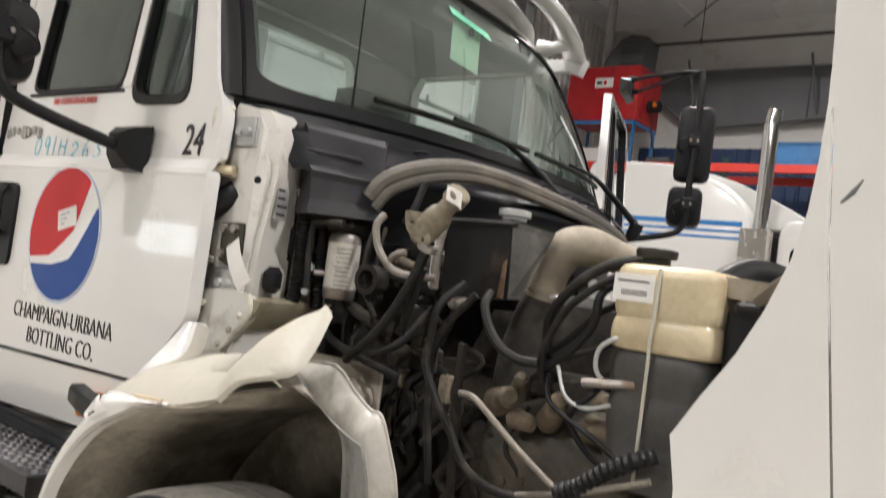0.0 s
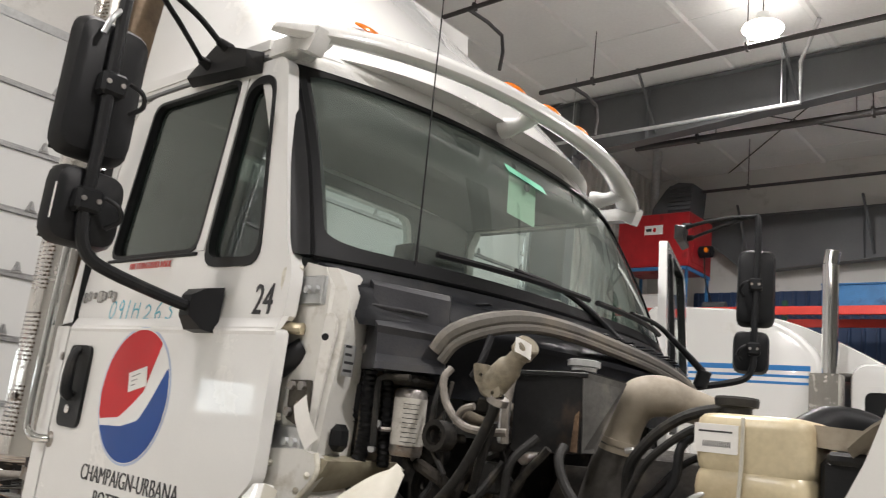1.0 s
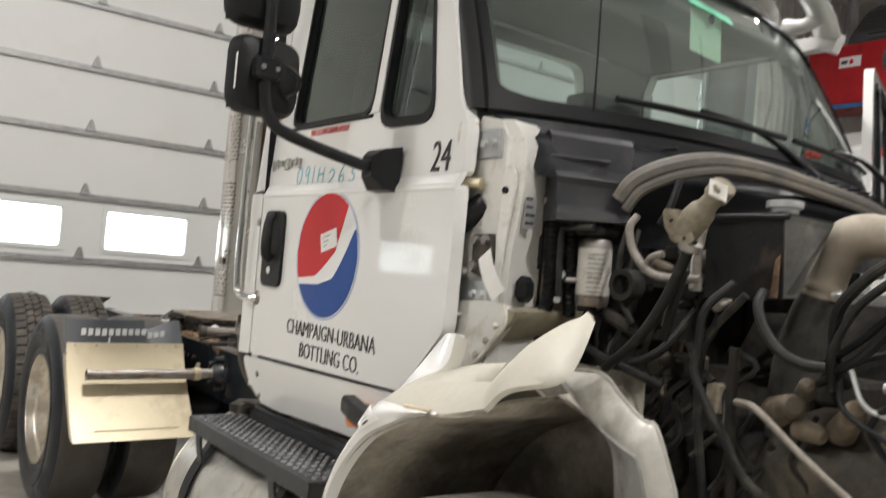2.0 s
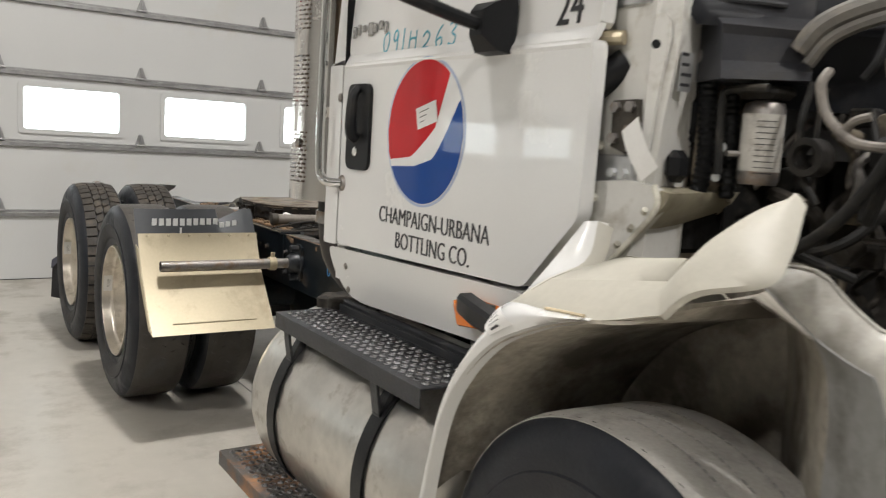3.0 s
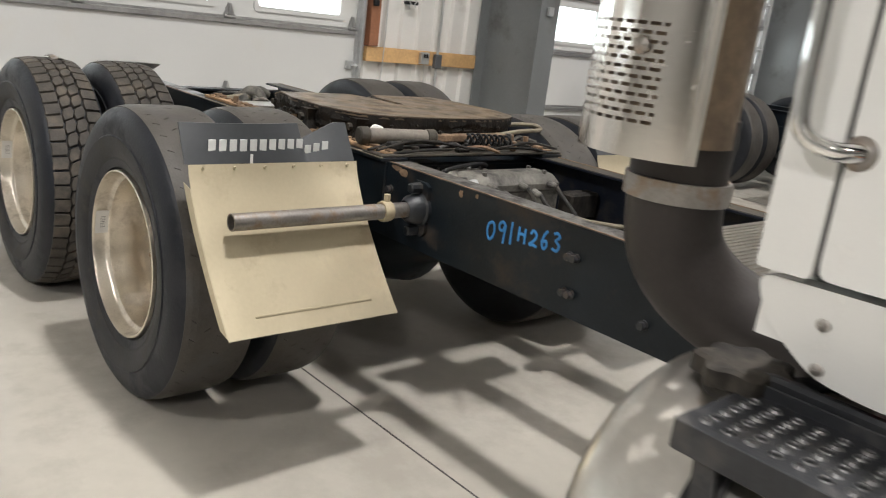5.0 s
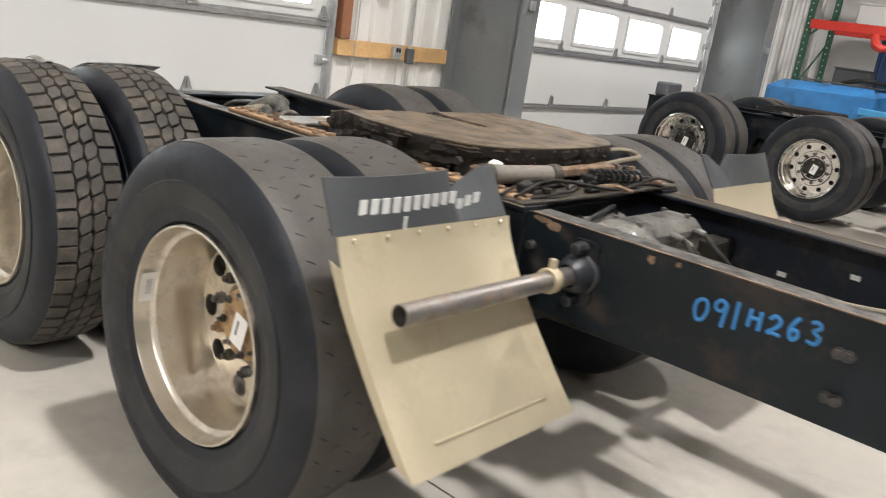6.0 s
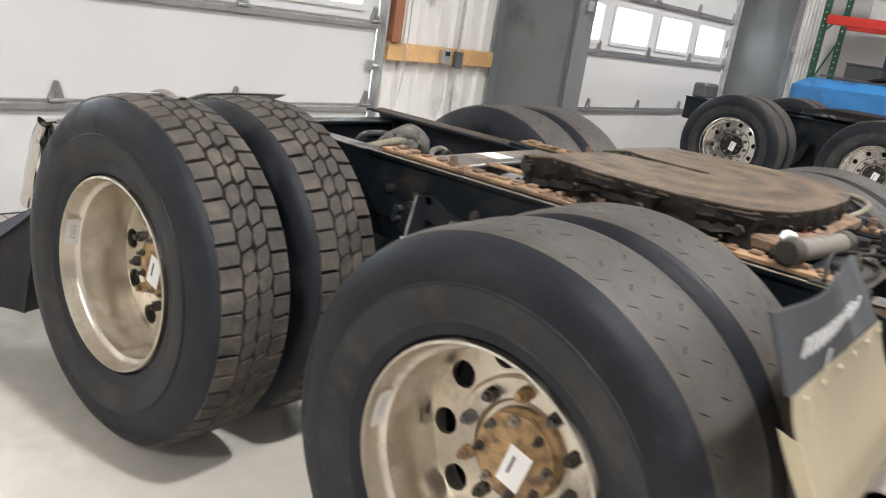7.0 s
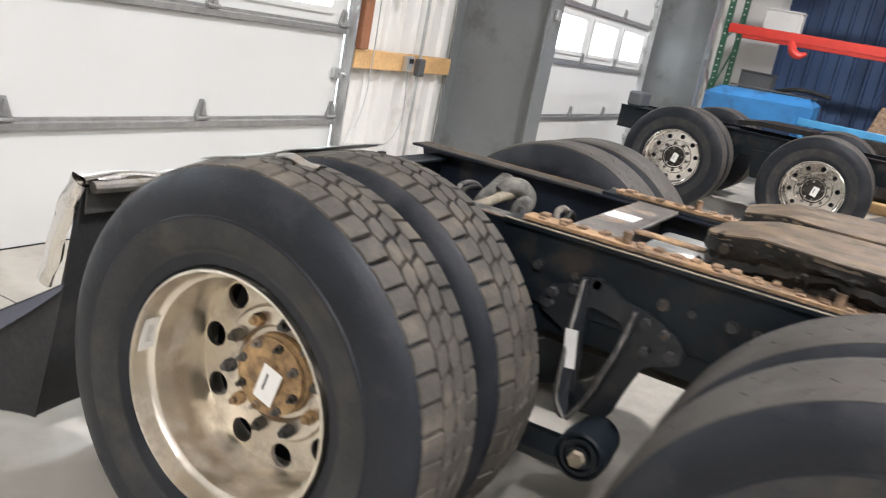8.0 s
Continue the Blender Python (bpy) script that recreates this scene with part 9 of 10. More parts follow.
# coolant reservoir: yellowed upper half, sooty lower half
def bulge(zs, x0, x1, y0, y1):
    rings = []
    for z, s in zs:
        loop = rounded([(x0, y0), (x1, y0), (x1, y1), (x0, y1)], 0.04, 4)
        cx, cy = (x0 + x1) / 2, (y0 + y1) / 2
        rings.append([(cx + (a - cx) * s, cy + (b - cy) * s, z) for a, b in loop])
    return Geo().loft(rings)


res = part("coolant_reservoir", bulge([(1.342, 0.90), (1.346, 0.965), (1.354, 0.995), (1.371, 1.01), (1.388, 0.995), (1.397, 0.965), (1.401, 0.94), (1.406, 0.965), (1.417, 0.99), (1.445, 1.0), (1.474, 0.995), (1.486, 0.97), (1.493, 0.91), (1.496, 0.80)], -1.183, -0.99, 2.235, 2.42), RESERVOIR, truck, "yellowed plastic coolant reservoir")
part("lower_tank", bulge([(1.10, 0.84), (1.115, 0.93), (1.14, 0.95), (1.165, 0.94), (1.178, 0.91), (1.19, 0.91), (1.203, 0.95), (1.23, 0.97), (1.252, 0.96), (1.262, 0.925), (1.272, 0.925), (1.284, 0.965), (1.305, 0.985), (1.325, 0.975), (1.335, 0.94), (1.3415, 0.90)], -1.18, -0.995, 2.24, 2.42), DARK_TANK, res, "sooty lower half of the reservoir")
part("cap", Geo().lathe([(0.0, 0.026), (0.016, 0.026), (0.018, 0.036), (0.03, 0.038), (0.034, 0.036), (0.036, 0.001)], (-1.13, 2.30, 1.493), "z", 20), BLACK_PLASTIC, res)
lab = part("inventory_label", Geo().box(-1.176, -1.1, 2.2338, 2.2346, 1.428, 1.476, 0.0003), PAPER, res, "white bar-code label")
for k in range(14):
    part("label_bar", Geo().box(-1.16 + 0.0035 * k, -1.1585 + 0.0035 * k, 2.2330, 2.2337, 1.438, 1.448, 0.0001), INK, res)
part("label_bar", Geo().box(-1.168, -1.11, 2.2330, 2.2337, 1.462, 1.465, 0.0001), INK, res)
part("strap", Geo().tube([(-1.092, 2.232, 1.49), (-1.092, 2.229, 1.41), (-1.095, 2.229, 1.36), (-1.095, 2.232, 1.30), (-1.098, 2.236, 1.12)], 0.0032, 6), FIBRE, res)
part("neck_spout", Geo().loft([[(-1.0, 2.28, 1.455), (-1.0, 2.36, 1.455), (-1.0, 2.36, 1.49), (-1.0, 2.28, 1.49)], [(-0.90, 2.27, 1.45), (-0.90, 2.38, 1.45), (-0.90, 2.38, 1.485), (-0.90, 2.27, 1.485)]]), INTAKE, res)
part("relay_box", Geo().box(-0.985, -0.87, 2.27, 2.40, 1.26, 1.44, 0.01), BLACK_PLASTIC, truck)
part("relay_lid", Geo().box(-0.97, -0.90, 2.255, 2.30, 1.43, 1.45, 0.006), BLACK_PLASTIC, truck)
part("air_scoop", Geo().sheet(lambda u, v: (-0.93 + 0.12 * u, 2.22 + 0.10 * v, 1.46 + 0.05 * math.sin(u * 2.6) - 0.05 * v + 0.04 * v * v), 10, 6, 0.005), INTAKE, truck, "dusty curved plastic scoop")

# hoses and pipes across the engine side
def hose(points, r, material):
    return part("hose", Geo().tube(points, r, 9, 5), material, truck)


hose([(-1.50, 2.24, 1.42), (-1.53, 2.2, 1.368), (-1.539, 2.2, 1.305), (-1.545, 2.2, 1.25), (-1.509, 2.2, 1.187), (-1.467, 2.2, 1.135), (-1.426, 2.2, 1.078), (-1.368, 2.2, 1.049), (-1.30, 2.2, 1.045), (-1.2, 2.21, 1.04)], 0.0086, HOSE)
hose([(-1.452, 2.2, 1.208), (-1.425, 2.195, 1.208), (-1.401, 2.19, 1.201), (-1.352, 2.19, 1.167), (-1.305, 2.19, 1.135), (-1.225, 2.2, 1.082), (-1.19, 2.21, 1.06)], 0.00646, PIPE_TAN)
hose([(-1.487, 2.24, 1.30), (-1.487, 2.24, 1.251), (-1.486, 2.24, 1.167), (-1.474, 2.24, 1.024), (-1.47, 2.24, 0.85)], 0.0102, GRIME)
hose([(-1.492, 2.27, 1.40), (-1.557, 2.26, 1.32), (-1.575, 2.26, 1.244), (-1.567, 2.26, 1.134), (-1.55, 2.27, 1.0)], 0.00857, HOSE)
hose([(-1.45, 2.26, 1.41), (-1.447, 2.24, 1.381), (-1.426, 2.235, 1.338), (-1.394, 2.235, 1.305), (-1.353, 2.24, 1.289), (-1.318, 2.25, 1.289)], 0.00978, HOSE)
hose([(-1.15, 2.28, 1.48), (-1.194, 2.26, 1.463), (-1.25, 2.255, 1.421), (-1.285, 2.255, 1.38), (-1.316, 2.26, 1.31), (-1.32, 2.28, 1.25)], 0.00748, HOSE)
hose([(-1.14, 2.36, 1.515), (-1.206, 2.315, 1.497), (-1.253, 2.30, 1.471), (-1.297, 2.30, 1.433), (-1.333, 2.305, 1.383), (-1.345, 2.33, 1.31), (-1.33, 2.35, 1.25)], 0.0105, HOSE)
hose([(-1.19, 2.29, 1.46), (-1.213, 2.265, 1.432), (-1.22, 2.26, 1.375), (-1.26, 2.26, 1.319), (-1.297, 2.265, 1.291), (-1.33, 2.29, 1.27)], 0.0085, BLACK_PLASTIC)
hose([(-1.13, 2.26, 1.362), (-1.159, 2.24, 1.359), (-1.19, 2.24, 1.337), (-1.194, 2.24, 1.302), (-1.178, 2.245, 1.28), (-1.15, 2.26, 1.27)], 0.00476, GALV)
hose([(-1.215, 2.24, 1.271), (-1.17, 2.24, 1.277), (-1.12, 2.25, 1.283)], 0.00884, STEEL)
hose([(-1.18, 2.33, 1.43), (-1.23, 2.31, 1.40), (-1.29, 2.31, 1.34), (-1.36, 2.33, 1.29)], 0.0068, BLACK_PLASTIC)
hose([(-1.17, 2.31, 1.36), (-1.22, 2.29, 1.33), (-1.29, 2.29, 1.30), (-1.37, 2.33, 1.25)], 0.00612, HOSE)
hose([(-1.16, 2.29, 1.31), (-1.2, 2.25, 1.25), (-1.24, 2.25, 1.2), (-1.2, 2.27, 1.14), (-1.15, 2.27, 1.12)], 0.00612, BLACK_PLASTIC)
hose([(-1.28, 2.26, 1.29), (-1.25, 2.245, 1.24), (-1.21, 2.245, 1.225), (-1.16, 2.25, 1.24)], 0.00408, GALV)
hose([(-1.31, 2.28, 1.27), (-1.28, 2.25, 1.22), (-1.19, 2.24, 1.18), (-1.14, 2.25, 1.15)], 0.00544, BLACK_PLASTIC)
hose([(-1.30, 2.20, 1.05), (-1.194, 2.195, 1.082), (-1.12, 2.195, 1.11), (-1.053, 2.2, 1.137)], 0.00612, PIPE_TAN)
hose([(-1.726, 2.22, 1.545), (-1.726, 2.20, 1.519), (-1.708, 2.195, 1.471), (-1.661, 2.19, 1.431), (-1.609, 2.19, 1.42), (-1.546, 2.20, 1.422)], 0.0085, TAN_HOSE)
hose([(-1.635, 2.20, 1.468), (-1.655, 2.195, 1.462), (-1.668, 2.195, 1.45), (-1.675, 2.195, 1.428)], 0.0075, TAN_HOSE)
hose([(-1.64, 2.24, 1.62), (-1.645, 2.22, 1.56), (-1.665, 2.22, 1.53)], 0.008, BLACK_PLASTIC)
hose([(-1.595, 2.27, 1.54), (-1.592, 2.25, 1.46), (-1.586, 2.25, 1.40)], 0.0085, TAN_HOSE)
hose([(-1.62, 2.3, 1.36), (-1.66, 2.26, 1.28), (-1.72, 2.24, 1.24), (-1.8, 2.28, 1.24)], 0.0096, HOSE)
hose([(-1.86, 2.3, 1.33), (-1.80, 2.27, 1.32), (-1.76, 2.28, 1.30), (-1.78, 2.33, 1.27)], 0.0144, GRIME)
hose([(-1.90, 2.26, 1.27), (-1.82, 2.22, 1.25), (-1.74, 2.22, 1.23), (-1.66, 2.26, 1.2)], 0.0096, HOSE)
hose([(-1.78, 2.26, 1.53), (-1.78, 2.24, 1.46), (-1.775, 2.24, 1.38), (-1.74, 2.25, 1.32)], 0.0064, HOSE)
hose([(-1.76, 2.27, 1.52), (-1.755, 2.25, 1.45), (-1.75, 2.25, 1.38), (-1.76, 2.26, 1.30)], 0.0048, GRIME)
ribbed_hose([(-1.22, 2.2, 1.075), (-1.174, 2.195, 1.099), (-1.129, 2.195, 1.137), (-1.084, 2.2, 1.164), (-1.05, 2.22, 1.18)], 0.017)
part("ring_fitting", Geo().lathe([(-0.02, 0.022), (-0.02, 0.034), (0.02, 0.034), (0.02, 0.022), (-0.02, 0.022)], (-1.755, 2.24, 1.40), "y", 18), GRIME, truck)
for k in range(34):
    x, y, z = rnd.uniform(-1.93, -1.62), rnd.uniform(2.33, 2.46), rnd.uniform(1.12, 1.50)
    g = Geo()
    if k % 4 == 0:
        g.cyl((x, y, z), (x + rnd.uniform(-0.03, 0.03), y - 0.05, z + rnd.uniform(-0.02, 0.03)), rnd.uniform(0.012, 0.03), n=12, c=0.003)
    elif k % 4 == 1:
        g.box(x, x + rnd.uniform(0.03, 0.08), y - 0.03, y, z, z + rnd.uniform(0.02, 0.07), 0.005)
    else:
        q = [(x, y, z)]
        for _ in range(4):
            q.append((q[-1][0] + rnd.uniform(-0.05, 0.05), q[-1][1] + rnd.uniform(-0.04, 0.03), q[-1][2] - rnd.uniform(0.02, 0.07)))
        g.tube(q, rnd.uniform(0.004, 0.012), 7, 4)
    part("bay_fitting", g, (GRIME, HOSE, GRIME, HOSE, DUSTY)[k % 5] if k % 11 else STEEL, truck)
for k in range(12):
    x, z = rnd.uniform(-1.62, -1.35), rnd.uniform(0.9, 1.3)
    q = [(x, 2.32, z)]
    for _ in range(4):
        q.append((q[-1][0] + rnd.uniform(-0.06, 0.06), q[-1][1] + rnd.uniform(-0.03, 0.03), q[-1][2] - rnd.uniform(0.03, 0.09)))
    part("hose", Geo().tube(q, rnd.uniform(0.004, 0.009), 8, 4), HOSE if k % 3 else GRIME, truck)
part("inner_wall", Geo().box(-1.62, -0.5, 3.38, 3.42, 0.6, 1.5, 0.01), GRIME, truck)
part("radiator", Geo().box(-0.5, -0.4, 2.3, mirror_y(2.3), 0.55, 1.45, 0.01), BLACK_PLASTIC, truck)
part("front_axle", Geo().box(AX - 0.06, AX + 0.06, 2.2, mirror_y(2.2), 0.38, 0.48, 0.02), GRIME, truck)
part("bumper", Geo().box(0.2, 0.4, 2.0, mirror_y(2.0), 0.35, 0.65, 0.04), CHROME, truck)
part("snorkel", Geo().tube([(-1.35, 3.3, 1.50), (-1.3, 3.45, 1.56), (-1.2, 3.55, 1.54), (-1.1, 3.6, 1.42)], 0.05, 14), BLACK_PLASTIC, truck)


# ---- beyond: the parked sleeper truck, rack, heater, machine ----
far = thing("semi_truck", -4.5, 9.9, 0, "white sleeper semi tractor with blue stripes parked in the next bay", "truck")
FYC = 9.87
FN = 8.67
for x in (-7.26, -5.94):
    dual_wheel(far, x, FN, 1, POLISHED, GRIME, "worn", spin=0.15, hole_r=0.022, dish=0.16, far=True)
    dual_wheel(far, x, 2 * FYC - FN, -1, POLISHED, GRIME, "worn", tags=False, dish=0.16, far=True)
    part("axle", Geo().cyl((x, FN + 0.3, HUB_Z), (x, 2 * FYC - FN - 0.3, HUB_Z), 0.075, n=14), FRAME, far)
for y in (FYC - 0.43, FYC + 0.42):
    part("frame_rail", Geo().box(-8.1, -0.2, y, y + 0.012, 0.62, 0.86, 0.003).box(-8.1, -0.2, y - 0.035, y + 0.045, 0.852, 0.862, 0.002), FRAME, far)
for x in (-8.0, -7.0, -6.2, -5.2, -4.4):
    part("cross_member", Geo().box(x - 0.05, x + 0.05, FYC - 0.42, FYC + 0.42, 0.68, 0.84, 0.01), FRAME, far)
part("rear_bracket", Geo().box(-8.05, -7.9, FYC - 0.42, FYC - 0.05, 0.86, 1.02, 0.02), GREY_DARK, far)
for k in range(4):
    part("hanger", Geo().prism([(-6.95 + 0.3 * k, 0.70), (-6.75 + 0.3 * k, 0.70), (-6.82 + 0.3 * k, 0.42), (-6.9 + 0.3 * k, 0.42)], "y", FYC - 0.47, FYC - 0.44), FRAME, far)
part("fifth_wheel_plate", Geo().panel([(x - 1.15, y + FYC - 3.0) for x, y in fw_outline()], [], lambda u, v, t: (u, v, 0.985 - max(0, -6.7 - u) * 0.2 - t), 0.05), GREASE_DARK, far)
part("mud_flap", Geo().sheet(lambda u, v: (-5.34 + 0.24 * v ** 1.3, FN + 0.02 + 0.52 * u, 0.82 - 0.42 * v), 3, 8, 0.004, (1, 0, 0.3)), FLAP, far, "pale stainless mud flap")
part("flap_strip", Geo().box(-5.39, -5.36, FN + 0.02, FN + 0.54, 0.82, 0.94, 0.004), FLAP_BLACK, far)
part("fuel_tank", Geo().cyl((-4.4, FN + 0.36, 0.56), (-2.4, FN + 0.36, 0.56), 0.3, n=32, c=0.03), TANK, far)
part("deck_plate", Geo().box(-5.0, -4.75, FYC - 0.4, FYC + 0.4, 0.87, 0.88, 0.002), ALU, far)
# sleeper and cab, one rounded skin each
def skin(name, prof, y0, y1, material, r=0.14, label=""):
    rings = []
    n = 12
    loop = rounded(prof, 0.18, 5)
    cx, cz = sum(p[0] for p in loop) / len(loop), sum(p[1] for p in loop) / len(loop)
    for y, s in ((y0, 0.90), (y0 + 0.02, 0.955), (y0 + 0.07, 0.985), (y0 + r, 1.0), (y1 - r, 1.0), (y1 - 0.07, 0.985), (y1 - 0.02, 0.955), (y1, 0.90)):
        rings.append([(cx + (x - cx) * s, y, max(cz + (z - cz) * s, 0.86)) for x, z in loop])
    return part(name, Geo().loft(rings), material, far, label)


skin("sleeper", [(-4.75, 0.95), (-2.95, 0.95), (-2.90, 2.45), (-3.2, 2.72), (-3.7, 2.93), (-4.75, 2.98)], 8.80, 10.94, WHITE, label="white rounded sleeper box")
skin("roof_cap", [(-3.6, 2.3), (-2.3, 2.3), (-2.42, 2.42), (-2.75, 2.60), (-3.2, 2.80), (-3.6, 2.9)], 8.95, 10.8, WHITE)
cabf = skin("cab", [(-2.70, 0.95), (-1.25, 0.95), (-1.22, 1.75), (-1.55, 2.38), (-2.70, 2.43)], 8.85, 10.9, WHITE, label="white cab with dark side window")
skin("hood", [(-1.3, 0.95), (0.6, 0.85), (0.55, 1.35), (-0.4, 1.62), (-1.3, 1.72)], 9.1, 10.65, WHITE)
part("window_seal", Geo().panel(rounded([(-2.60, 1.62), (-1.75, 1.62), (-1.75, 2.2), (-2.60, 2.2)], 0.09, 4), [rounded([(-2.55, 1.67), (-1.80, 1.67), (-1.80, 2.15), (-2.55, 2.15)], 0.07, 4)], lambda u, v, t: (u, 8.838 + t, v), 0.03), WHITE, cabf)
part("window", Geo().panel(rounded([(-2.55, 1.67), (-1.80, 1.67), (-1.80, 2.15), (-2.55, 2.15)], 0.07, 4), [], lambda u, v, t: (u, 8.845 + t, v), 0.01), mat("dark_window", (0.01, 0.011, 0.012), 0.06, vary=0.05, bump=0.0), cabf)
for k in range(3):
    part("stripe", Geo().box(-4.55, -3.0, 8.795, 8.80, 2.18 + 0.065 * k, 2.18 + 0.065 * k + (0.05 if k == 2 else 0.025), 0.002), BLUE_STRIPE, far, "blue side stripe")
for x, y in ((-2.81, 8.72), (-1.95 + 0.0, 10.98)):
    st = Geo().tube([(x, y, 2.1), (x, y, 3.3)], 0.07, 20, 1, False)
    st.tube([(x, y, 3.3), (x + 0.02, y, 3.43)], [0.07, 0.068], 20, 1, False)
    part("exhaust_pipe", st, CHROME, far, "chrome exhaust stack")
    part("stack_shield", Geo().loft([[(x - 0.15, y - 0.1, 0.9), (x + 0.1, y - 0.1, 0.9), (x + 0.1, y + 0.1, 0.9), (x - 0.15, y + 0.1, 0.9)], [(x - 0.15, y - 0.1, 2.28), (x + 0.1, y - 0.1, 2.28), (x + 0.1, y + 0.1, 2.28), (x - 0.15, y + 0.1, 2.28)]]), POLISHED, far)
for y, d in ((8.85, 1), (2 * FYC - 8.85, -1)):
    w = part("wheel", Geo().lathe([(d * 0.01, 0.30), (d * 0.05, 0.28), (d * 0.08, 0.2), (d * 0.0, 0.1), (d * 0.0, 0.001), (d * 0.2, 0.001), (d * 0.26, 0.29)], (0.1, y, HUB_Z), "y", 28), POLISHED, far)
    part("tyre", tyre_geo(0.1, y, d, 40), RUBBER, w)

# pallet rack along the north side
RY0, RY1 = 14.3, 15.45
rack = thing("pallet_rack", -3, 14.9, 0, "green and red steel pallet rack along the back wall", "rack")
for x in (-8.22, -5.5, -2.78, -0.06, 2.66):
    for y in (RY0, RY1):
        up = Geo()
        for s in (-1, 1):
            up.box(x + s * 0.04 - 0.004, x + s * 0.04 + 0.004, y, y + 0.07, 0, 4.3, 0.001)
        holes = [circle(x, 0.2 + 0.1 * k, 0.016, 6) for k in range(40)]
        up.panel([(x - 0.04, 0), (x + 0.04, 0), (x + 0.04, 4.3), (x - 0.04, 4.3)], holes, lambda u, v, t, y=y: (u, y + t, v), 0.004)
        part("upright", up, RACK_GREEN, rack)
    for k in range(5):
        part("brace", Geo().cyl((x, RY0 + 0.04, 0.3 + 0.8 * k), (x, RY1 + 0.03, 0.3 + 0.8 * (k + (1 if k % 2 else 0.5))), 0.018, n=6), RACK_GREEN, rack)
xs = (-8.22, -5.5, -2.78, -0.06, 2.66)
for a, b in zip(xs[:-1], xs[1:]):
    for z in (2.03, 3.83):
        for y in (RY0 - 0.02, RY1 + 0.06):
            part("beam", Geo().box(a + 0.045, b - 0.045, y - 0.025, y + 0.025, z, z + 0.14, 0.008), RACK_RED, rack)
        for k in range(18):
            part("deck_wire", Geo().cyl((a + 0.1 + (b - a - 0.2) * k / 17, RY0, z + 0.143), (a + 0.1 + (b - a - 0.2) * k / 17, RY1 + 0.05, z + 0.143), 0.006, n=5), RUST, rack)
for a in (0, 1, 2):
    part("safety_clip", Geo().box(-5.46 + 2.72 * a, -5.38 + 2.72 * a, RY0 - 0.05, RY0 - 0.046, 3.86, 3.94, 0.002), PAPER, rack)

# red waste-oil heater on a blue stand on top of the rack
ht = thing("shop_heater", -6.95, 14.7, 4.02, "dark red box heater with blower on a blue steel stand", "heater")
part("body", Geo().box(-8.0, -6.05, 14.35, 15.35, 4.40, 5.42, 0.015), RED_PAINT, ht)
part("side_panel", Geo().box(-6.048, -6.03, 14.5, 15.2, 4.5, 5.3, 0.01), RED_PAINT, ht)
for x in (-7.95, -6.1):
    for y in (14.4, 15.3):
        part("leg", Geo().box(x - 0.03, x + 0.03, y - 0.03, y + 0.03, 3.635, 4.40, 0.004), BLUE_PAINT, ht)
part("stand_rail", Geo().box(-8.0, -6.05, 14.33, 14.37, 4.33, 4.395, 0.004), BLUE_PAINT, ht)
part("stand_rail", Geo().box(-6.09, -6.05, 14.33, 15.35, 4.33, 4.395, 0.004), BLUE_PAINT, ht)
part("blower", Geo().prism([(-7.2, 5.42), (-6.15, 5.42), (-6.1, 6.0), (-6.5, 6.05), (-6.8, 5.95), (-7.15, 5.6)], "y", 14.5, 15.1), GREY_DARK, ht, "dark grey blower housing")
for k in range(6):
    part("louver", Geo().box(-6.72, -6.12, 14.46, 14.5, 5.5 + 0.085 * k, 5.56 + 0.085 * k, 0.006), GREY_DARK, ht)
part("flue", Geo().cyl((-7.4, 14.9, 5.42), (-7.4, 14.9, EAVE - 0.31), 0.11, n=18), GALV, ht)
part("name_plate", Geo().box(-7.25, -6.75, 14.342, 14.349, 5.02, 5.20, 0.004), PAPER, ht, "white plate with a dark word shape and a round mark")
part("plate_bar", Geo().box(-7.2, -7.05, 14.337, 14.341, 5.08, 5.14, 0.002), INK, ht)
part("plate_dot", Geo().lathe([(0.0, 0.045), (-0.004, 0.04), (-0.004, 0.001)], (-6.97, 14.341, 5.11), "y", 16), RED_LOGO, ht)
part("burner", Geo().cyl((-6.03, 14.8, 4.75), (-5.7, 14.8, 4.75), 0.11, n=16, c=0.02), BLACK_PLASTIC, ht)
part("burner_knob", Geo().cyl((-5.78, 14.68, 4.75), (-5.78, 14.64, 4.75), 0.05, n=12), AMBER, ht)
part("feed_pipe", Geo().tube([(-5.9, 14.8, 4.65), (-5.85, 14.8, 4.2), (-5.6, 14.7, 3.75)], 0.015, 6), HOSE, ht)
part("pump", Geo().cyl((-5.75, 14.6, 3.705), (-5.2, 14.6, 3.705), 0.07, n=14), GREY_DARK, ht)
part("feed_box", Geo().box(-7.6, -6.6, 14.6, 15.2, 3.64, 3.95, 0.02), PAPER, ht)
ht.matrix_basis = pose(-7.5, 14.7, 4.37) @ Matrix.Diagonal((0.74, 1, 1, 1))

# things on and under the rack
def carton(x0, x1, y0, y1, z0, z1, material, label, name="carton", cat="box"):
    t = thing(name, (x0 + x1) / 2, (y0 + y1) / 2, z0, label, cat)
    part("body", Geo().box(x0, x1, y0, y1, z0, z1, 0.015), material, t)
    part("lid", Geo().box(x0 - 0.01, x1 + 0.01, y0 - 0.01, y1 + 0.01, z1 + 0.002, z1 + 0.03, 0.006), material, t)


carton(-4.6, -3.4, 14.5, 15.2, 3.98, 4.35, BLUE_PAINT, "blue plastic bin on the rack", "storage_bin", "bin")
carton(-2.5, -1.4, 14.5, 15.2, 3.98, 4.30, GREY_DARK, "dark grey crate on the rack", "crate", "crate")
carton(-8.05, -7.5, 15.6, 16.0, 0.0, 1.5, GREY_DARK, "dark grey steel cabinet against the wall", "cabinet", "cabinet")
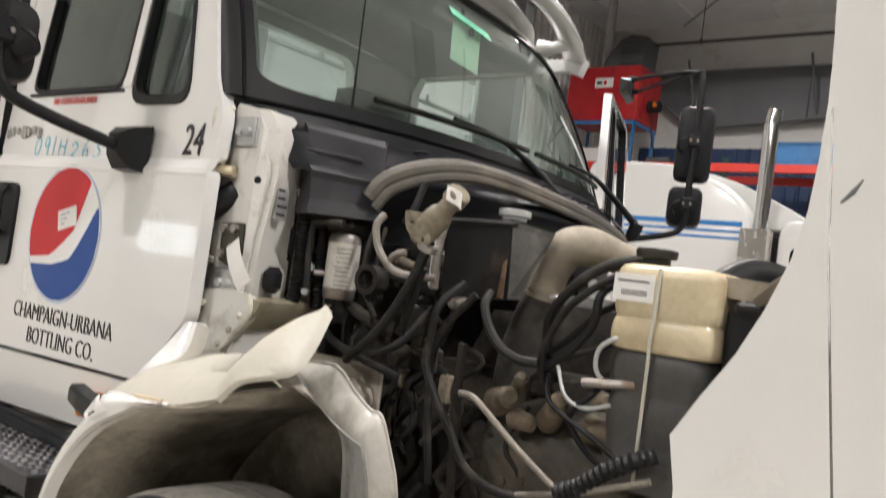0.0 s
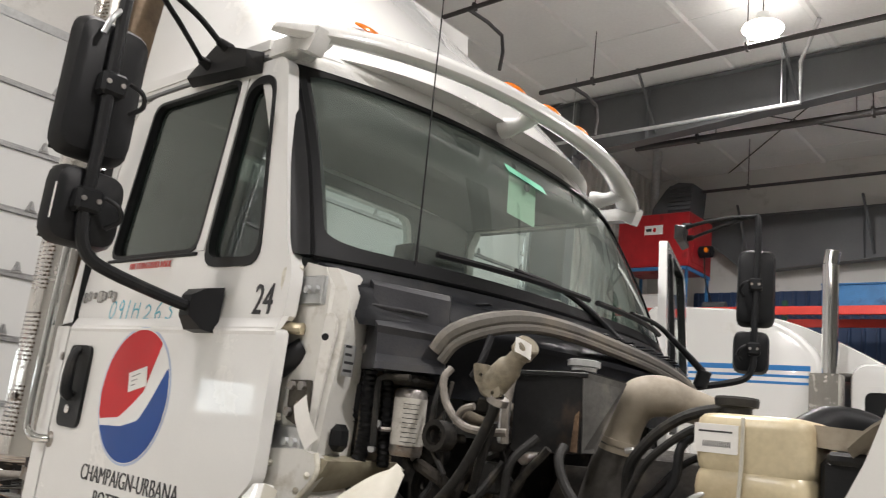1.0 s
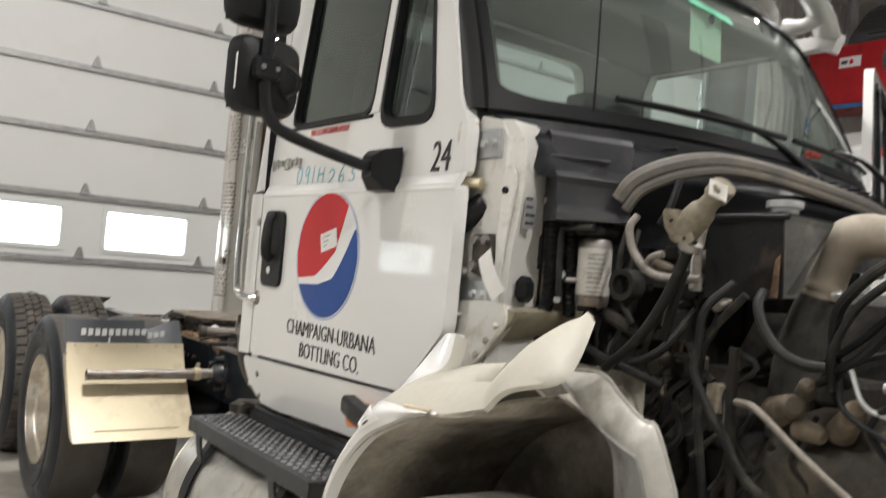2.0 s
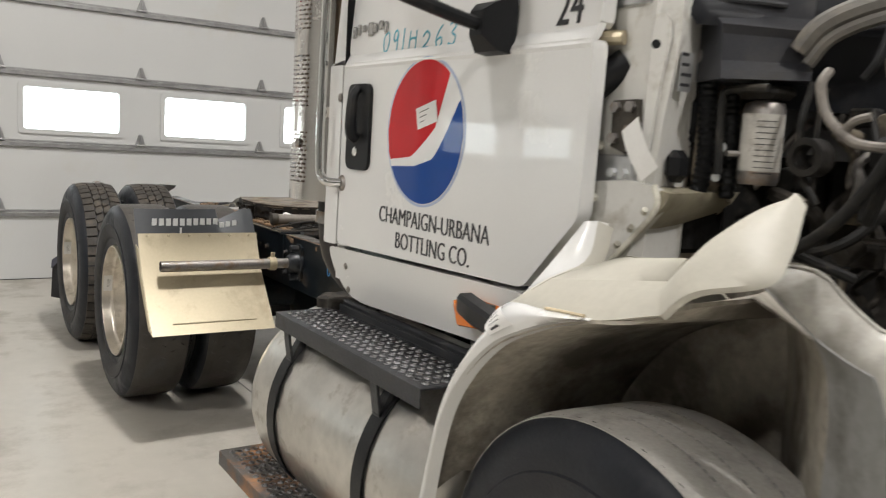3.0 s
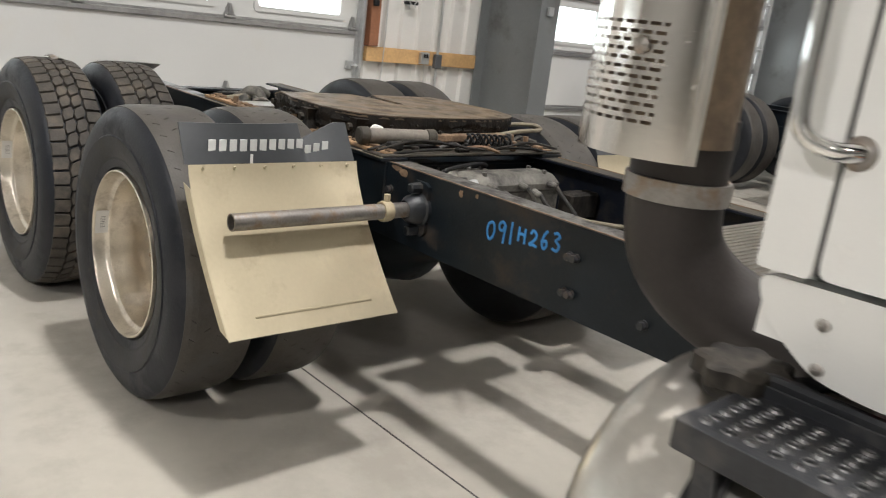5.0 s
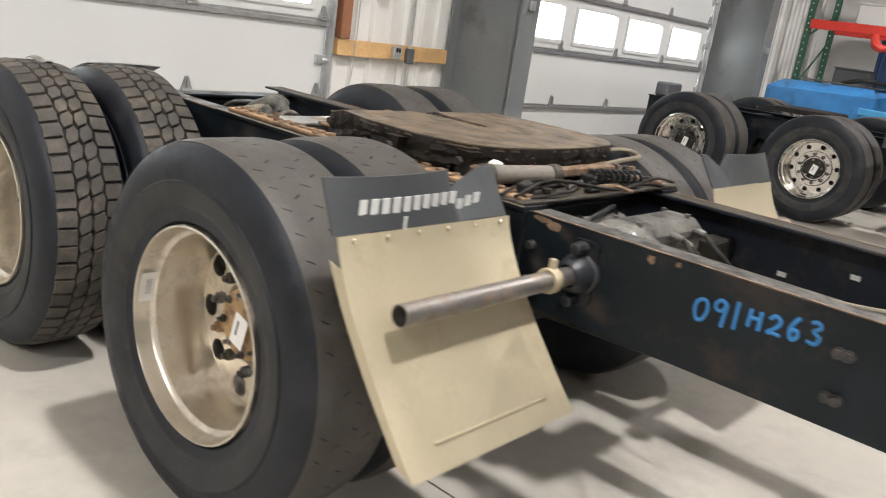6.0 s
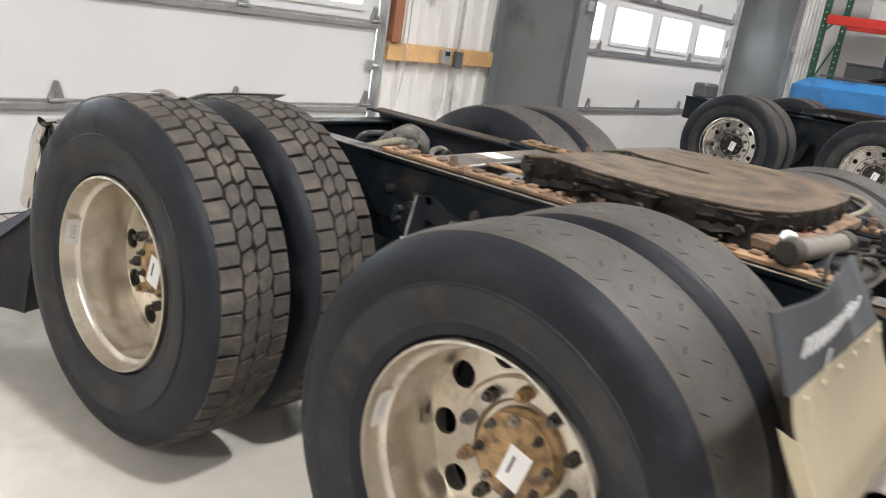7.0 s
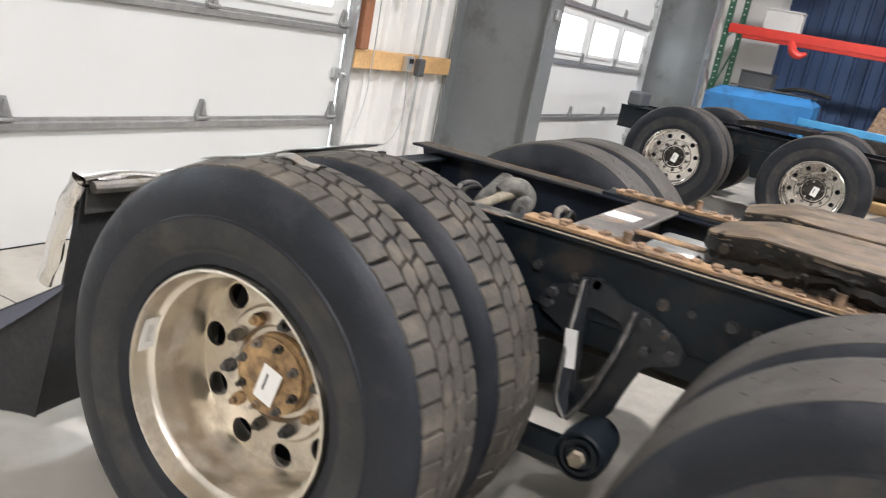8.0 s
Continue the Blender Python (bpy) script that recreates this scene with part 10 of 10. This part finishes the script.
carton(-7.9, -7.3, 15.5, 15.85, 2.2, 2.55, LINER, "white carton on the rack shelf")
part("pallet_hook", Geo().tube([(-7.2, 14.25, 2.03), (-7.15, 14.2, 1.9), (-7.05, 14.2, 1.85), (-6.95, 14.2, 1.9)], [0.05, 0.07, 0.06, 0.03], 10), RACK_RED, rack)

mc = thing("blue_machine", -7.1, 12.5, 0, "blue painted steel machine with a sloped hood", "machine")
part("hood", Geo().loft([[(-7.85, 12.25, 0.82), (-6.45, 12.25, 0.80), (-6.45, 13.1, 0.80), (-7.85, 13.1, 0.82)], [(-7.85, 12.25, 1.12), (-6.45, 12.25, 1.16), (-6.45, 13.1, 1.2), (-7.85, 13.1, 1.2)], [(-7.7, 12.45, 1.24), (-6.55, 12.45, 1.27), (-6.55, 13.0, 1.27), (-7.7, 13.0, 1.24)]]), BLUE_PAINT, mc)
part("top_plate", Geo().box(-7.6, -6.5, 12.5, 13.0, 1.272, 1.29, 0.004), GREY_DARK, mc)
for x in (-7.7, -6.6):
    for y in (12.35, 13.0):
        part("leg", Geo().box(x - 0.05, x + 0.05, y - 0.05, y + 0.05, 0, 0.81, 0.01), BLUE_PAINT, mc)
part("hose", Geo().tube([(-7.0, 12.6, 1.29), (-6.7, 12.5, 1.36), (-6.3, 12.4, 1.33)], 0.03, 8), HOSE, mc)
ln = thing("lift_frame", -5.2, 12.3, 0, "light blue steel frame standing behind the parked truck", "frame")
LIGHT_BLUE = mat("light_blue_paint", (0.07, 0.30, 0.55), 0.4, vary=0.12)
part("rail", Geo().box(-6.6, -3.8, 12.2, 12.28, 0.93, 1.02, 0.008), LIGHT_BLUE, ln)
part("rail", Geo().box(-6.6, -3.8, 12.2, 12.28, 0.55, 0.62, 0.008), LIGHT_BLUE, ln)
for k in range(5):
    part("strut", Geo().box(-6.55 + 0.68 * k, -6.48 + 0.68 * k, 12.205, 12.275, 0.0, 0.93, 0.006), LIGHT_BLUE, ln)
eg = thing("loose_engine", -5.4, 13.0, 0, "brown greasy engine standing on a pallet", "engine")
part("pallet", Geo().box(-6.0, -4.8, 12.6, 13.6, 0, 0.14, 0.01), WOOD, eg)
part("block", Geo().box(-5.85, -4.95, 12.75, 13.4, 0.142, 0.95, 0.06), GRIME, eg)
part("head", Geo().loft([[(-5.8, 12.8, 0.95), (-5.0, 12.8, 0.95), (-5.0, 13.3, 0.95), (-5.8, 13.3, 0.95)], [(-5.7, 12.9, 1.35), (-5.2, 12.9, 1.3), (-5.2, 13.2, 1.3), (-5.7, 13.2, 1.35)]]), RUST, eg)
